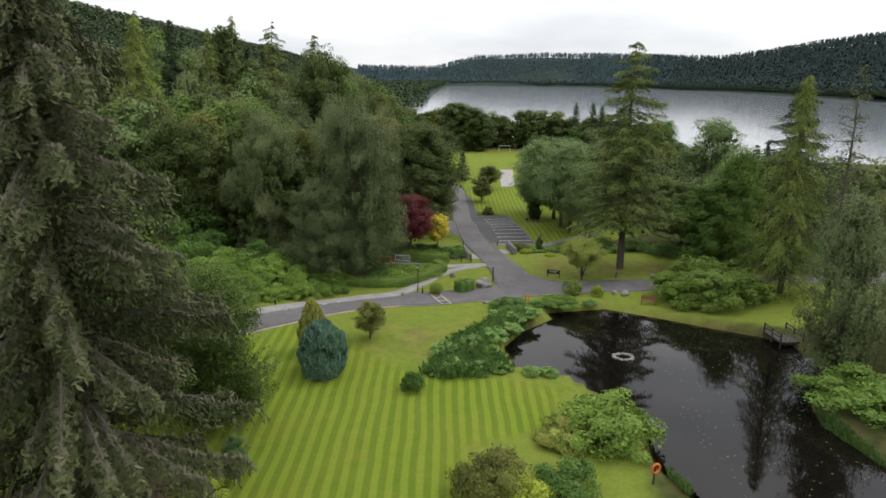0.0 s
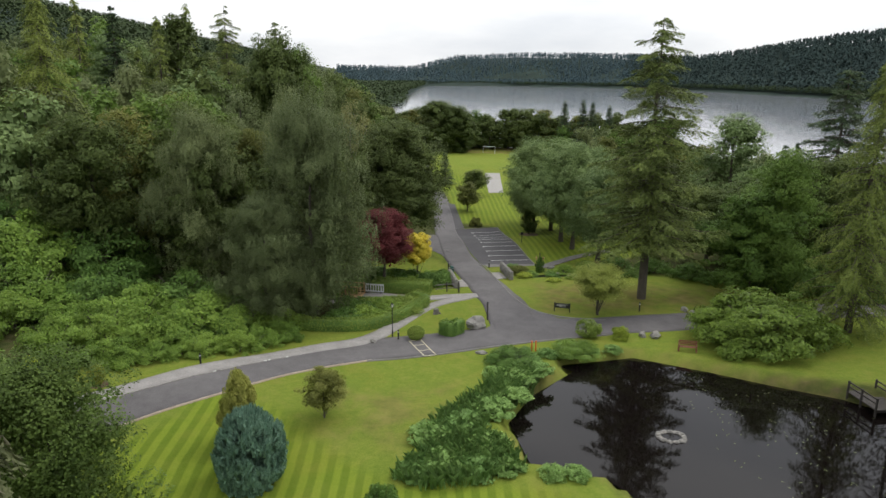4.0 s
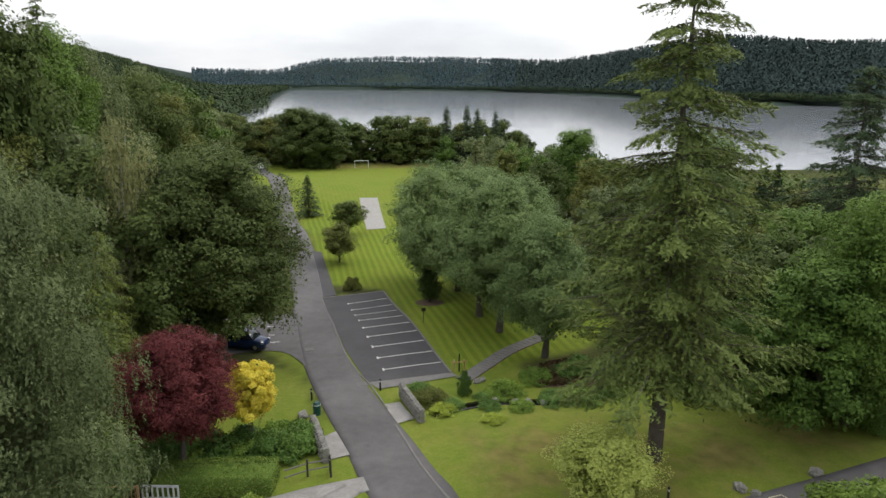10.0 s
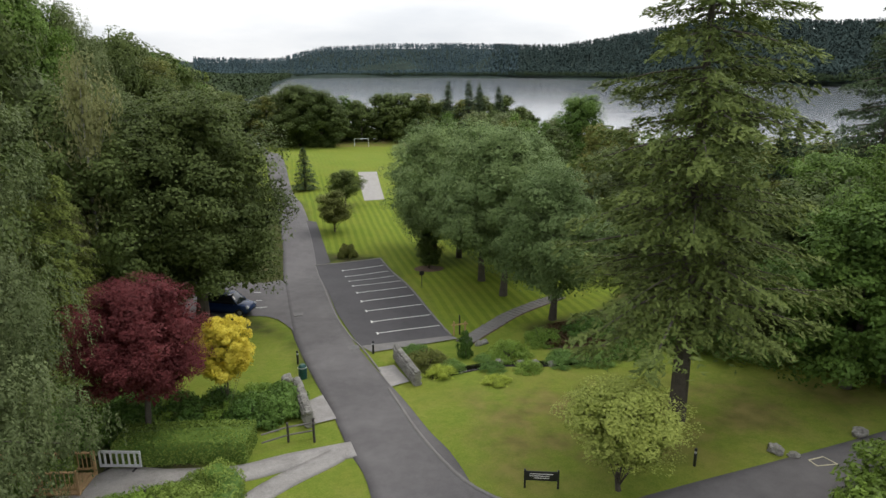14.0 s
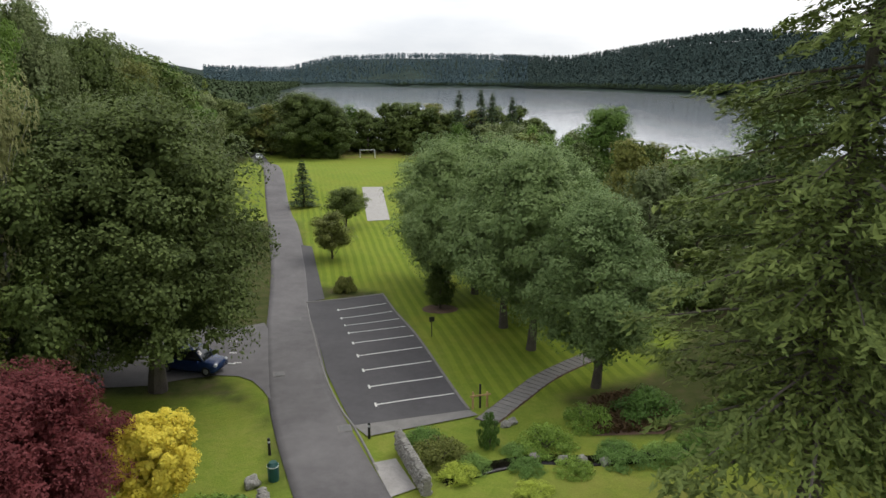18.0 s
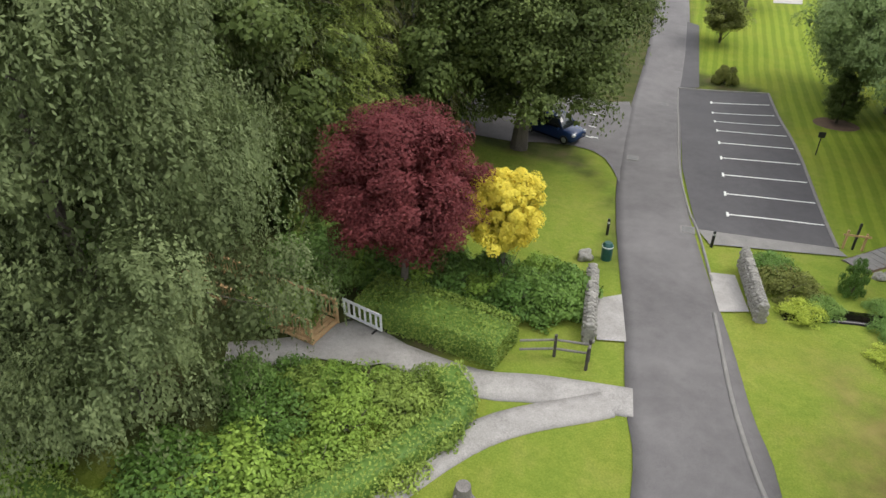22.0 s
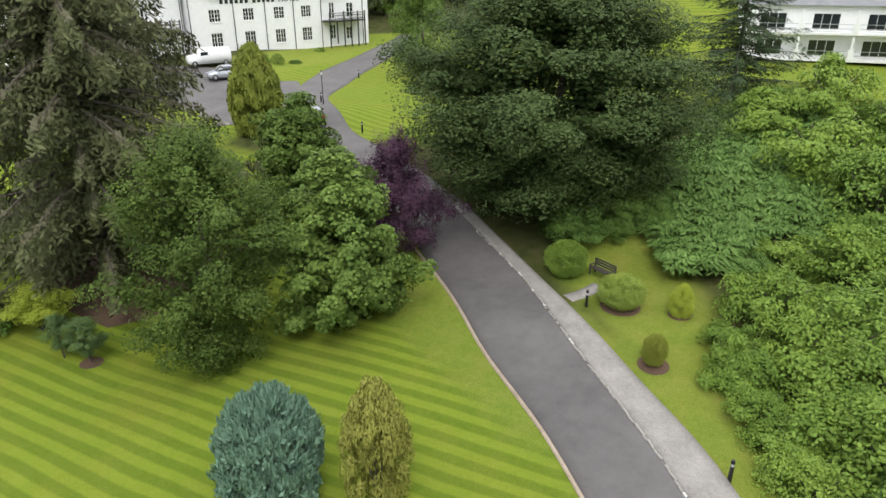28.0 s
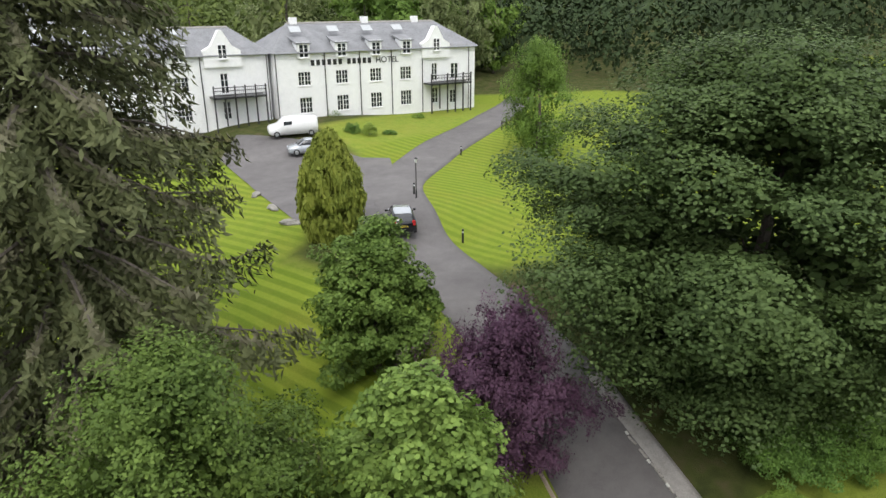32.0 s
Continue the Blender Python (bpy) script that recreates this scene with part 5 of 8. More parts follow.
for x, y, r, h, leaf, v in [(-40.69, -3.01, 2.2, 1.8, "rhodo", 0), (-39.21, -4.71, 1.5, 1.2, "fern", 1), (-42.43, -1.27, 2.0, 1.6, "rhodo_dark", 1), (-30.6, -1.2, 2.3, 2.8, "rhodo", 0), (-26.1, 1.4, 2.4, 3.0, "rhodo", 1), (-22.3, 3.2, 2.3, 2.8, "rhodo", 2), (-33.66, -2.94, 2.6, 3.2, "rhodo", 3), (-31.27, -0.01, 2.8, 3.4, "rhodo", 0),
                            (-26.49, 2.25, 2.8, 3.4, "rhodo", 1), (-22.74, 3.78, 2.8, 3.0, "rhodo_dark", 2), (-39.35, 0.55, 3.0, 3.6, "rhodo", 2), (-34.59, 3.95, 3.0, 3.8, "rhodo_dark", 0), (-59.74, -3.19, 3.6, 4.2, "rhodo", 1), (-56.96, 2.75, 4.0, 4.6, "rhodo", 2), (-51.09, 6.78, 4.0, 4.6, "rhodo_dark", 1)]:
    bush(leaf, x, y, r, h, "large glossy rhododendron beside the verge" if leaf == "rhodo" else "tall dark laurel beside the verge", "rhododendron", v, group="verge shrubs", size=0.13, clumps=90, per=70)
for x, y, r, h, leaf, v in [(-10.24, 15.19, 1.3, 0.9, "rhodo", 1), (-11.48, 14.65, 1.3, 0.9, "rhodo", 0), (-9.15, 15.35, 1.2, 0.9, "hedge", 0), (-7.97, 16.23, 1.1, 0.9, "hedge", 1), (-12.85, 14.31, 1.3, 1.0, "rhodo_dark", 1), (-7.07, 14.27, 1.2, 0.9, "hedge", 2), (-7.64, 12.44, 1.3, 1.0, "hedge", 0), (-9.65, 13.36, 1.5, 1.1, "rhodo", 1), (-7.98, 14.83, 1.4, 1.0, "hedge", 2), (-11.95, 10.22, 2.0, 1.5, "rhodo", 2), (-13.58, 8.99, 2.0, 1.6, "rhodo_dark", 0), (-12.13, 14.34, 1.3, 1.0, "hedge", 1),
                            (-12.29, 12.16, 1.6, 1.2, "rhodo_dark", 1), (-9.57, 11.10, 1.7, 1.1, "rhodo", 3), (-14.20, 13.40, 1.2, 1.6, "fern", 0), (-13.6, 8.2, 1.6, 1.1, "rhodo", 1), (-11.5, 9.4, 1.4, 1.0, "rhodo", 0)]:
    bush(leaf, x, y, r, h, "low mixed evergreen shrub in the island bed", "shrub", v, group="bed shrubs", size=0.2, clumps=60, per=50)
for x, y, r, h, leaf in [(-14.11, 22.06, 1.5, 1.3, "rhodo"), (-12.07, 21.53, 1.4, 1.2, "rhodo_dark"), (-14.81, 20.46, 1.4, 1.2, "fern"), (-11.03, 22.30, 1.4, 1.3, "rhodo"), (-16.54, 21.05, 1.6, 1.3, "fern"), (-8.30, 22.35, 1.2, 1.1, "rhodo"), (-10.43, 23.44, 1.5, 1.3, "rhodo_dark"), (-8.41, 23.94, 1.4, 1.2, "rhodo_dark"), (-6.42, 23.60, 1.2, 1.1, "rhodo_dark"), (-4.95, 23.28, 1.2, 1.1, "rhodo_dark"), (-12.92, 23.32, 1.6, 1.3, "rhodo_dark"), (-6.23, 25.19, 1.2, 1.0, "rhodo"), (-9.55, 22.10, 1.5, 1.5, "rhodo_dark"), (-6.82, 22.27, 1.2, 1.2, "rhodo_dark"), (-5.40, 22.62, 1.2, 1.2, "rhodo_dark"), (-12.39, 22.16, 2.0, 1.6, "rhodo_dark"), (-4.92, 24.14, 1.3, 1.3, "rhodo_dark"), (-15.18, 21.81, 1.8, 1.4, "fern"), (-18.45, 25.03, 2.0, 1.6, "fern"), (-21.21, 28.29, 2.0, 1.8, "fern")]:
    bush(leaf, x, y, 1.15 * r, 1.35 * h, "dark glossy undergrowth beside the burn" if leaf != "fern" else "green ferns beside the burn", "shrub", 2, group="burn side shrubs", size=0.2, clumps=60)
for x, y, r, h, leaf, sh, label in [(-32.37, -9.98, 1.35, 1.8, "hedge", "ball", "neatly clipped ball of box on the verge"), (-34.53, -13.86, 1.35, 2.1, "rhodo", "ball", "rounded bright green shrub by the path"),
                                    (-32.91, -7.06, 0.7, 1.75, "gold", "column", "small bright yellow dwarf conifer"), (-28.17, -7.14, 0.65, 1.6, "thuja", "ball", "small standard bush in a round soil bed"),
                                    (-39.2, -14.7, 2.8, 3.1, "rhodo_dark", "mound", "dark laurel beside the path"), (-41.6, -11.9, 2.2, 2.6, "rhodo_dark", "mound", "dark laurel under the oak"), (-6.58, 5.72, 0.85, 1.3, "hedge", "ball", "small rounded green bush on the grass triangle")]:
    bush(leaf, x, y, r, h, label, "shrub", 3, sh, size=0.075, clumps=230, per=120)
for x, y, r, h, leaf, sh in [(4.17, 29.22, 1.6, 1.3, "olive", "mound"), (3.50, 30.83, 1.2, 1.0, "fern", "mound"), (6.88, 30.12, 0.7, 2.0, "rhodo_dark", "column"), (9.82, 29.48, 1.5, 1.3, "rhodo", "mound"), (12.87, 31.63, 1.4, 1.4, "rhodo", "mound"),
                             (13.14, 27.39, 1.3, 0.9, "fern", "mound"), (4.84, 27.25, 1.1, 0.8, "gold", "mound"), (8.02, 25.27, 1.0, 0.5, "gold", "mound"), (5.65, 28.07, 0.9, 0.8, "fern", "mound"), (8.18, 27.35, 0.9, 0.7, "fern", "mound"), (10.42, 26.89, 1.0, 0.8, "rhodo", "mound"), (13.06, 28.19, 0.9, 0.8, "fern", "mound"), (15.24, 27.02, 1.2, 1.0, "fern", "mound"), (17.54, 27.80, 1.3, 1.2, "rhodo_dark", "mound"), (8.09, 29.14, 0.8, 0.6, "fern", "mound")]:
    bush(leaf, x, y, r, h, "planted shrub beside the stream", "shrub", 1, sh, group="stream side shrubs", size=0.15, clumps=60)
for x, y, r, h in [(24.0, 26.5, 2.4, 2.2), (27.5, 25.0, 2.6, 2.0), (31.5, 24.0, 2.8, 2.4), (20.5, 29.5, 2.2, 2.2), (36.5, 23.5, 3.0, 2.6), (16.5, 32.0, 2.0, 1.8)]:
    bush("rhodo_dark", x, y, r, h, "dark evergreen shrub at the back of the lawn", "shrub", 2, group="back lawn shrubs", size=0.15, clumps=60)

g = np.random.default_rng(40)
for k in range(70):
    x, y = g.uniform(-62, -24), g.uniform(-6, 18)
    if y < -0.32 * x - 15 + 4 or float(inside(np.array([x]), np.array([y]), [(-30.0, -7.0), (-22.0, 3.5), (-16.0, 8.0), (-20.0, 20.0), (-60.0, 20.0), (-60.0, -6.0)])[0]) < 1.5:
        continue
    leaf = ("fern", "rhodo_dark", "rhodo")[k % 3]
    bush(leaf, x, y, g.uniform(1.6, 2.6), g.uniform(1.2, 2.4), "green undergrowth between the rhododendrons", "shrub", 1, group="slope undergrowth", size=0.13, clumps=60)
BRACKEN = [(-35.90, -8.29), (-36.88, -6.13), (-41.58, -4.68), (-46.21, 0.44), (-54.24, -0.16), (-61.73, -7.15), (-60.43, -11.85), (-44.10, -12.79), (-40.89, -11.19)]
rng = np.random.default_rng(8)
q = np.stack([rng.uniform(-66, -28, 12000), rng.uniform(-26, 6, 12000)], 1)
q = q[inside(q[:, 0], q[:, 1], BRACKEN) > 0]
k = len(q)
a = rng.random((k, 22)) * 6.283
s = 0.25 + 0.75 * rng.random((k, 22))
C = np.zeros((k, 22, 3))
C[..., 0], C[..., 1] = q[:, :1] + np.cos(a) * s * 0.65, q[:, 1:] + np.sin(a) * s * 0.65
C[..., 2] = height(q[:, 0], q[:, 1])[:, None] + 0.55 + 0.75 * rng.random((k, 1)) + 0.2 * np.sin(s * 2.4) - 0.2 * s
N = unit(np.stack([np.cos(a) * 0.4, np.sin(a) * 0.4, np.ones_like(a)], -1) + 0.25 * rng.normal(size=C.shape))
D = np.stack([np.cos(a), np.sin(a), -0.35 * np.ones_like(a)], -1)
ll = 0.28 + 0.34 * rng.random((k, 22))
tagged(new("bracken", leaves("bracken", C.reshape(-1, 3), N.reshape(-1, 3), D.reshape(-1, 3), ll.ravel(), ll.ravel() * 0.3, LEAF["fern"])), "dense green bracken covering the slope", "bracken", "", "stuff")
for x, y, r, h, v in [(-4.99, -15.39, 1.3, 0.9, 0), (-3.48, -14.50, 1.5, 1.0, 1), (-1.58, -14.80, 1.5, 0.9, 2), (-4.39, -11.44, 1.5, 1.0, 3), (-2.42, -9.95, 1.7, 1.1, 0), (-0.47, -7.89, 1.6, 1.1, 1), (1.02, -5.42, 1.5, 1.0, 2),
                      (-0.78, -12.25, 1.4, 0.9, 3), (1.66, -2.54, 1.4, 1.0, 0), (3.45, -1.08, 1.3, 1.0, 1), (0.31, -14.70, 1.1, 0.8, 2)]:
    bush("reed", x, y, r, h, "low clump of green iris leaves at the pond edge", "iris", v, group="iris clumps", size=0.34, clumps=50, per=50)
for x, y, r, h in ((2.87, -15.10, 0.9, 0.8), (4.28, -15.04, 0.9, 0.8), (1.42, -0.30, 1.1, 0.9), (2.89, 1.34, 1.1, 0.9), (4.56, 2.53, 1.0, 0.8), (6.27, 3.44, 1.0, 0.8), (8.35, 4.04, 0.9, 0.7), (10.48, 4.60, 0.9, 0.7), (0.06, -1.85, 1.1, 0.9)):
    bush("reed", x, y, r, h, "tuft of fresh green grasses at the pond edge", "reeds", 3, group="pond edge tufts", size=0.26, clumps=45, per=50)
blades("iris_blades", [(-6.4, -15.9), (-4.6, -17.0), (-1.6, -16.5), (1.4, -14.6), (0.6, -12.4), (-1.2, -11.0), (0.2, -7.6), (2.2, -4.4), (3.6, -1.6), (2.2, -0.6), (0.2, -2.4), (-2.0, -6.4), (-4.4, -9.8), (-4.6, -12.6)], 2400, 1.0, 0.09, "reed", "tall green iris blades along the pond edge", "iris", 11, 0.6)
blades("reed_fringe", [(23.93, -20.44), (25.34, -25.59), (25.58, -25.36), (24.36, -19.89), (24.71, -17.26)], 900, 0.6, 0.05, "reed", "thin grasses on the far pond bank", "reeds", 6)
blades("dead_bracken", [(12.8, 30.4), (13.8, 34.0), (16.4, 35.2), (18.0, 32.6), (16.6, 29.8)], 1500, 0.5, 0.09, "dead_fern", "brown dead bracken beside the stream", "bracken", 13, 0.9)
blades("reed_fringe", [(10.70, -28.04), (11.26, -30.39), (12.93, -28.13), (12.27, -25.31)], 500, 0.7, 0.05, "reed", "grasses at the near pond edge", "reeds", 7)

# ---- the woods: single trees where they can be told apart ----
needle("larch", 32.89, 9.38, 25.05, 4.6, "tall yellow-green larch with sweeping boughs by the drive", name="larch_tree")
tree("birch", 29.48, -10.59, 16.45, 5.0, "weeping willow with pale hanging leaves beside the jetty", name="willow_tree", variant=1)
needle("dead", 37.51, 7.80, 25.71, 3.6, "thin grey half-dead conifer", name="conifer_tree")
needle("cedar", 47.2, 41.9, 25.3, 7.0, "dark spreading cedar behind the lawn", variant=1, name="cedar_tree")
tree("oak", 31.05, 27.68, 12.35, 6.5, "dark broadleaf tree behind the lawn", variant=2)
tree("fresh", 31.07, 20.81, 16.25, 5.5, "mid-green broadleaf tree beside the larch", variant=1)
tree("olive", 39.43, 56.95, 19.99, 8.6, "pale grey-green willow above the lake shore", variant=1, leaf="aspen")
tree("oak", 39.5, 27.0, 15.5, 6.8, "tall leafy tree beyond the drive", variant=1)
tree("oak", 36.5, 33.5, 13.2, 6.2, "leafy tree beyond the drive", variant=2, leaf="fresh")
tree("oak", 28.88, 35.37, 10.50, 5.0, "dark broadleaf tree at the back of the lawn")
tree("oak", 28.19, 20.71, 12.25, 6.0, "broad green sycamore by the drive", name="sycamore_tree", variant=1, leaf="fresh")
tree("oak", 41.12, 104.18, 17.18, 7.0, "rounded yellow-green oak near the shore", variant=2, leaf="fresh")
needle("far", 47.56, 53.87, 14.93, 2.2, "slim green conifer near the lake", name="conifer_tree", variant=1)
needle("far", 45.36, 52.99, 14.47, 3.0, "blue-green conifer near the lake", name="conifer_tree")
needle("larch", -18.28, 28.90, 11.43, 4.0, "feathery green larch behind the crimson maple", name="larch_tree", variant=1)
tree("birch", -16.94, 34.02, 20.71, 4.0, "tall thin birch with bare pale stems", name="birch_tree", variant=5, bark=BARK_PALE, clumps=130, per=63, limbs=70, trunk=0.018, leaf="pale_birch")
needle("larch", -48.59, 24.24, 27.67, 6.0, "tall light green larch on the slope", name="larch_tree")
needle("larch", -17.27, 29.29, 12.96, 3.0, "young feathery larch at the wood edge", name="larch_tree", variant=1)
needle("fir", -45.01, 72.45, 30.04, 4.4, "lone dark fir standing above the wood", variant=1)
needle("fir", -37.92, 79.06, 29.59, 4.0, "ragged dark fir on the skyline")
needle("cedar", -62.66, -10.47, 13.34, 5.0, "dark cedar beside the lodges", name="cedar_tree")
tree("birch", -70.37, -46.28, 12.02, 5.0, "tall hanging birch beside the hotel drive", name="birch_tree", variant=1, leaf="fresh")
for x, y, h, r in [(-36.0, 203.0, 15.6, 10.0), (-12.6, 194.0, 18.8, 11.5), (-6.24, 189.90, 17.20, 9.0), (-46.0, 192.0, 15.9, 9.0)]:
    tree("oak", x, y, h, r, "dense dark round tree at the edge of the field", variant=4, group="field edge trees", bare=0.0, clumps=340)

for kind, x, y, h, r in (("oak", -27.40, 40.43, 27.83, 6.5), ("fresh", -28.95, 54.80, 26.00, 7.0), ("birch", -28.75, 67.47, 23.78, 6.5), ("oak", -28.03, 80.10, 22.84, 7.0), ("olive", -26.07, 88.77, 20.66, 6.5), ("birch", -37.74, 72.89, 26.19, 7.0), ("oak", -37.03, 85.84, 26.17, 7.0)):
    tree(kind, x, y, h, r, "tall leafy tree high on the slope", group="slope wood")
for kind, x, y, h, r in (("wood_oak", -28.5, 99.18, 21.5, 7.5), ("wood_fresh", -31.5, 117.55, 21.0, 8.0), ("wood_oak", -35.5, 137.97, 19.5, 8.5), ("wood_olive", -44.0, 141.76, 21.16, 8.0), ("wood_oak", -39.5, 163.24, 19.0, 8.0), ("wood_fresh", -44.0, 176.0, 20.0, 9.0), ("wood_oak", -32.55, 116.02, 22.70, 8.0), ("wood_birch", -33.79, 105.46, 23.74, 8.0)):
    tree(kind, x, y, h, r, "broad leafy tree on the slope beside the field", variant=1, group="slope wood")
needle("larch", -18.65, 26.47, 13.71, 4.2, "feathery yellow-green larch behind the crimson maple", variant=1, name="larch_tree")
KINDS = ["oak", "fresh", "birch", "olive", "oak", "aspen", "birch"]
rng = np.random.default_rng(21)
spots = []


def scatter(n, poly, gap, hlo, hhi, label, group, kinds, wid=(0.3, 0.42)):
    """Woodland trees inside a polygon, no closer to one another than the gap."""
    xs, ys = [p[0] for p in poly], [p[1] for p in poly]
    got, tries = 0, 0
    while got < n and tries < n * 60:
        tries += 1
        x, y = rng.uniform(min(xs), max(xs)), rng.uniform(min(ys), max(ys))
        if float(inside(np.array([x]), np.array([y]), poly)[0]) < 0 or any((x - u) ** 2 + (y - v) ** 2 < gap * gap for u, v in spots):
            continue
        spots.append((x, y))
        h = rng.uniform(hlo, hhi)
        if x > 60 and y > 70:
            h = min(h, max(3.5, 22.0 - 0.12 * math.hypot(x + 2.7, y + 20.8) - ground_z(x, y)))
        kind = kinds[int(rng.integers(len(kinds)))]
        v = int(rng.integers(3))
        if kind in ("wood_larch", "far"):
            needle(kind, x, y, h * 1.15, h * 0.2, "tall conifer in the wood", v % 2, group)
        else:
            tree(kind if math.hypot(x, y) < 46 else "wood_" + kind, x, y, h, h * rng.uniform(*wid), label, variant=v, group=group)
        got += 1


scatter(34, [(-23.0, 16.0), (-17.0, 30.0), (-19.0, 60.0), (-44.0, 62.0), (-48.0, 16.0), (-38.0, 14.0)], 4.6, 15, 20, "leafy tree on the wooded slope", "slope wood", KINDS)
scatter(46, [(-20.0, 55.0), (-28.0, 120.0), (-33.0, 185.0), (-62.0, 180.0), (-66.0, 60.0)], 6.0, 14, 19, "leafy tree on the wooded slope beside the lane", "slope wood", KINDS + ["wood_larch"])
scatter(64, [(-44.0, 16.0), (-62.0, 60.0), (-66.0, 180.0), (-100.0, 180.0), (-100.0, 20.0), (-60.0, 22.0)], 6.4, 17, 24, "leafy tree high on the wooded slope", "slope wood", KINDS + ["wood_larch", "far"])
scatter(30, [(24.0, 30.0), (40.0, 22.0), (80.0, 30.0), (80.0, 100.0), (36.0, 110.0), (25.0, 66.0)], 7.0, 10, 13.5, "leafy tree beyond the lawn", "east wood", KINDS, (0.34, 0.46))
scatter(34, [(30.0, 105.0), (100.0, 100.0), (110.0, 175.0), (45.0, 200.0), (30.0, 200.0)], 9.0, 10, 13, "leafy tree near the lake shore", "shore wood", KINDS, (0.38, 0.5))
scatter(62, [(-58.0, 201.0), (60.0, 200.0), (60.0, 214.0), (-58.0, 226.0)], 4.4, 11, 16, "leafy tree on the lake shore", "shore wood", ["oak", "oak", "fresh", "olive"], (0.42, 0.55))
for x, y, h in [(31.59, 189.38, 18.95), (38.02, 190.24, 19.43), (41.50, 191.56, 18.65), (47.59, 192.19, 18.09)]:
    needle("far", x, y, h, 4.2, "dark pointed conifer on the lake shore", 0, "shore conifers")
scatter(9, [(38.0, -4.0), (60.0, -6.0), (60.0, -44.0), (40.0, -36.0)], 6.5, 12, 17, "leafy tree beside the pond", "pond wood", ["oak", "birch", "olive"])
scatter(16, [(-66.0, -86.0), (-110.0, -74.0), (-120.0, -100.0), (-60.0, -104.0)], 6.0, 14, 20, "tall tree behind the white building", "hotel wood", ["oak", "wood_larch", "fresh", "birch"])
scatter(8, [(-102.0, -16.0), (-108.0, 26.0), (-122.0, 26.0), (-120.0, -16.0)], 6.0, 12, 17, "tall tree behind the lodges", "lodge wood", ["oak", "far", "fresh"])


# ---- far woods ----
def far_crowns(name, x, y, h, r, mat, n, label, cone=False, seed=4, blade=0.24):
    g = np.random.default_rng(seed)
    k = len(x)
    u = g.random((k, n))
    a = g.random((k, n)) * 6.283
    rad = (1 - u) * 0.95 + 0.05 if cone else np.sqrt(np.clip(1 - (1.9 * u - 0.9) ** 2, 0.02, 1))
    C = np.zeros((k, n, 3))
    C[..., 0], C[..., 1] = x[:, None] + np.cos(a) * rad * r[:, None], y[:, None] + np.sin(a) * rad * r[:, None]
    C[..., 2] = height(x, y)[:, None] + h[:, None] * (0.06 + 0.92 * u)
    N = unit(np.stack([np.cos(a), np.sin(a), (1.1 if cone else 0.5) + (0 if cone else 1.6) * (u - 0.4)], -1) + (0.12 if cone else 0.3) * g.normal(size=C.shape))
    D = unit(np.stack([np.cos(a) * 0.3, np.sin(a) * 0.3, -np.ones_like(a)], -1) + (0.1 if cone else 0.9) * g.normal(size=C.shape))
    s = np.repeat((h * (0.36 if cone else blade))[:, None], n, 1) * (0.7 + 0.6 * g.random((k, n)))
    me = leaves(name, C.reshape(-1, 3), N.reshape(-1, 3), D.reshape(-1, 3), s.ravel(), s.ravel() * (0.5 if cone else 0.75), mat)
    return tagged(new(name, me), label, "forest", "", "stuff")


rng = np.random.default_rng(12)
x, y = rng.uniform(-640, -60, 12000), rng.random(12000) ** 1.5 * 2500 - 120
x = np.where(y > 600, x - 0.09 * (y - 600), x)
ok = (-x - 50 - 0.04 * np.clip(y, 0, None) > 0) & ~((x > -100) & (y < 182)) & ~((x > -112) & (y < 30) & (y > -110))
x, y = x[ok], y[ok]
away = np.hypot(x, y)
for lo, hi, n, blade in ((0, 260, 130, 0.075), (260, 620, 44, 0.13), (620, 9000, 16, 0.24)):
    ok = (away >= lo) & (away < hi)
    far_crowns("hill_wood", x[ok], y[ok], rng.uniform(9, 15, ok.sum()), rng.uniform(3.5, 6, ok.sum()), LEAF["far"], n, "mixed wood covering the hillside", False, 4, blade)
y = 215 + rng.random(2600) ** 1.3 * 2300
x = -41 - 0.035 * y - 32 * smooth((y - 260) / 400) - rng.random(2600) * (12 + 0.03 * y)
far_crowns("far_shore_wood", x, y, rng.uniform(8, 14, 2600), rng.uniform(4, 7, 2600), LEAF["far"], 22, "leafy trees along the near side of the lake", False, 9)
x, y = rng.uniform(-230, -30, 900), -112 - rng.random(900) ** 1.3 * 200
far_crowns("hill_wood", x, y, rng.uniform(11, 18, 900), rng.uniform(3.5, 6, 900), LEAF["oak"], 170, "mixed wood on the hill behind the white building", False, 5, 0.06)
# haze is part of these leaf colours, stronger on the farther hills
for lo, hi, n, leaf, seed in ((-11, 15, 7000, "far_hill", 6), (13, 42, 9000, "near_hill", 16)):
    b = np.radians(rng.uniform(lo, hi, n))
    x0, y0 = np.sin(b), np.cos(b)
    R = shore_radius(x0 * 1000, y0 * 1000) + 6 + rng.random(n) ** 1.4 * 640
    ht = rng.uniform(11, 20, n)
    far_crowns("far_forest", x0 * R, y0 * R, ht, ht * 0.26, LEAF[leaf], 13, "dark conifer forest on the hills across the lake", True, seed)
b = np.radians(rng.uniform(-11, 42, 2500))
x0, y0 = np.sin(b), np.cos(b)
R = shore_radius(x0 * 1000, y0 * 1000) + rng.uniform(-4, 22, 2500)
far_crowns("far_shore_wood", x0 * R, y0 * R, rng.uniform(7, 12, 2500), rng.uniform(4, 7, 2500), LEAF["far"], 14, "leafy trees along the far lake shore", False, 7)
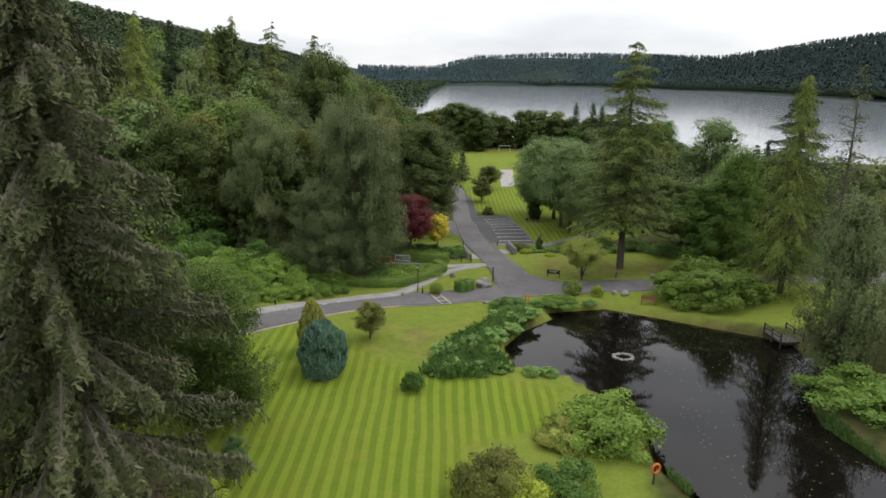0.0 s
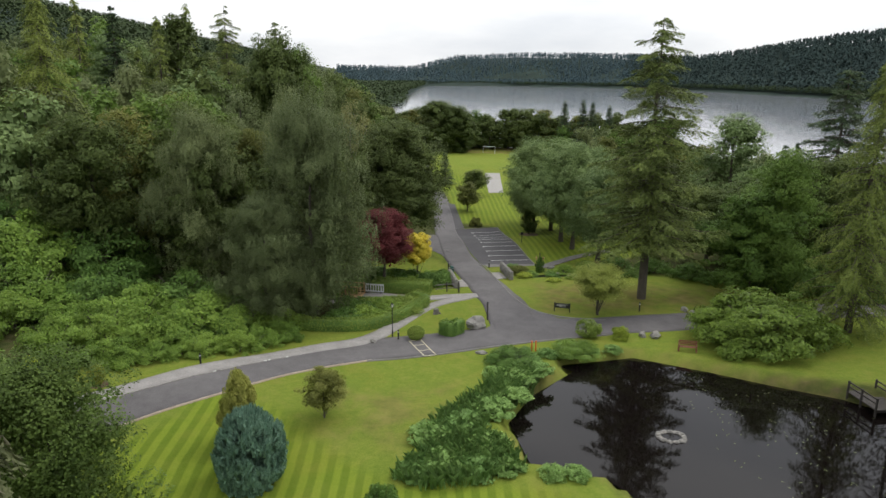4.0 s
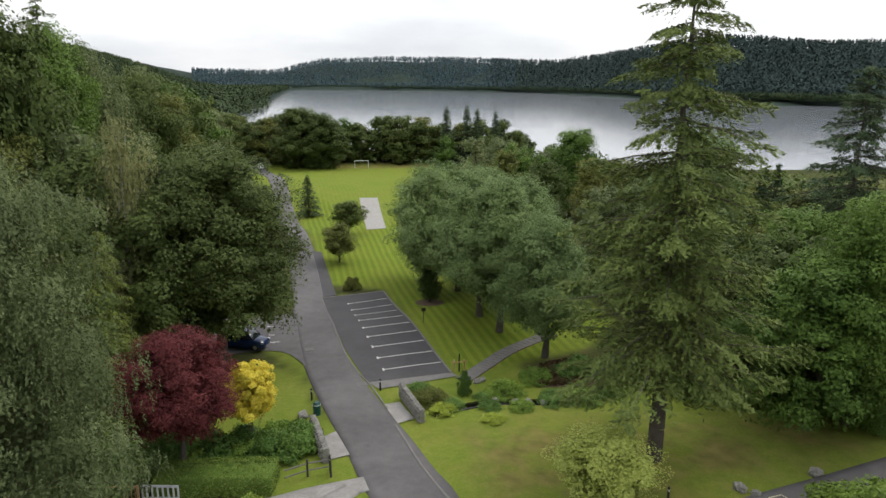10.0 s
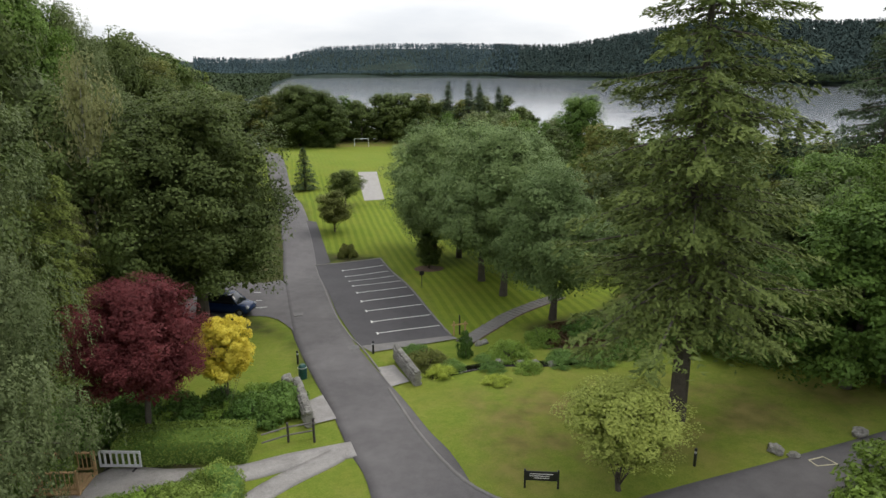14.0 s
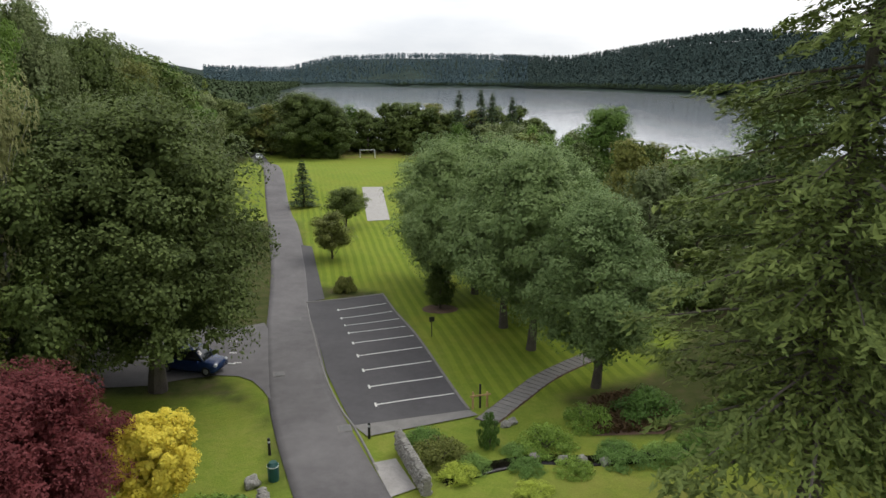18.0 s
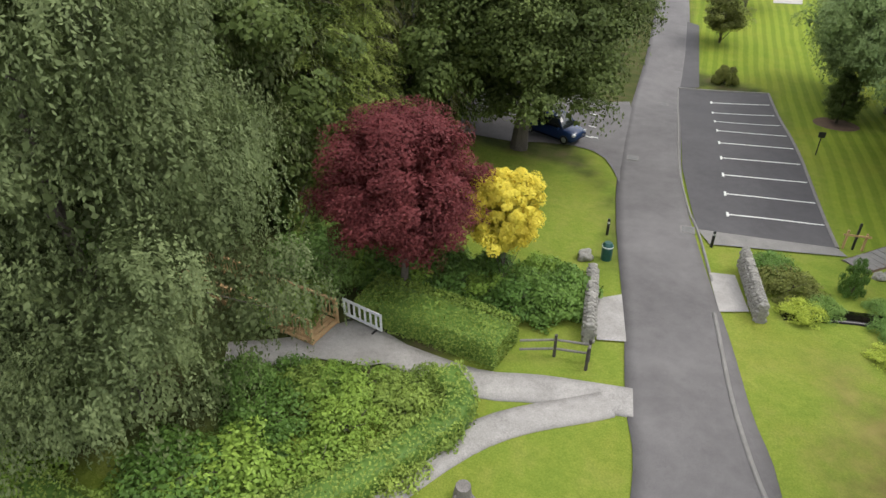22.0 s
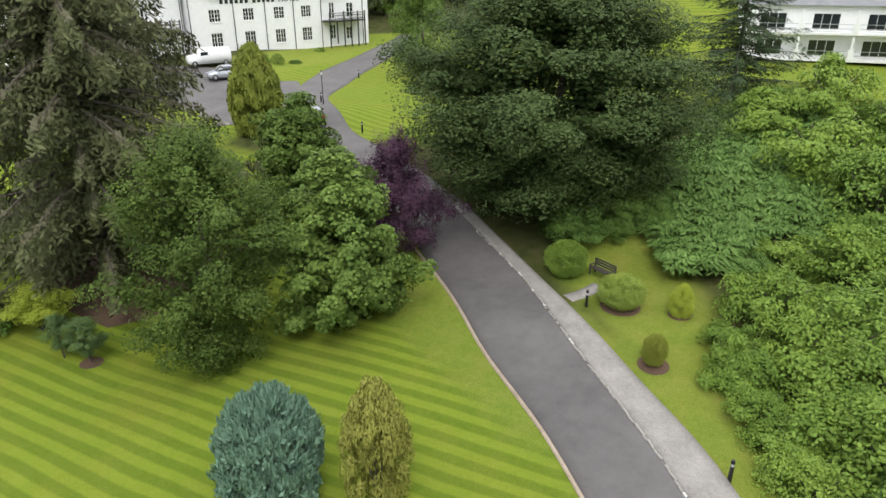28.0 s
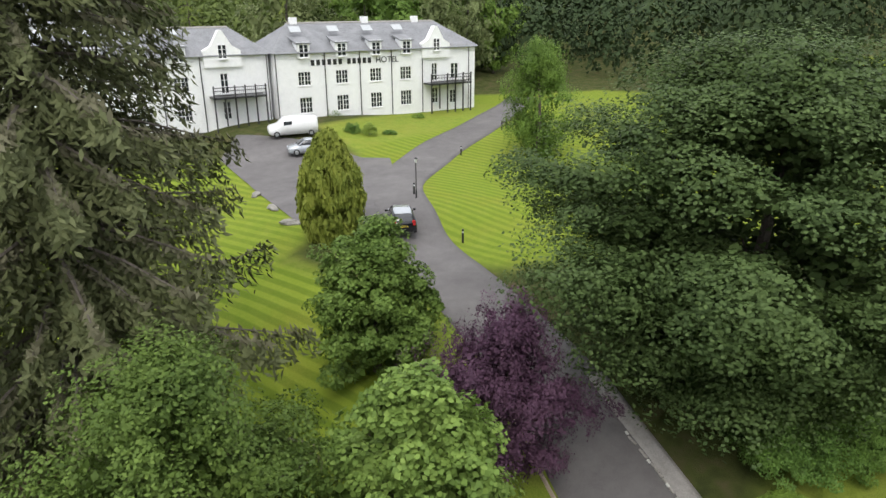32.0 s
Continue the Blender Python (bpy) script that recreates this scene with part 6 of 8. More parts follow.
for leaf, n, seed in (("oak", 260, 10), ("fresh", 120, 11), ("olive", 110, 13), ("lane_oak", 200, 14), ("birch", 90, 15)):
    x, y = rng.uniform(50, 260, n), rng.uniform(0, 204, n)
    ok = (y < 208 - 0.12 * x) & ((x > 80) | (y > 70))
    x, y = x[ok], y[ok]
    tall = np.clip(21.5 - 0.12 * np.hypot(x + 2.7, y + 20.8) - height(x, y), 2.4, 11) * rng.choice([0.5, 0.75, 1.0, 1.3], len(x))
    far_crowns("shore_wood", x, y, tall, np.clip(tall * rng.uniform(0.45, 0.75, len(x)), 2.0, 6.0), LEAF[leaf], 230, "leafy wood along the near shore of the lake", False, seed, 0.085)
x, y = rng.uniform(-90, 130, 700), rng.uniform(206, 232, 700)
ok = (y < 218 - 0.12 * x) | (x < -55)
far_crowns("shore_scrub", x[ok], y[ok], rng.uniform(3, 7, ok.sum()), rng.uniform(2, 4, ok.sum()), LEAF["oak"], 70, "scrub along the near lake shore", False, 8, 0.15)

# ---- garden furniture and fittings ----
def at_ground(x, y, turn=0.0, dz=0.0):
    return pose(x, y, ground_z(x, y) + dz, 0, 0, turn)


def bollard(x, y, h=0.95):
    ob = thing("bollard_light", at_ground(x, y), "black cylindrical bollard light on the verge", "bollard", "bollards")
    bm = bmesh.new()
    rod(bm, (0, 0, -0.1), (0, 0, h * 0.72), 0.075, 0.075, 12)
    part("post", bm, BLACK, ob)
    bm = bmesh.new()
    rod(bm, (0, 0, h * 0.72), (0, 0, h * 0.86), 0.055, 0.055, 12)
    part("lens", bm, HEADLAMP, ob, "clear lamp lens")
    bm = bmesh.new()
    rod(bm, (0, 0, h * 0.86), (0, 0, h), 0.08, 0.06, 12)
    part("cap", bm, BLACK, ob)
    return ob


for x, y in [(-8.12, 5.47), (15.19, 14.51), (-4.40, 30.60), (0.69, 31.84), (-31.47, -11.48), (-22.47, -2.85), (-46.00, -36.90), (-64.97, -51.80), (-50.00, -44.73), (-9.19, 112.73)]:
    bollard(x, y)


def lamp_post(x, y, h):
    ob = thing("lamp_post", at_ground(x, y), "slim black lamp post with a small pale lantern", "lamp post", "lamp posts")
    bm = bmesh.new()
    rod(bm, (0, 0, -0.2), (0, 0, 0.7), 0.07, 0.06, 10)
    rod(bm, (0, 0, 0.7), (0, 0, h - 0.35), 0.04, 0.035, 10)
    part("pole", bm, BLACK, ob)
    bm = bmesh.new()
    rod(bm, (0, 0, h - 0.35), (0, 0, h - 0.06), 0.07, 0.13, 8)
    part("lantern", bm, PLASTIC, ob, "pale glass lantern")
    bm = bmesh.new()
    rod(bm, (0, 0, h - 0.06), (0, 0, h + 0.06), 0.15, 0.03, 8)
    part("cap", bm, BLACK, ob)


lamp_post(-8.72, 6.20, 3.10)
lamp_post(-49.19, -43.78, 3.1)
x, y = -0.12, 11.05
ob = thing("post", at_ground(x, y), "slim black wooden marker post at the junction", "post")
bm = bmesh.new()
box(bm, 0, 0, 0.85, 0.12, 0.12, 1.8, 20, 0.01)
part("shaft", bm, DARKWOOD, ob)
bm = bmesh.new()
box(bm, 0, 0, 1.78, 0.17, 0.17, 0.08, 20, 0.01)
part("cap", bm, BLACK, ob)


def sign_board(x, y, turn, w=1.5, h=0.95):
    ob = thing("sign_board", at_ground(x, y, turn), "low black sign board on two posts", "sign")
    for s in (-1, 1):
        bm = bmesh.new()
        box(bm, s * w / 2, 0, h / 2 - 0.1, 0.09, 0.09, h + 0.2, 0, 0.008)
        part("post", bm, BLACK, ob)
    bm = bmesh.new()
    box(bm, 0, 0, h * 0.66, w - 0.06, 0.05, h * 0.5, 0, 0.006)
    board = part("board", bm, BLACK, ob)
    for k in range(3):
        bm = bmesh.new()
        box(bm, -0.1 * (k % 2), -0.03, h * (0.78 - 0.11 * k), w * (0.7 - 0.12 * k), 0.008, 0.035)
        part("lettering_bar", bm, PAINT, board)


sign_board(7.40, 13.97, -14)
x, y, h = 5.98, 47.07, 1.66
ob = thing("sign_post", at_ground(x, y, 10), "small black notice on a thin post", "sign")
bm = bmesh.new()
rod(bm, (0, 0, -0.1), (0, 0, 1.5), 0.035, 0.035, 8)
part("post", bm, BLACK, ob)
bm = bmesh.new()
box(bm, 0, -0.02, 1.42, 0.42, 0.04, 0.38, 0, 0.006)
part("board", bm, BLACK, ob)
x, y = 7.38, 35.03
ob = thing("trellis_post", at_ground(x, y, 8), "rough timber posts with a cross rail beside the path", "post")
for k, hh in enumerate((1.1, 1.55, 1.0)):
    bm = bmesh.new()
    box(bm, -0.45 + 0.45 * k, 0, hh / 2 - 0.1, 0.1, 0.1, hh + 0.2, 5 * k, 0.008)
    part("post", bm, BLACK if k == 1 else NEWWOOD, ob)
bm = bmesh.new()
box(bm, 0, -0.06, 0.85, 1.3, 0.05, 0.1, 0, 0.005)
part("rail", bm, NEWWOOD, ob)


def bench(x, y, turn, mat, label):
    ob = thing("bench", at_ground(x, y, turn), label, "bench")
    for s in (-1, 1):
        for yy, hh in ((-0.2, 0.62), (0.24, 0.92)):
            bm = bmesh.new()
            box(bm, s * 0.72, yy, hh / 2, 0.08, 0.08, hh, 0, 0.006)
            part("leg", bm, mat, ob)
        bm = bmesh.new()
        box(bm, s * 0.72, 0.0, 0.63, 0.08, 0.56, 0.05, 0, 0.006)
        part("armrest", bm, mat, ob)
    for k in range(4):
        bm = bmesh.new()
        box(bm, 0, -0.17 + 0.12 * k, 0.44, 1.5, 0.095, 0.035, 0, 0.004)
        part("seat_slat", bm, mat, ob)
    for k in range(3):
        bm = bmesh.new()
        box(bm, 0, 0.25 + 0.015 * k, 0.58 + 0.14 * k, 1.5, 0.035, 0.1, 0, 0.004)
        part("back_slat", bm, mat, ob)


bench(16.94, 4.85, -12, REDWOOD, "red-brown wooden bench facing the pond")
bench(-35.09, -11.89, 66, DARKWOOD, "dark weathered garden bench beside the box ball")


def boulder(x, y, sx, sy, sz, label, seed, mat=None, dz=0.0):
    bm = bmesh.new()
    lump(bm, 0, 0, sz * 0.35, sx, sy, sz, seed, 0.22, 3)
    me = bpy.data.meshes.new("boulder")
    bm.to_mesh(me)
    bm.free()
    me.materials.append(mat or STONE)
    ob = new("boulder", me)
    ob.matrix_world = at_ground(x, y, seed * 40, dz)
    return tagged(ob, label, "boulder", "boulders")


boulder(-1.22, 9.03, 1.0, 0.7, 0.75, "large grey mossy boulder on the grass triangle", 1)
boulder(-4.92, 27.90, 0.4, 0.33, 0.4, "pale rounded boulder on the verge", 2)
boulder(19.80, 15.03, 0.4, 0.3, 0.3, "small grey boulder at the drive's edge", 3)
boulder(20.46, 14.51, 0.3, 0.22, 0.2, "small flat boulder at the drive's edge", 4)
boulder(25.06, 15.72, 0.45, 0.35, 0.35, "dark boulder at the drive's edge", 5)
boulder(15.08, 8.06, 0.6, 0.4, 0.4, "grey boulder beside the pond lawn", 6)
boulder(13.92, 8.17, 0.4, 0.3, 0.35, "small boulder beside the pond lawn", 7)
boulder(-10.20, 4.44, 0.35, 0.25, 0.25, "pale stone where path and drive meet", 8)
boulder(-0.90, 2.65, 0.5, 0.25, 0.2, "flat pale stone at the drive's edge", 9)
boulder(-44.12, -56.81, 0.75, 0.3, 0.25, "long pale stone beside the forecourt", 10)
boulder(-42.30, -52.18, 0.75, 0.3, 0.25, "long pale stone beside the forecourt", 11)
boulder(-40.72, -48.18, 0.75, 0.3, 0.25, "long pale stone beside the forecourt", 12)
boulder(-24.41, -64.16, 0.5, 0.4, 0.35, "weathered stump of rock on the lawn", 13)
for k in range(26):
    a = k / 26
    i = 4 + a * 4
    p, qn = POND[int(i)], POND[int(i) + 1]
    f = i - int(i)
    boulder(p[0] + (qn[0] - p[0]) * f, p[1] + (qn[1] - p[1]) * f, 0.3 + 0.2 * ((k * 7) % 5) / 5, 0.25, 0.2, "flat grey stone edging the pond", 20 + k)
for x, y in [(8.85, 28.35), (10.23, 27.92), (11.11, 27.74), (12.17, 27.31), (8.31, 32.33), (8.79, 32.66)]:
    boulder(x, y, 0.3, 0.25, 0.25, "rounded stone beside the stream", int(x * 10) % 17)

# ring of stones in the pond
x, y = 11.69, -8.71
ob = thing("stone_ring", pose(x, y, POND_Z - 0.04), "small ring of pale stones at the pond's surface", "stones")
for k in range(13):
    a = k * 6.283 / 13
    bm = bmesh.new()
    lump(bm, math.cos(a) * 0.85, math.sin(a) * 0.7, 0.03, 0.2 + 0.05 * (k % 3), 0.17, 0.16, k, 0.2, 2)
    part("stone", bm, STONE, ob)
rng = np.random.default_rng(77)
q = np.stack([rng.uniform(14, 32, 420), rng.uniform(-38, 2, 420)], 1)
q = q[inside(q[:, 0], q[:, 1], POND) > 1.0]
k = len(q)
C = np.concatenate([q + rng.normal(size=q.shape) * 0.1, np.full((k, 1), POND_Z + 0.012)], 1)
tagged(new("floating_leaves", leaves("floating_leaves", C, unit(np.array([0, 0, 1.0]) + 0.05 * rng.normal(size=(k, 3))), rng.normal(size=(k, 3)), np.full(k, 0.22), np.full(k, 0.16), LEAF["birch"])), "scattered pale leaves floating on the pond", "leaves", "", "stuff")

# jetty
x, y = 27.89, -3.69
ob = thing("jetty", pose(x, y, POND_Z, 0, 0, 8), "dark timber jetty with low rails over the pond", "jetty")
for k in range(15):
    bm = bmesh.new()
    box(bm, 0, -1.5 + 0.21 * k, 0.55, 2.3, 0.19, 0.05, 0, 0.006)
    part("plank", bm, DARKWOOD, ob)
for sx in (-1.1, 1.1):
    for sy in (-1.5, 0.0, 1.4):
        bm = bmesh.new()
        box(bm, sx, sy, 0.35, 0.12, 0.12, 2.2, 0, 0.008)
        part("post", bm, DARKWOOD, ob)
    for z in (1.0, 1.35):
        bm = bmesh.new()
        box(bm, sx, -0.05, z, 0.05, 3.1, 0.1, 0, 0.005)
        part("rail", bm, DARKWOOD, ob)
bm = bmesh.new()
box(bm, 0, -1.5, 0.42, 2.4, 0.08, 0.2, 0, 0.006)
part("edge_beam", bm, DARKWOOD, ob)

# lifebuoy on its stand
x, y = 9.59, -29.28
ob = thing("lifebuoy_stand", at_ground(x, y, 25), "orange lifebuoy hanging on a short post by the pond", "lifebuoy")
bm = bmesh.new()
box(bm, 0, 0.05, 0.6, 0.1, 0.1, 1.3, 0, 0.008)
part("post", bm, DARKWOOD, ob)
bm = bmesh.new()
for k in range(16):
    a, b2 = k * 6.283 / 16, (k + 1) * 6.283 / 16
    rod(bm, (0.3 * math.cos(a), -0.06, 1.15 + 0.3 * math.sin(a)), (0.3 * math.cos(b2), -0.06, 1.15 + 0.3 * math.sin(b2)), 0.075, 0.075, 8)
part("ring", bm, ORANGE, ob)
for k in range(2):
    x, y = (3.42, 3.52) if k == 0 else (3.77, 3.58)
    ob = thing("marker_post", at_ground(x, y), "short orange marker post by the pond shrubs", "post", "orange markers")
    bm = bmesh.new()
    rod(bm, (0, 0, -0.1), (0, 0, 0.8), 0.07, 0.05, 8)
    part("shaft", bm, ORANGE, ob)
    bm = bmesh.new()
    rod(bm, (0, 0, 0.8), (0, 0, 0.95), 0.09, 0.03, 8)
    part("cap", bm, ORANGE, ob)

# peacock-shaped topiary and tree stump on the triangle
hedge([(-4.32, 7.19), (-3.49, 6.54), (-2.62, 7.64)], 0.9, 1.35, "dark clipped topiary block on the grass triangle", "rhodo_dark", 260, 0.09, 9)
x, y = -5.12, 12.46
ob = thing("tree_stump", at_ground(x, y), "grey weathered tree stump beside the path", "stump")
bm = bmesh.new()
rod(bm, (0, 0, -0.1), (0.03, 0, 0.5), 0.32, 0.24, 11)
part("stump", bm, GREYWOOD, ob)
for k in range(3):
    bm = bmesh.new()
    a = k * 2.1
    rod(bm, (0.15 * math.cos(a), 0.15 * math.sin(a), 0.2), (0.5 * math.cos(a), 0.5 * math.sin(a), -0.05), 0.12, 0.05, 7)
    part("root", bm, GREYWOOD, ob)

# litter bin
x, y = -3.96, 28.27
ob = thing("litter_bin", at_ground(x, y, 30), "dark green round litter bin on the verge", "bin")
bm = bmesh.new()
rod(bm, (0, 0, 0), (0, 0, 0.78), 0.26, 0.27, 16)
part("body", bm, GREENBIN, ob)
bm = bmesh.new()
rod(bm, (0, 0, 0.74), (0, 0, 0.79), 0.285, 0.285, 16)
part("band", bm, PLASTIC, ob, "pale band")
bm = bmesh.new()
rod(bm, (0, 0, 0.79), (0, 0, 0.95), 0.28, 0.17, 16)
part("hood", bm, GREENBIN, ob)

# pedestrian barrier
(bx, by), (cx, cy) = (-12.90, 18.57), (-11.03, 18.22)
turn = math.degrees(math.atan2(cy - by, cx - bx))
ob = thing("barrier", at_ground((bx + cx) / 2, (by + cy) / 2, turn), "white plastic pedestrian barrier closing the footbridge", "barrier")
bm = bmesh.new()
for z in (0.22, 0.95):
    box(bm, 0, 0, z, 2.0, 0.06, 0.14, 0, 0.012)
for sx in (-0.97, 0.97):
    box(bm, sx, 0, 0.58, 0.1, 0.06, 0.86, 0, 0.012)
part("frame", bm, PLASTIC, ob)
for k in range(6):
    bm = bmesh.new()
    box(bm, -0.72 + 0.288 * k, 0, 0.58, 0.1, 0.045, 0.62, 0, 0.008)
    part("slat", bm, PLASTIC, ob)
bm = bmesh.new()
box(bm, 0, 0.035, 0.95, 1.6, 0.01, 0.1)
part("reflective_strip", bm, ORANGE, ob)
for sx in (-0.7, 0.7):
    bm = bmesh.new()
    box(bm, sx, 0, 0.06, 0.1, 0.6, 0.08, 0, 0.012)
    part("foot", bm, RUBBER, ob)

# timber footbridge
(bx, by), (cx, cy) = (-12.93, 18.07), (-18.26, 18.70)
ln = math.hypot(cx - bx, cy - by) + 2.5
turn = math.degrees(math.atan2(cy - by, cx - bx))
ob = thing("footbridge", at_ground(bx, by, turn, 0.12), "new timber footbridge with pale wooden rails", "bridge")
for k in range(int(ln / 0.24)):
    bm = bmesh.new()
    box(bm, 0.12 + 0.24 * k, 0.8, 0.0, 0.2, 1.7, 0.06, 0, 0.004)
    part("deck_board", bm, NEWWOOD, ob)
for yy in (0.0, 1.6):
    bm = bmesh.new()
    box(bm, ln / 2, yy, 1.1, ln, 0.14, 0.06, 0, 0.006)
    part("handrail", bm, NEWWOOD, ob)
    bm = bmesh.new()
    box(bm, ln / 2, yy, 0.25, ln, 0.06, 0.1, 0, 0.005)
    part("lower_rail", bm, NEWWOOD, ob)
    for k in range(int(ln / 1.6) + 1):
        bm = bmesh.new()
        box(bm, 0.06 + 1.6 * k, yy, 0.5, 0.12, 0.12, 1.35, 0, 0.008)
        part("post", bm, NEWWOOD, ob)
    for k in range(int(ln / 0.2)):
        bm = bmesh.new()
        box(bm, 0.2 + 0.2 * k, yy, 0.66, 0.035, 0.035, 0.85)
        part("baluster", bm, NEWWOOD, ob)

# post and rail fence by the burn
pts = [(-5.54, 19.36), (-4.29, 19.99), (-3.00, 20.24), (-2.96, 19.71)]
ob = thing("fence", pose(pts[0][0], pts[0][1], ground_z(*pts[0])), "dark weathered post and rail fence beside the burn", "fence")
for (ax, ay), (ex, ey) in zip(pts, pts[1:]):
    o = Vector((pts[0][0], pts[0][1], ground_z(*pts[0])))
    a, e = Vector((ax, ay, ground_z(ax, ay))) - o, Vector((ex, ey, ground_z(ex, ey))) - o
    for z in (0.4, 0.85):
        bm = bmesh.new()
        rod(bm, a + Vector((0, 0, z)), e + Vector((0, 0, z)), 0.05, 0.05, 6)
        part("rail", bm, GREYWOOD, ob)
    bm = bmesh.new()
    rod(bm, e + Vector((0, 0, -0.1)), e + Vector((0, 0, 1.1)), 0.07, 0.06, 7)
    part("post", bm, DARKWOOD, ob)


def rubble_wall(a, e, h, w, label, seed):
    """A parapet of rough stones, each of its own."""
    ln = math.hypot(e[0] - a[0], e[1] - a[1])
    turn = math.degrees(math.atan2(e[1] - a[1], e[0] - a[0]))
    ob = thing("stone_wall", at_ground(a[0], a[1], turn), label, "wall")
    g = random.Random(seed)
    bm = bmesh.new()
    box(bm, ln / 2, 0, h * 0.42 - 0.2, ln - 0.15, w * 0.75, h * 0.84 + 0.4)
    part("mortar_core", bm, STONE, ob)
    shapes = []
    for k in range(6):
        bm = bmesh.new()
        lump(bm, 0, 0, 0, 1, 1, 1, seed + k * 5, 0.22, 1)
        me = bpy.data.meshes.new("stone")
        bm.to_mesh(me)
        bm.free()
        me.materials.append(STONE)
        shapes.append(me)
    rows = max(2, int(h / 0.2))
    for r in range(rows + 1):
        x = 0.1 + 0.12 * (r % 2)
        while x < ln:
            s = g.uniform(0.14, 0.24)
            for side in ((-1, 1) if r < rows else (0,)):
                st = part("stone", shapes[g.randrange(6)], None, ob)
                st.location = (x + s * 0.5, side * w * 0.38, 0.1 + r * 0.2 if r < rows else h - 0.02)
                st.scale = (s * 0.75, 0.14 if side else w * 0.55, 0.12 if side else 0.17)
                st.rotation_euler = (g.uniform(-0.2, 0.2), g.uniform(-0.2, 0.2), g.uniform(-0.15, 0.15))
            x += s * 1.25
    return ob


rubble_wall((-3.23, 21.22), (-4.08, 25.50), 0.9, 0.45, "rough rubble stone parapet beside the lane", 4)
rubble_wall((3.16, 25.87), (2.22, 30.27), 0.9, 0.45, "rough rubble stone parapet above the stream", 9)

# road markings and covers
for pts, w in (([(-7.12, 5.01), (-6.16, 5.41), (-4.65, 2.01), (-5.56, 1.63), (-7.12, 5.01)], 0.1), ([(-6.58, 4.04), (-5.78, 4.33)], 0.1), ([(-6.04, 2.83), (-5.23, 3.22)], 0.1),
               ([(20.86, 14.00), (21.74, 14.15), (21.99, 13.47), (20.94, 13.49), (20.86, 14.00)], 0.08)):
    for a, e in zip(pts, pts[1:]):
        tagged(new("road_marking", ribbon("road_marking", [a, e], -w / 2, w / 2, 0.098, YPAINT, 1, 0.004)), "worn cream paint line on the drive", "road marking", "", "structure")
# worn pale edging stones between the tarmac and the gravel
edging = tagged(new("kerb"), "broken row of worn pale edging stones beside the drive", "kerb", "", "structure")
g = random.Random(31)
kinds = []
for k in range(5):
    bm = bmesh.new()
    box(bm, 0, 0, 0, 0.22 + 0.03 * k, 0.1, 0.09, 0.0, 0.02)
    me = bpy.data.meshes.new("kerb_stone")
    bm.to_mesh(me)
    bm.free()
    me.materials.append(PAINT if k < 1 else CONCRETE)
    kinds.append(me)
row = curve_points([(-37.0, -21.2), (-35.0, -18.2), (-32.8, -15.6), (-30.0, -12.9), (-27.3, -10.3), (-24.6, -7.5), (-21.9, -4.9), (-18.3, -1.9), (-15.9, 0.1)], 0.26)
for a, e in zip(row, row[1:]):
    if g.random() < 0.15:
        continue
    st = part("kerb_stone", kinds[g.randrange(5)], None, edging)
    st.location = (a[0] + g.uniform(-0.03, 0.03), a[1] + g.uniform(-0.03, 0.03), ground_z(a[0], a[1]) + 0.1)
    st.rotation_euler = (0, 0, math.atan2(e[1] - a[1], e[0] - a[0]) + g.uniform(-0.12, 0.12))
for a, e in (((-8.22, 43.58), (-7.70, 43.56)), ((-8.80, 45.34), (-8.27, 45.29)), ((-8.61, 43.53), (-8.08, 43.40)), ((-9.20, 47.62), (-8.60, 47.58))):
    tagged(new("road_marking", ribbon("road_marking", [a, e], -0.07, 0.07, 0.11, PAINT, 1, 0.004)), "white bay mark under the oak", "road marking", "", "structure")
for x, y in ((-4.97, 41.41), (-4.71, 53.77), (-0.62, 33.02)):
    ob = thing("manhole_cover", at_ground(x, y, 8, 0.085), "square grey iron access cover set in tarmac", "manhole cover", "manhole covers")
    bm = bmesh.new()
    box(bm, 0, 0, 0.006, 0.75, 0.75, 0.03, 0, 0.004)
    part("frame", bm, KERB, ob)
    bm = bmesh.new()
    box(bm, 0, 0, 0.02, 0.6, 0.6, 0.02, 0, 0.003)
    part("plate", bm, IRON, ob)
for x, y, r in ((-28.12, -7.1, 0.72), (-32.3, -9.95, 1.05), (-32.9, -7.06, 0.6), (7.70, 54.93, 1.6), (-6.56, 5.49, 0.9), (-16.15, -30.9, 0.55)):
    tagged(new("soil_bed", patch("soil_bed", [(x + r * math.cos(k * 0.35), y + r * math.sin(k * 0.35)) for k in range(18)], 0.02, SOIL)), "round bed of bare brown soil", "soil bed", "", "structure")
for x, y, h, r in ((-16.2, -31.05, 2.6, 1.2), (-15.75, -32.45, 2.5, 0.95)):
    tree("small", x, y, h, r, "small cloud-pruned pine on the lawn", "pine_tree", 2, "pruned pines", leaf="pine", size=0.16, per=140, clump_r=0.16)
tree("small", -16.6, -35.7, 2.9, 1.9, "light golden small tree beside the spruce", "small_tree", 1, leaf="gold")
bush("gold", -13.02, -39.22, 1.6, 2.8, "golden conifer in a lawn bed", shape="column", name="golden_bush")
bush("rhodo_dark", -14.28, -38.18, 1.8, 2.0, "dark shrub in a lawn bed", variant=2)
bush("rhodo_dark", -14.75, -43.16, 1.6, 2.4, "dark conifer in a lawn bed", shape="column")


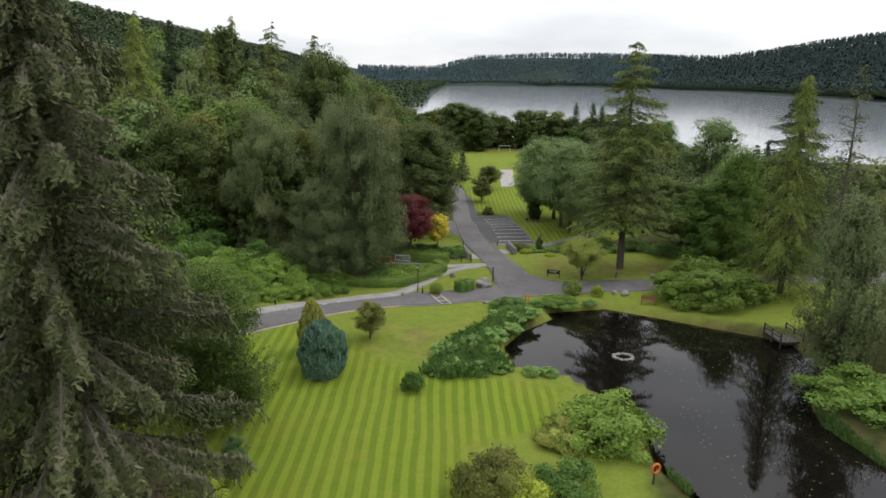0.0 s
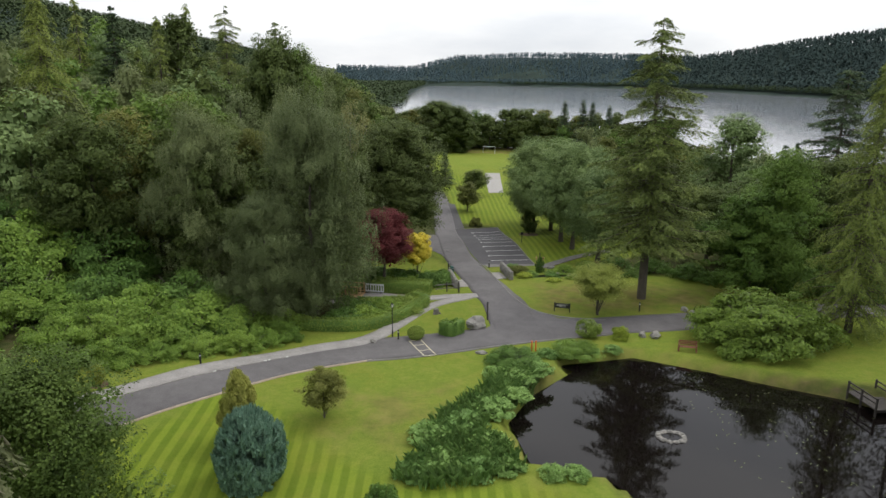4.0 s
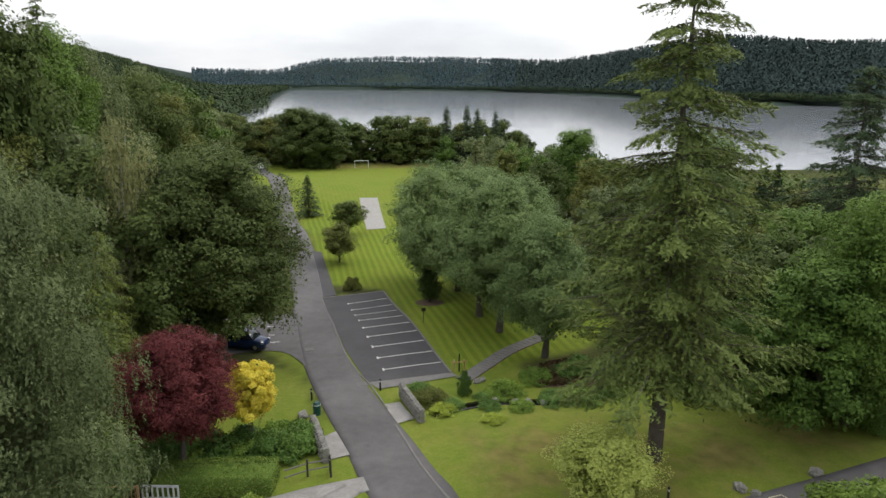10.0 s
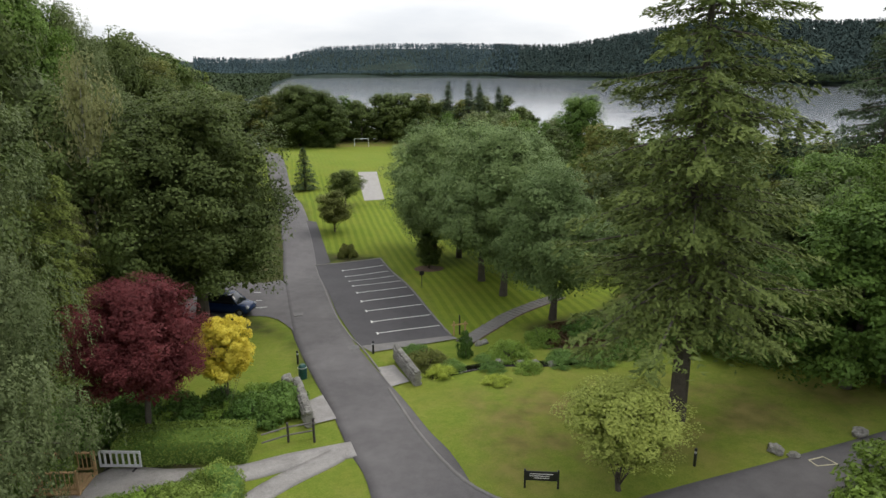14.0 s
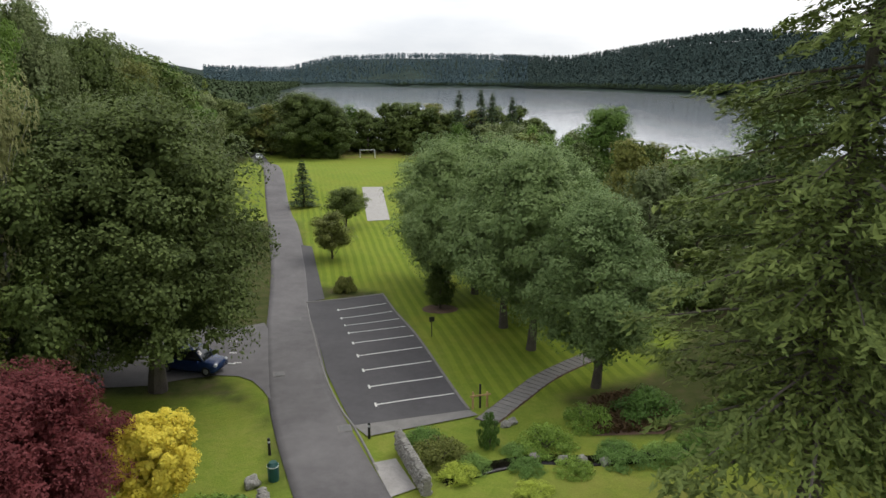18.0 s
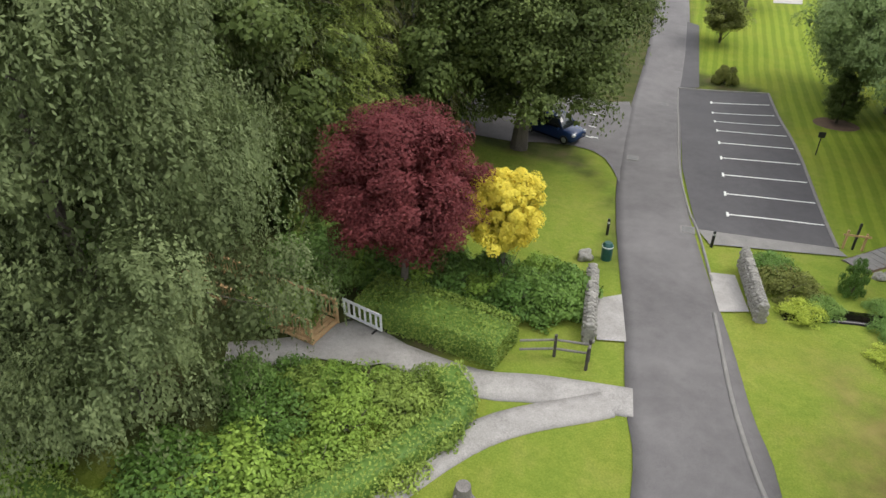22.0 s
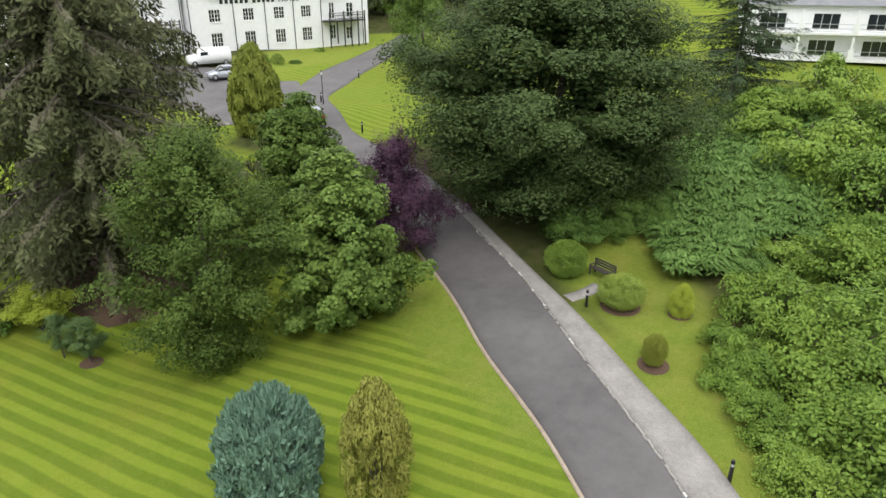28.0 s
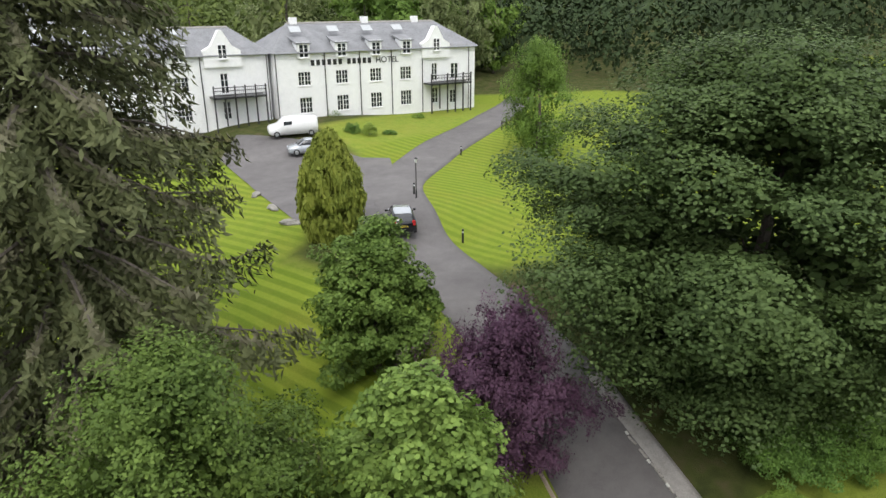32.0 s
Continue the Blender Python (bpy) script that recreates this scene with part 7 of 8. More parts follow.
# ---- vehicles ----
def shell(sections):
    """A body of cross-sections from front to back: (y, half width low, half width high, z low, z high)."""
    bm = bmesh.new()
    rings = []
    for y, wl, wh, zl, zh in sections:
        ring = [(-wl, zl), (-wl * 1.02, zl + (zh - zl) * 0.45), (-wh, zh - 0.06), (-wh + 0.09, zh), (wh - 0.09, zh), (wh, zh - 0.06), (wl * 1.02, zl + (zh - zl) * 0.45), (wl, zl)]
        rings.append([bm.verts.new((x, y, z)) for x, z in ring])
    for a, e in zip(rings, rings[1:]):
        for i in range(8):
            bm.faces.new((a[i], a[(i + 1) % 8], e[(i + 1) % 8], e[i]))
    bm.faces.new(rings[0])
    bm.faces.new(rings[-1][::-1])
    bmesh.ops.recalc_face_normals(bm, faces=bm.faces)
    for f in bm.faces:
        f.smooth = True
    return bm


def car(x, y, turn, paint, label, length=3.95, tall=1.46, van=False, roof=None, pitch=0.0):
    ob = thing("van" if van else "car", at_ground(x, y, turn, 0.08) @ pose(0, 0, 0, pitch), label, "van" if van else "car", "vehicles")
    h, w = length / 2, 0.86 if not van else 0.95
    if van:
        body = [(-h, w * 0.9, w * 0.86, 0.35, 0.95), (-h + 0.25, w, w * 0.93, 0.25, 1.12), (-h + 0.95, w, w * 0.9, 0.24, 1.28), (-h + 1.65, w, w * 0.84, 0.24, tall - 0.03), (0, w, w * 0.86, 0.24, tall), (h - 0.25, w, w * 0.86, 0.24, tall), (h, w * 0.97, w * 0.82, 0.3, tall - 0.1)]
    else:
        body = [(-h, w * 0.78, w * 0.72, 0.32, 0.66), (-h + 0.2, w * 0.94, w * 0.86, 0.22, 0.8), (-h + 0.95, w, w * 0.93, 0.2, 0.95), (0, w, w * 0.95, 0.2, 0.96), (h - 0.5, w, w * 0.93, 0.2, 1.0), (h - 0.1, w * 0.95, w * 0.88, 0.26, 0.98), (h, w * 0.86, w * 0.8, 0.36, 0.85)]
    part("body", shell(body), paint, ob)
    if not van:
        cab = [(-h + 0.9, w * 0.86, w * 0.8, 0.92, 0.97), (-h + 1.55, w * 0.86, w * 0.68, 0.92, tall - 0.04), (0.3, w * 0.88, w * 0.68, 0.92, tall - 0.02), (h - 0.55, w * 0.86, w * 0.64, 0.92, tall - 0.1), (h - 0.12, w * 0.82, w * 0.6, 0.92, 1.02)]
        part("windows", shell(cab), GLASS, ob, "dark glass cabin")
        top = [(-h + 1.6, w * 0.66, w * 0.66, tall - 0.1, tall - 0.02), (0.3, w * 0.68, w * 0.68, tall - 0.1, tall + 0.02), (h - 0.6, w * 0.64, w * 0.63, tall - 0.2, tall - 0.06)]
        part("roof", shell(top), roof or paint, ob)
        for s in (-1, 1):
            for ya, yb, za, zb in ((-h + 0.95, -h + 1.6, 0.95, tall - 0.06), (0.25, 0.2, 0.95, tall - 0.05), (h - 0.2, h - 0.65, 0.98, tall - 0.12)):
                bm = bmesh.new()
                rod(bm, (s * w * 0.87, ya, za), (s * w * 0.68, yb, zb), 0.04, 0.04, 6)
                part("pillar", bm, paint, ob)
    else:
        bm = bmesh.new()
        box(bm, 0, -h + 1.27, 1.45, w * 1.6, 0.06, 0.62, 0, 0.01, -42)
        part("windscreen", bm, GLASS, ob)
        for s in (-1, 1):
            bm = bmesh.new()
            box(bm, s * w * 0.93, -h + 1.9, 1.35, 0.05, 0.85, 0.42, 0, 0.01, 0, -8 * s)
            part("side_window", bm, GLASS, ob)
    for s in (-1, 1):
        for yy in (-h + 0.72, h - 0.72):
            bm = bmesh.new()
            rod(bm, (s * (w - 0.16), yy, 0.3), (s * (w + 0.02), yy, 0.3), 0.31, 0.31, 18)
            wheel = part("wheel", bm, RUBBER, ob)
            bm = bmesh.new()
            rod(bm, (s * (w + 0.0), yy, 0.3), (s * (w + 0.035), yy, 0.3), 0.21, 0.17, 12)
            part("rim", bm, STEEL, wheel)
        bm = bmesh.new()
        box(bm, s * w * 0.74, h - 0.06, 0.86 if not van else 1.0, 0.2, 0.16, 0.34, 0, 0.03)
        part("tail_lamp", bm, TAIL, ob)
        bm = bmesh.new()
        box(bm, s * w * 0.72, -h + 0.14, 0.68, 0.26, 0.24, 0.16, 0, 0.03)
        part("headlamp", bm, HEADLAMP, ob)
        bm = bmesh.new()
        box(bm, s * (w + 0.1), -h + 1.2, 0.98 if not van else 1.2, 0.2, 0.1, 0.13, 0, 0.02)
        part("wing_mirror", bm, paint, ob)
    bm = bmesh.new()
    box(bm, 0, h + 0.004, 0.66, 0.5, 0.02, 0.11)
    plate = part("number_plate", bm, PLATE, ob)
    bm = bmesh.new()
    box(bm, 0, h + 0.018, 0.66, 0.4, 0.008, 0.05)
    part("plate_bar", bm, BLACK, plate)
    return ob


# sky sheen on the black roof is put in as silver paint
car(-44.47, -40.95, -42.0, CARBLACK, "black hatchback on the drive, its roof sheen painted silver", roof=CARGREY)
car(-56.73, -67.48, 60.0, CARWHITE, "white delivery van parked on the forecourt", 4.95, 1.95, True)
car(-54.43, -62.38, 60.0, CARGREY, "silver car parked beside the van")
car(-10.67, 42.72, 70.0, CARBLUE, "dark blue estate car parked under the oak", 4.3, 1.7)
car(-24.39, 190.86, 10.0, CARWHITE, "small white car at the far end of the lane")


# ---- the white building ----
def window_unit(parent, x, z, w, h, y=0.0, cols=4, rows=3, depth=0.12):
    """A sash window: frame, sill, dark panes between white bars."""
    bm = bmesh.new()
    for s in (-1, 1):
        box(bm, x + s * (w / 2), y, z, 0.08, depth, h + 0.08)
        box(bm, x, y, z + s * h / 2, w, depth, 0.08)
    win = part("window", bm, WHITE, parent)
    bm = bmesh.new()
    box(bm, x, y + 0.01, z, w - 0.06, 0.03, h - 0.06)
    part("pane", bm, GLASS, win)
    bm = bmesh.new()
    for k in range(1, cols):
        box(bm, x - w / 2 + w * k / cols, y - 0.02, z, 0.09 if k * 2 == cols else 0.04, 0.05, h)
    for k in range(1, rows):
        box(bm, x, y - 0.02, z - h / 2 + h * k / rows, w, 0.045, 0.04)
    part("glazing_bar", bm, WHITE, win)
    bm = bmesh.new()
    box(bm, x, y - 0.1, z - h / 2 - 0.07, w + 0.2, 0.22, 0.07)
    part("sill", bm, WHITE, win)


def wall_with_holes(parent, x0, x1, z0, z1, holes, y=0.0, thick=0.35, name="wall"):
    """A wall with openings right through it, built of the strips left between them."""
    xs = sorted({x0, x1, *[hx - hw / 2 for hx, hz, hw, hh in holes], *[hx + hw / 2 for hx, hz, hw, hh in holes]})
    zs = sorted({z0, z1, *[hz - hh / 2 for hx, hz, hw, hh in holes], *[hz + hh / 2 for hx, hz, hw, hh in holes]})
    bm = bmesh.new()
    nx, nz = len(xs) - 1, len(zs) - 1
    solid = {(i, k): not any(abs((xs[i] + xs[i + 1]) / 2 - hx) < hw / 2 and abs((zs[k] + zs[k + 1]) / 2 - hz) < hh / 2 for hx, hz, hw, hh in holes) for i in range(nx) for k in range(nz)}
    grid = {(i, k, j): bm.verts.new((xs[i], y + thick * j, zs[k])) for i in range(nx + 1) for k in range(nz + 1) for j in (0, 1)}
    for (i, k), full in solid.items():
        if not full:
            continue
        for j in (0, 1):
            f = [grid[i, k, j], grid[i + 1, k, j], grid[i + 1, k + 1, j], grid[i, k + 1, j]]
            bm.faces.new(f if j == 0 else f[::-1])
        for di, dk, p, q in ((-1, 0, (i, k), (i, k + 1)), (1, 0, (i + 1, k + 1), (i + 1, k)), (0, -1, (i + 1, k), (i, k)), (0, 1, (i, k + 1), (i + 1, k + 1))):
            if not solid.get((i + di, k + dk), False):
                bm.faces.new([grid[(*p, 0)], grid[(*q, 0)], grid[(*q, 1)], grid[(*p, 1)]])
    loose = [v for v in bm.verts if not v.link_faces]
    bmesh.ops.delete(bm, geom=loose, context="VERTS")
    bmesh.ops.recalc_face_normals(bm, faces=bm.faces)
    return part(name, bm, WHITE, parent)


HX, HY, HB = -60.47, -74.6, 6.3
H_TURN = math.degrees(math.atan2(-65.7 + 74.2, -85.6 + 61.6))
HL, EAVES, RIDGE, HD = 26.7, 8.15, 11.15, 10.0


def block_shell(ob, ln, depth, eaves, low):
    mid, tall = (eaves + low) / 2, eaves - low
    for x, y, w, d in ((0.175, depth / 2 + 0.2, 0.35, depth - 0.4), (ln - 0.175, depth / 2 + 0.2, 0.35, depth - 0.4), (ln / 2, depth + 0.15, ln, 0.3)):
        bm = bmesh.new()
        box(bm, x, y, mid, w, d, tall)
        part("wall", bm, WHITE, ob)


def slate_roof(ob, ln, depth, eaves, ridge, hip):
    """A hipped roof with its courses of slate and pale ridge."""
    bm = bmesh.new()
    v = [bm.verts.new(p) for p in ((-0.3, -0.35, eaves), (ln + 0.3, -0.35, eaves), (ln + 0.3, depth + 0.3, eaves), (-0.3, depth + 0.3, eaves), (hip, depth / 2, ridge), (ln - hip, depth / 2, ridge))]
    for f in ((0, 1, 5, 4), (1, 2, 5), (2, 3, 4, 5), (3, 0, 4), (0, 3, 2, 1)):
        bm.faces.new([v[i] for i in f])
    roof = part("roof", bm, SLATE, ob, "grey slate hipped roof")
    rows = 17
    for r in range(rows):
        f0 = r / rows
        x0, x1 = -0.3 + (hip + 0.3) * f0, ln + 0.3 - (hip + 0.3) * f0
        yy, zz = -0.35 + (depth / 2 + 0.35) * (f0 + 0.5 / rows), eaves + (ridge - eaves) * (f0 + 0.5 / rows)
        sl = bmesh.new()
        box(sl, (x0 + x1) / 2, yy, zz + 0.03, x1 - x0, (depth / 2 + 0.35) / rows * 1.25, 0.035, 0, 0, math.degrees(math.atan2(ridge - eaves, depth / 2)) - 3)
        part("slate_course", sl, SLATE, roof)
    bm = bmesh.new()
    rod(bm, (hip, depth / 2, ridge + 0.03), (ln - hip, depth / 2, ridge + 0.03), 0.14, 0.14, 8)
    part("ridge", bm, CONCRETE, roof, "pale ridge tiles")
    return roof


def gable_front(ob, xc, eaves):
    """A curved gable with one small window."""
    bm = bmesh.new()
    v = [bm.verts.new((xc + x, y, z)) for y in (-0.32, 0.6) for x, z in ((-2.0, eaves - 1.2), (-2.0, eaves + 0.5), (-1.1, eaves + 1.0), (-0.4, eaves + 2.2), (-0.15, eaves + 2.6), (0.15, eaves + 2.6), (0.4, eaves + 2.2), (1.1, eaves + 1.0), (2.0, eaves + 0.5), (2.0, eaves - 1.2))]
    bm.faces.new(v[:10])
    bm.faces.new(v[10:][::-1])
    for i in range(10):
        bm.faces.new((v[i], v[i + 10], v[(i + 1) % 10 + 10], v[(i + 1) % 10]))
    bmesh.ops.recalc_face_normals(bm, faces=bm.faces)
    gable = part("gable", bm, WHITE, ob, "curved white gable")
    window_unit(gable, xc, eaves + 0.4, 0.9, 1.4, -0.36, 2, 3)


def timber_balcony(ob, x0, x1):
    """A black balcony on posts with rails and balusters."""
    bm = bmesh.new()
    box(bm, (x0 + x1) / 2, -1.0, 3.85, x1 - x0, 1.9, 0.18)
    balcony = part("balcony", bm, BLACK, ob, "black timber balcony")
    for k in range(6):
        bm = bmesh.new()
        box(bm, x0 + 0.1 + k * (x1 - x0 - 0.2) / 5, -1.85, 2.35, 0.14, 0.14, 5.6 if k in (0, 2, 3, 4, 5) else 3.0)
        part("post", bm, BLACK, balcony)
    for z in (4.2, 4.6, 4.95):
        bm = bmesh.new()
        box(bm, (x0 + x1) / 2, -1.88, z, x1 - x0, 0.06, 0.07)
        part("rail", bm, BLACK, balcony)
    for k in range(26):
        bm = bmesh.new()
        box(bm, x0 + 0.1 + k * (x1 - x0 - 0.2) / 25, -1.88, 4.45, 0.03, 0.03, 1.0)
        part("baluster", bm, BLACK, balcony)


def dormer_at(ob, roof, x, eaves):
    bm = bmesh.new()
    box(bm, x, 0.5, eaves + 0.3, 1.5, 1.4, 1.7)
    dormer = part("dormer", bm, WHITE, ob)
    window_unit(dormer, x, eaves + 0.2, 1.05, 1.4, -0.26, 2, 3)
    bm = bmesh.new()
    box(bm, x, 0.75, eaves + 1.3, 1.9, 2.4, 0.12, 0, 0.01, 14)
    part("dormer_roof", bm, SLATE, dormer)
    bm = bmesh.new()
    box(bm, x, 2.2, eaves + 2.45, 1.3, 1.0, 0.08, 0, 0.01, 37)
    part("skylight", bm, STEEL, roof)


def pipes(ob, xs, ln, eaves):
    for x in xs:
        bm = bmesh.new()
        rod(bm, (x, -0.1, 0.1), (x, -0.1, eaves), 0.055, 0.055, 8)
        part("downpipe", bm, BLACK, ob)
    bm = bmesh.new()
    rod(bm, (0, -0.38, eaves - 0.02), (ln, -0.38, eaves - 0.02), 0.07, 0.07, 8)
    part("gutter", bm, SLATE, ob)
    bm = bmesh.new()
    box(bm, ln / 2, -0.03, -0.55, ln + 0.1, 0.1, 1.3)
    part("plinth", bm, BLACK, ob, "black painted plinth")


hotel = thing("hotel", pose(HX, HY, HB, 0, 0, H_TURN), "long white rendered hotel with slate roofs and dormers", "hotel")
cols_x = [3.4, 8.0, 12.4, 16.5]
holes = [(x, 2.3, 1.5, 1.75) for x in cols_x] + [(x, 5.3, 1.5, 1.5) for x in cols_x] + [(20.7, 2.3, 0.8, 1.9), (20.6, 5.2, 0.8, 2.1), (23.6, 5.2, 1.1, 1.9), (23.4, 2.0, 1.0, 1.6)]
wall_with_holes(hotel, 0, HL, -1.2, EAVES, holes)
for x, z, w, h in holes:
    window_unit(hotel, x, z, w, h, 0.12, 4 if w > 1.3 else 2, 3)
block_shell(hotel, HL, HD, EAVES, -1.2)
roof = slate_roof(hotel, HL, HD, EAVES, RIDGE, 3.4)
pipes(hotel, (0.1, 5.9, 10.3, 14.5, 18.8, HL - 1.0), HL, EAVES)
for x in cols_x:
    dormer_at(hotel, roof, x, EAVES)
gable_front(hotel, 20.7, EAVES)
timber_balcony(hotel, 19.0, 25.0)
# over the windows: bars for the name, letters for the plain word
for x0, n, pitch in ((4.45, 6, 0.68), (8.95, 5, 0.66)):
    for k in range(n):
        bm = bmesh.new()
        box(bm, x0 + k * pitch, -0.03, 7.0 + 0.02 * (k % 2), 0.42, 0.06, 0.62)
        part("lettering_bar", bm, BLACK, hotel)
txt = bpy.data.curves.new("word", "FONT")
txt.body, txt.size, txt.extrude, txt.align_x = "HOTEL", 0.98, 0.03, "LEFT"
tob = new("word_source", txt)
word = bpy.data.meshes.new_from_object(tob.evaluated_get(bpy.context.evaluated_depsgraph_get()))
bpy.data.objects.remove(tob)
word.materials.clear()
word.materials.append(BLACK)
wob = part("lettering", word, None, hotel, "dark raised letters")
wob.matrix_local = pose(12.4, -0.04, 6.68, 90, 0, 0)
for x in (4.2, 13.4, 20.5):
    bm = bmesh.new()
    box(bm, x, HD / 2, RIDGE + 0.3, 0.9, 0.5, 0.8, 0, 0.02)
    part("chimney", bm, WHITE, hotel)
# the lower wing beside it
WL = 24.0
wing = thing("hotel_wing", pose(HX, HY, HB, 0, 0, H_TURN) @ pose(-WL - 0.4, 0.9, 0), "white wing of the hotel half hidden by the spruce", "hotel")
wing_cols = [2.5, 6.5, 10.5, 14.5]
holes = [(x, 2.3, 1.5, 1.75) for x in wing_cols] + [(x, 5.3, 1.5, 1.5) for x in wing_cols] + [(19.0, 2.3, 0.8, 1.9), (19.0, 5.2, 0.8, 2.1)]
wall_with_holes(wing, 0, WL, -1.2, EAVES, holes)
for x, z, w, h in holes:
    window_unit(wing, x, z, w, h, 0.12, 4 if w > 1.3 else 2, 3)
block_shell(wing, WL, HD - 1.0, EAVES, -1.2)
wroof = slate_roof(wing, WL, HD - 1.0, EAVES, RIDGE - 0.3, 3.0)
pipes(wing, (0.1, 4.5, 8.5, 12.5, 16.6, WL - 0.2), WL, EAVES)
for x in wing_cols:
    dormer_at(wing, wroof, x, EAVES)
gable_front(wing, 19.0, EAVES)
timber_balcony(wing, 17.2, 23.0)


def simple_block(name, m, ln, depth, eaves, rise, label, floors, bays, balconies, seed=0):
    """A white block with slate roof, rows of windows and rails in front of them."""
    ob = thing(name, m, label, "building")
    step = ln / bays
    holes = [(step * (k + 0.5), 1.5 + 2.8 * f, step * 0.5, 1.7) for k in range(bays) for f in range(floors)]
    wall_with_holes(ob, 0, ln, -1.5, eaves, holes)
    for x, z, w, h in holes:
        window_unit(ob, x, z, w, h, 0.12, 3, 1)
    block_shell(ob, ln, depth, eaves, -1.5)
    bm = bmesh.new()
    v = [bm.verts.new(p) for p in ((-0.4, -0.5, eaves), (ln + 0.4, -0.5, eaves), (ln + 0.4, depth + 0.4, eaves), (-0.4, depth + 0.4, eaves), (-0.4, depth / 2, eaves + rise), (ln + 0.4, depth / 2, eaves + rise))]
    for f in ((0, 1, 5, 4), (1, 2, 5), (2, 3, 4, 5), (3, 0, 4), (0, 3, 2, 1)):
        bm.faces.new([v[i] for i in f])
    part("roof", bm, SLATE, ob)
    if balconies:
        for f in range(floors):
            bm = bmesh.new()
            box(bm, ln / 2, -0.8, 0.35 + 2.8 * f, ln, 1.6, 0.22)
            slab = part("balcony", bm, WHITE, ob)
            for k in range(bays + 1):
                bm = bmesh.new()
                box(bm, min(max(step * k, 0.3), ln - 0.3), -1.45, 0.95 + 2.8 * f, 0.6, 0.3, 1.0)
                part("pier", bm, WHITE, slab)
                bm = bmesh.new()
                box(bm, min(max(step * k, 0.3), ln - 0.3), -1.45, 2.1 + 2.8 * f, 0.22, 0.22, 1.4)
                part("post", bm, WHITE, slab)
            bm = bmesh.new()
            for z in (1.35, 0.9):
                box(bm, ln / 2, -1.5, z + 2.8 * f, ln, 0.05, 0.06)
            part("rail", bm, STEEL, slab)
    return ob


ax, ay, bx, by = -37.59, -108.26, -46.71, -89.91
simple_block("lodge_block", pose(ax, ay, 9.0, 0, 0, math.degrees(math.atan2(by - ay, bx - ax))), math.hypot(bx - ax, by - ay), 9.0, 8.6, 2.4, "white terraced lodge with balconies below the wood", 3, 5, True)
ax, ay, bx, by = -87.65, -13.65, -95.94, 17.82
simple_block("lodge_block", pose(ax, ay, ground_z((ax + bx) / 2, (ay + by) / 2) + 0.1, 0, 0, math.degrees(math.atan2(by - ay, bx - ax))), math.hypot(bx - ax, by - ay), 10.0, 6.0, 3.0, "long white lodge with deep balconies above the lawn", 2, 6, True)
for x, y, r, h in ((-89.89, -8.05, 1.1, 1.9), (-93.32, 3.65, 1.5, 1.6), (-94.69, 7.97, 1.3, 1.7), (-93.32, 14.12, 0.4, 0.8)):
    bush("rhodo_dark", x, y, r, h, "clipped dark round bush on the lodge lawn", "shrub", 1, "ball", group="lodge bushes", clumps=60, size=0.13)
for x, y, r, h, lf in ((-63.03, -62.60, 0.9, 1.6, "hedge"), (-66.99, -73.28, 1.5, 1.3, "rhodo_dark"), (-74.62, -65.96, 0.8, 0.7, "rhodo"), (-65.17, -61.73, 0.9, 0.6, "rhodo_dark"), (-62.17, -64.30, 1.0, 1.3, "rhodo_dark")):
    bush(lf, x, y, r, h, "small shrub in the bed before the hotel", "shrub", 1, "mound", group="hotel bed shrubs", clumps=50, size=0.14)

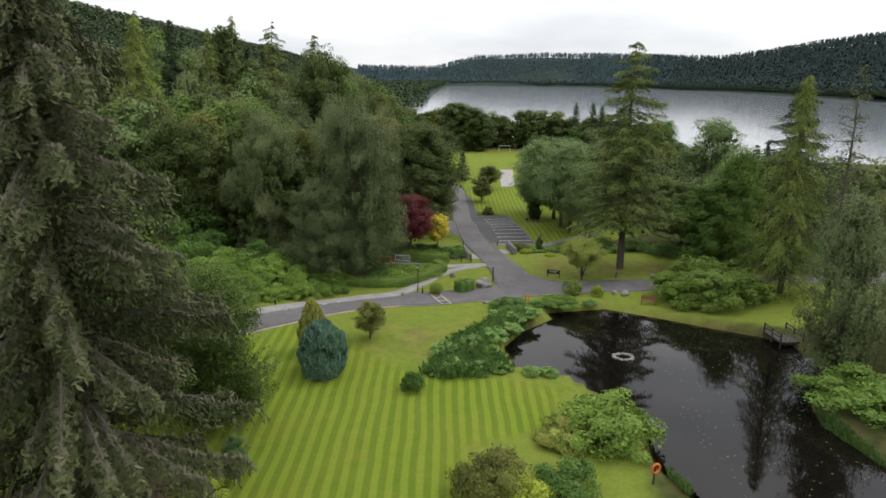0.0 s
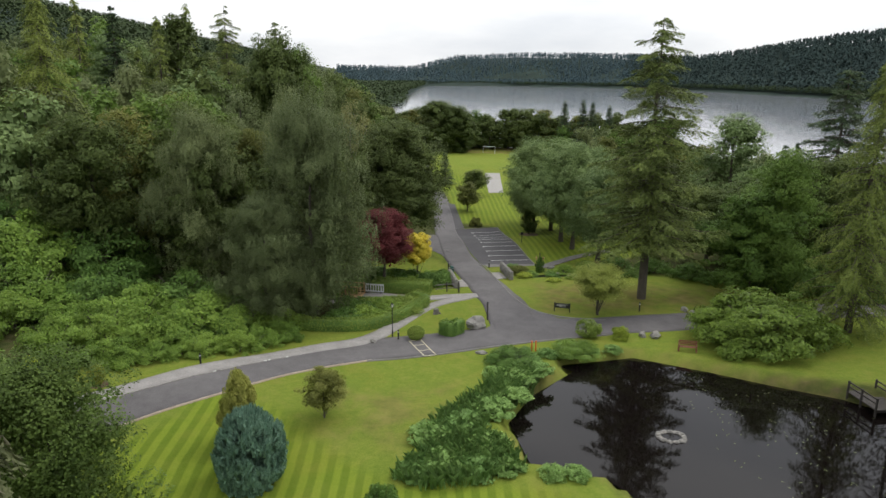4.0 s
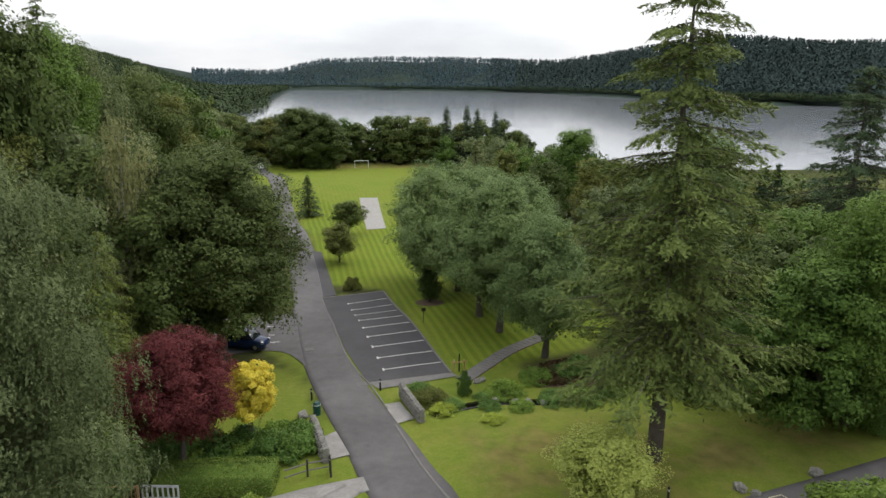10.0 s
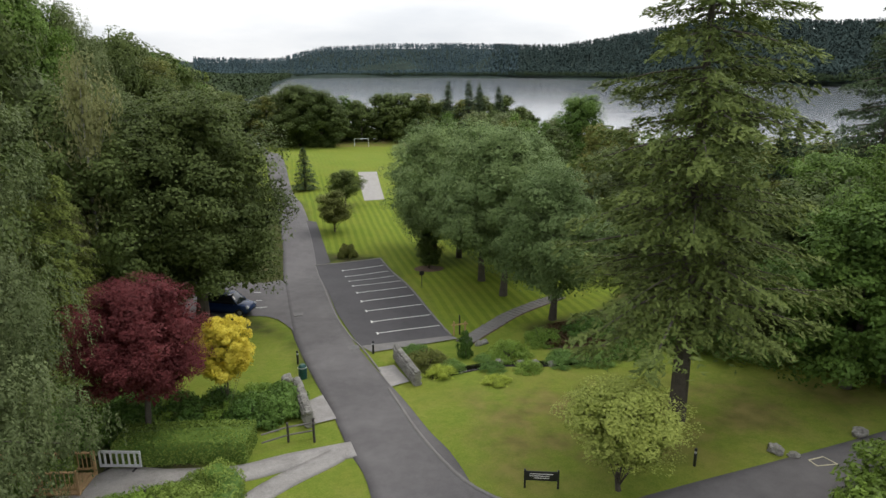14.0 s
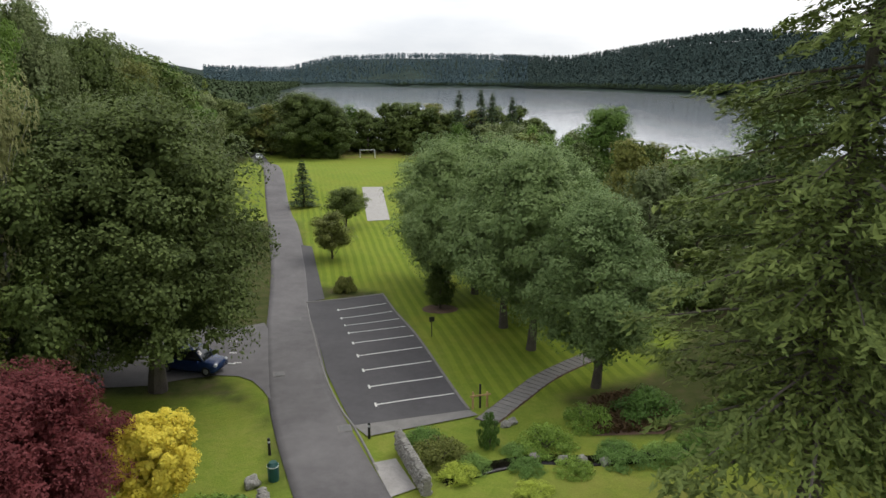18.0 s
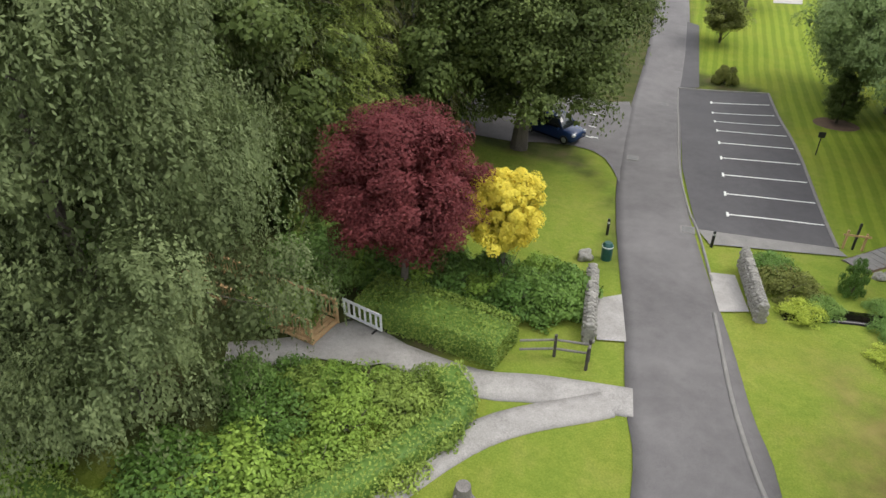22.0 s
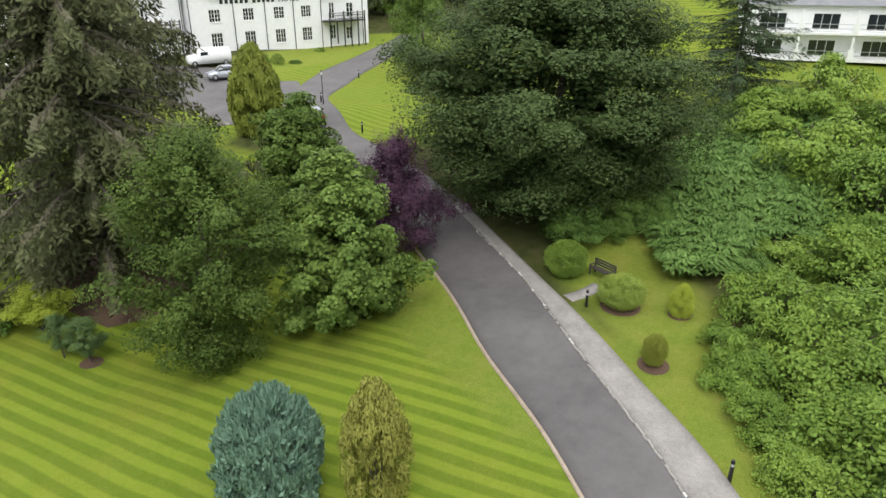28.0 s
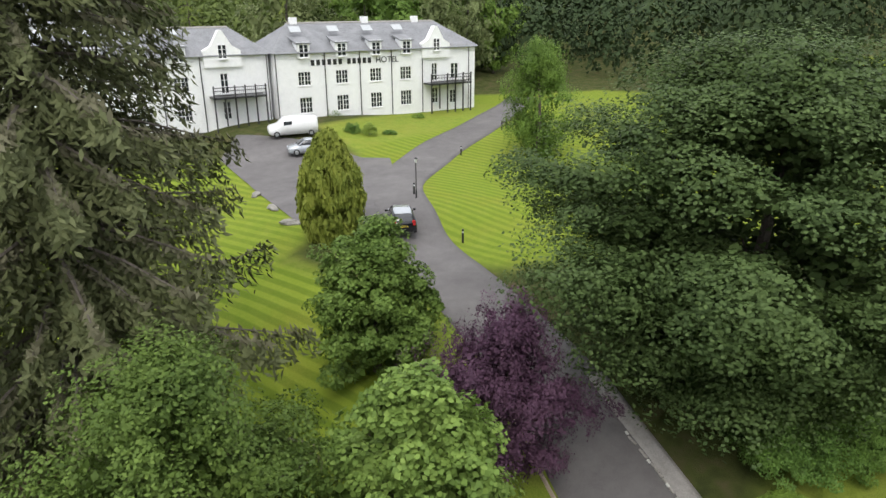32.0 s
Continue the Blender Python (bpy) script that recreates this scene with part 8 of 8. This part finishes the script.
# ---- the terrace garden below the lodges ----
for x, y, r, h, lf, sh in ((-41.68, -98.47, 1.5, 3.4, "yellow", "column"), (-36.21, -89.82, 0.9, 1.8, "rhodo", "column"), (-33.89, -88.01, 1.3, 0.7, "yellow", "mound"), (-33.70, -85.39, 1.0, 0.6, "gold", "mound"), (-35.83, -81.34, 2.2, 1.9, "rhodo_dark", "mound"),
                           (-42.11, -110.11, 1.6, 1.2, "rhodo_dark", "ball"), (-44.71, -110.84, 1.4, 1.1, "hedge", "ball"), (-48.40, -122.75, 2.2, 1.6, "fresh", "mound"), (-40.94, -106.02, 1.0, 0.9, "blue", "ball"), (-34.01, -82.65, 1.2, 0.9, "rhodo", "mound")):
    bush(lf, x, y, r, h, "planted shrub in the terraced garden", "shrub", 2, sh, group="terrace shrubs", clumps=50, size=0.14)
for a, e, h in (((-34.16, -98.27), (-36.82, -93.58), 0.5), ((-31.81, -90.35), (-33.22, -82.21), 0.45)):
    rubble_wall(a, e, h, 0.4, "low stone terrace wall between planted beds", 6)
# ---- shrubs at the edge of the near lawn ----
bush("gold", -13.32, -40.56, 1.9, 3.2, "golden yellow conifer at the lawn edge", "conifer", 3, "mound", size=0.16, clumps=70)
bush("gold", -15.58, -41.21, 1.2, 2.6, "golden yellow conifer at the lawn edge", "conifer", 2, "mound", size=0.16, clumps=60)
for x, y, r, h in ((-14.94, -39.26, 1.6, 1.9), (-13.96, -39.39, 1.5, 1.5), (-16.39, -47.63, 1.5, 3.0), (-12.19, -38.89, 1.4, 1.2)):
    bush("rhodo_dark", x, y, r, h, "dark green rhododendron in the lawn bed", "rhododendron", 1, group="lawn bed shrubs", size=0.14, clumps=60)
# ---- goal on the far field ----
ob = thing("goal_frame", at_ground(5.6, 192.0, 0), "white metal goal frame on the far field", "goal")
for a, e, nm in (((-2.1, 0, 0), (-2.1, 0, 2.3), "post"), ((2.1, 0, 0), (2.1, 0, 2.3), "post"), ((-2.1, 0, 2.3), (2.1, 0, 2.3), "crossbar")):
    bm = bmesh.new()
    rod(bm, a, e, 0.08, 0.08, 8)
    part(nm, bm, PLASTIC, ob)

# ---- short rail beside the drive to the white building ----
ax, ay, bx, by = -76.01, -54.54, -79.39, -54.47
rail_turn = math.degrees(math.atan2(by - ay, bx - ax))
rail_len = math.hypot(bx - ax, by - ay)
ob = thing("rail_fence", at_ground(ax, ay, rail_turn), "short dark post and rail fence beside the drive", "fence")
for k in range(5):
    bm = bmesh.new()
    box(bm, rail_len * k / 4, 0, 0.5, 0.12, 0.12, 1.1, 0, 0.01)
    part("post", bm, DARKWOOD, ob)
for z in (0.45, 0.85):
    bm = bmesh.new()
    box(bm, rail_len / 2, 0, z, rail_len, 0.05, 0.12, 0, 0.008)
    part("rail", bm, DARKWOOD, ob)
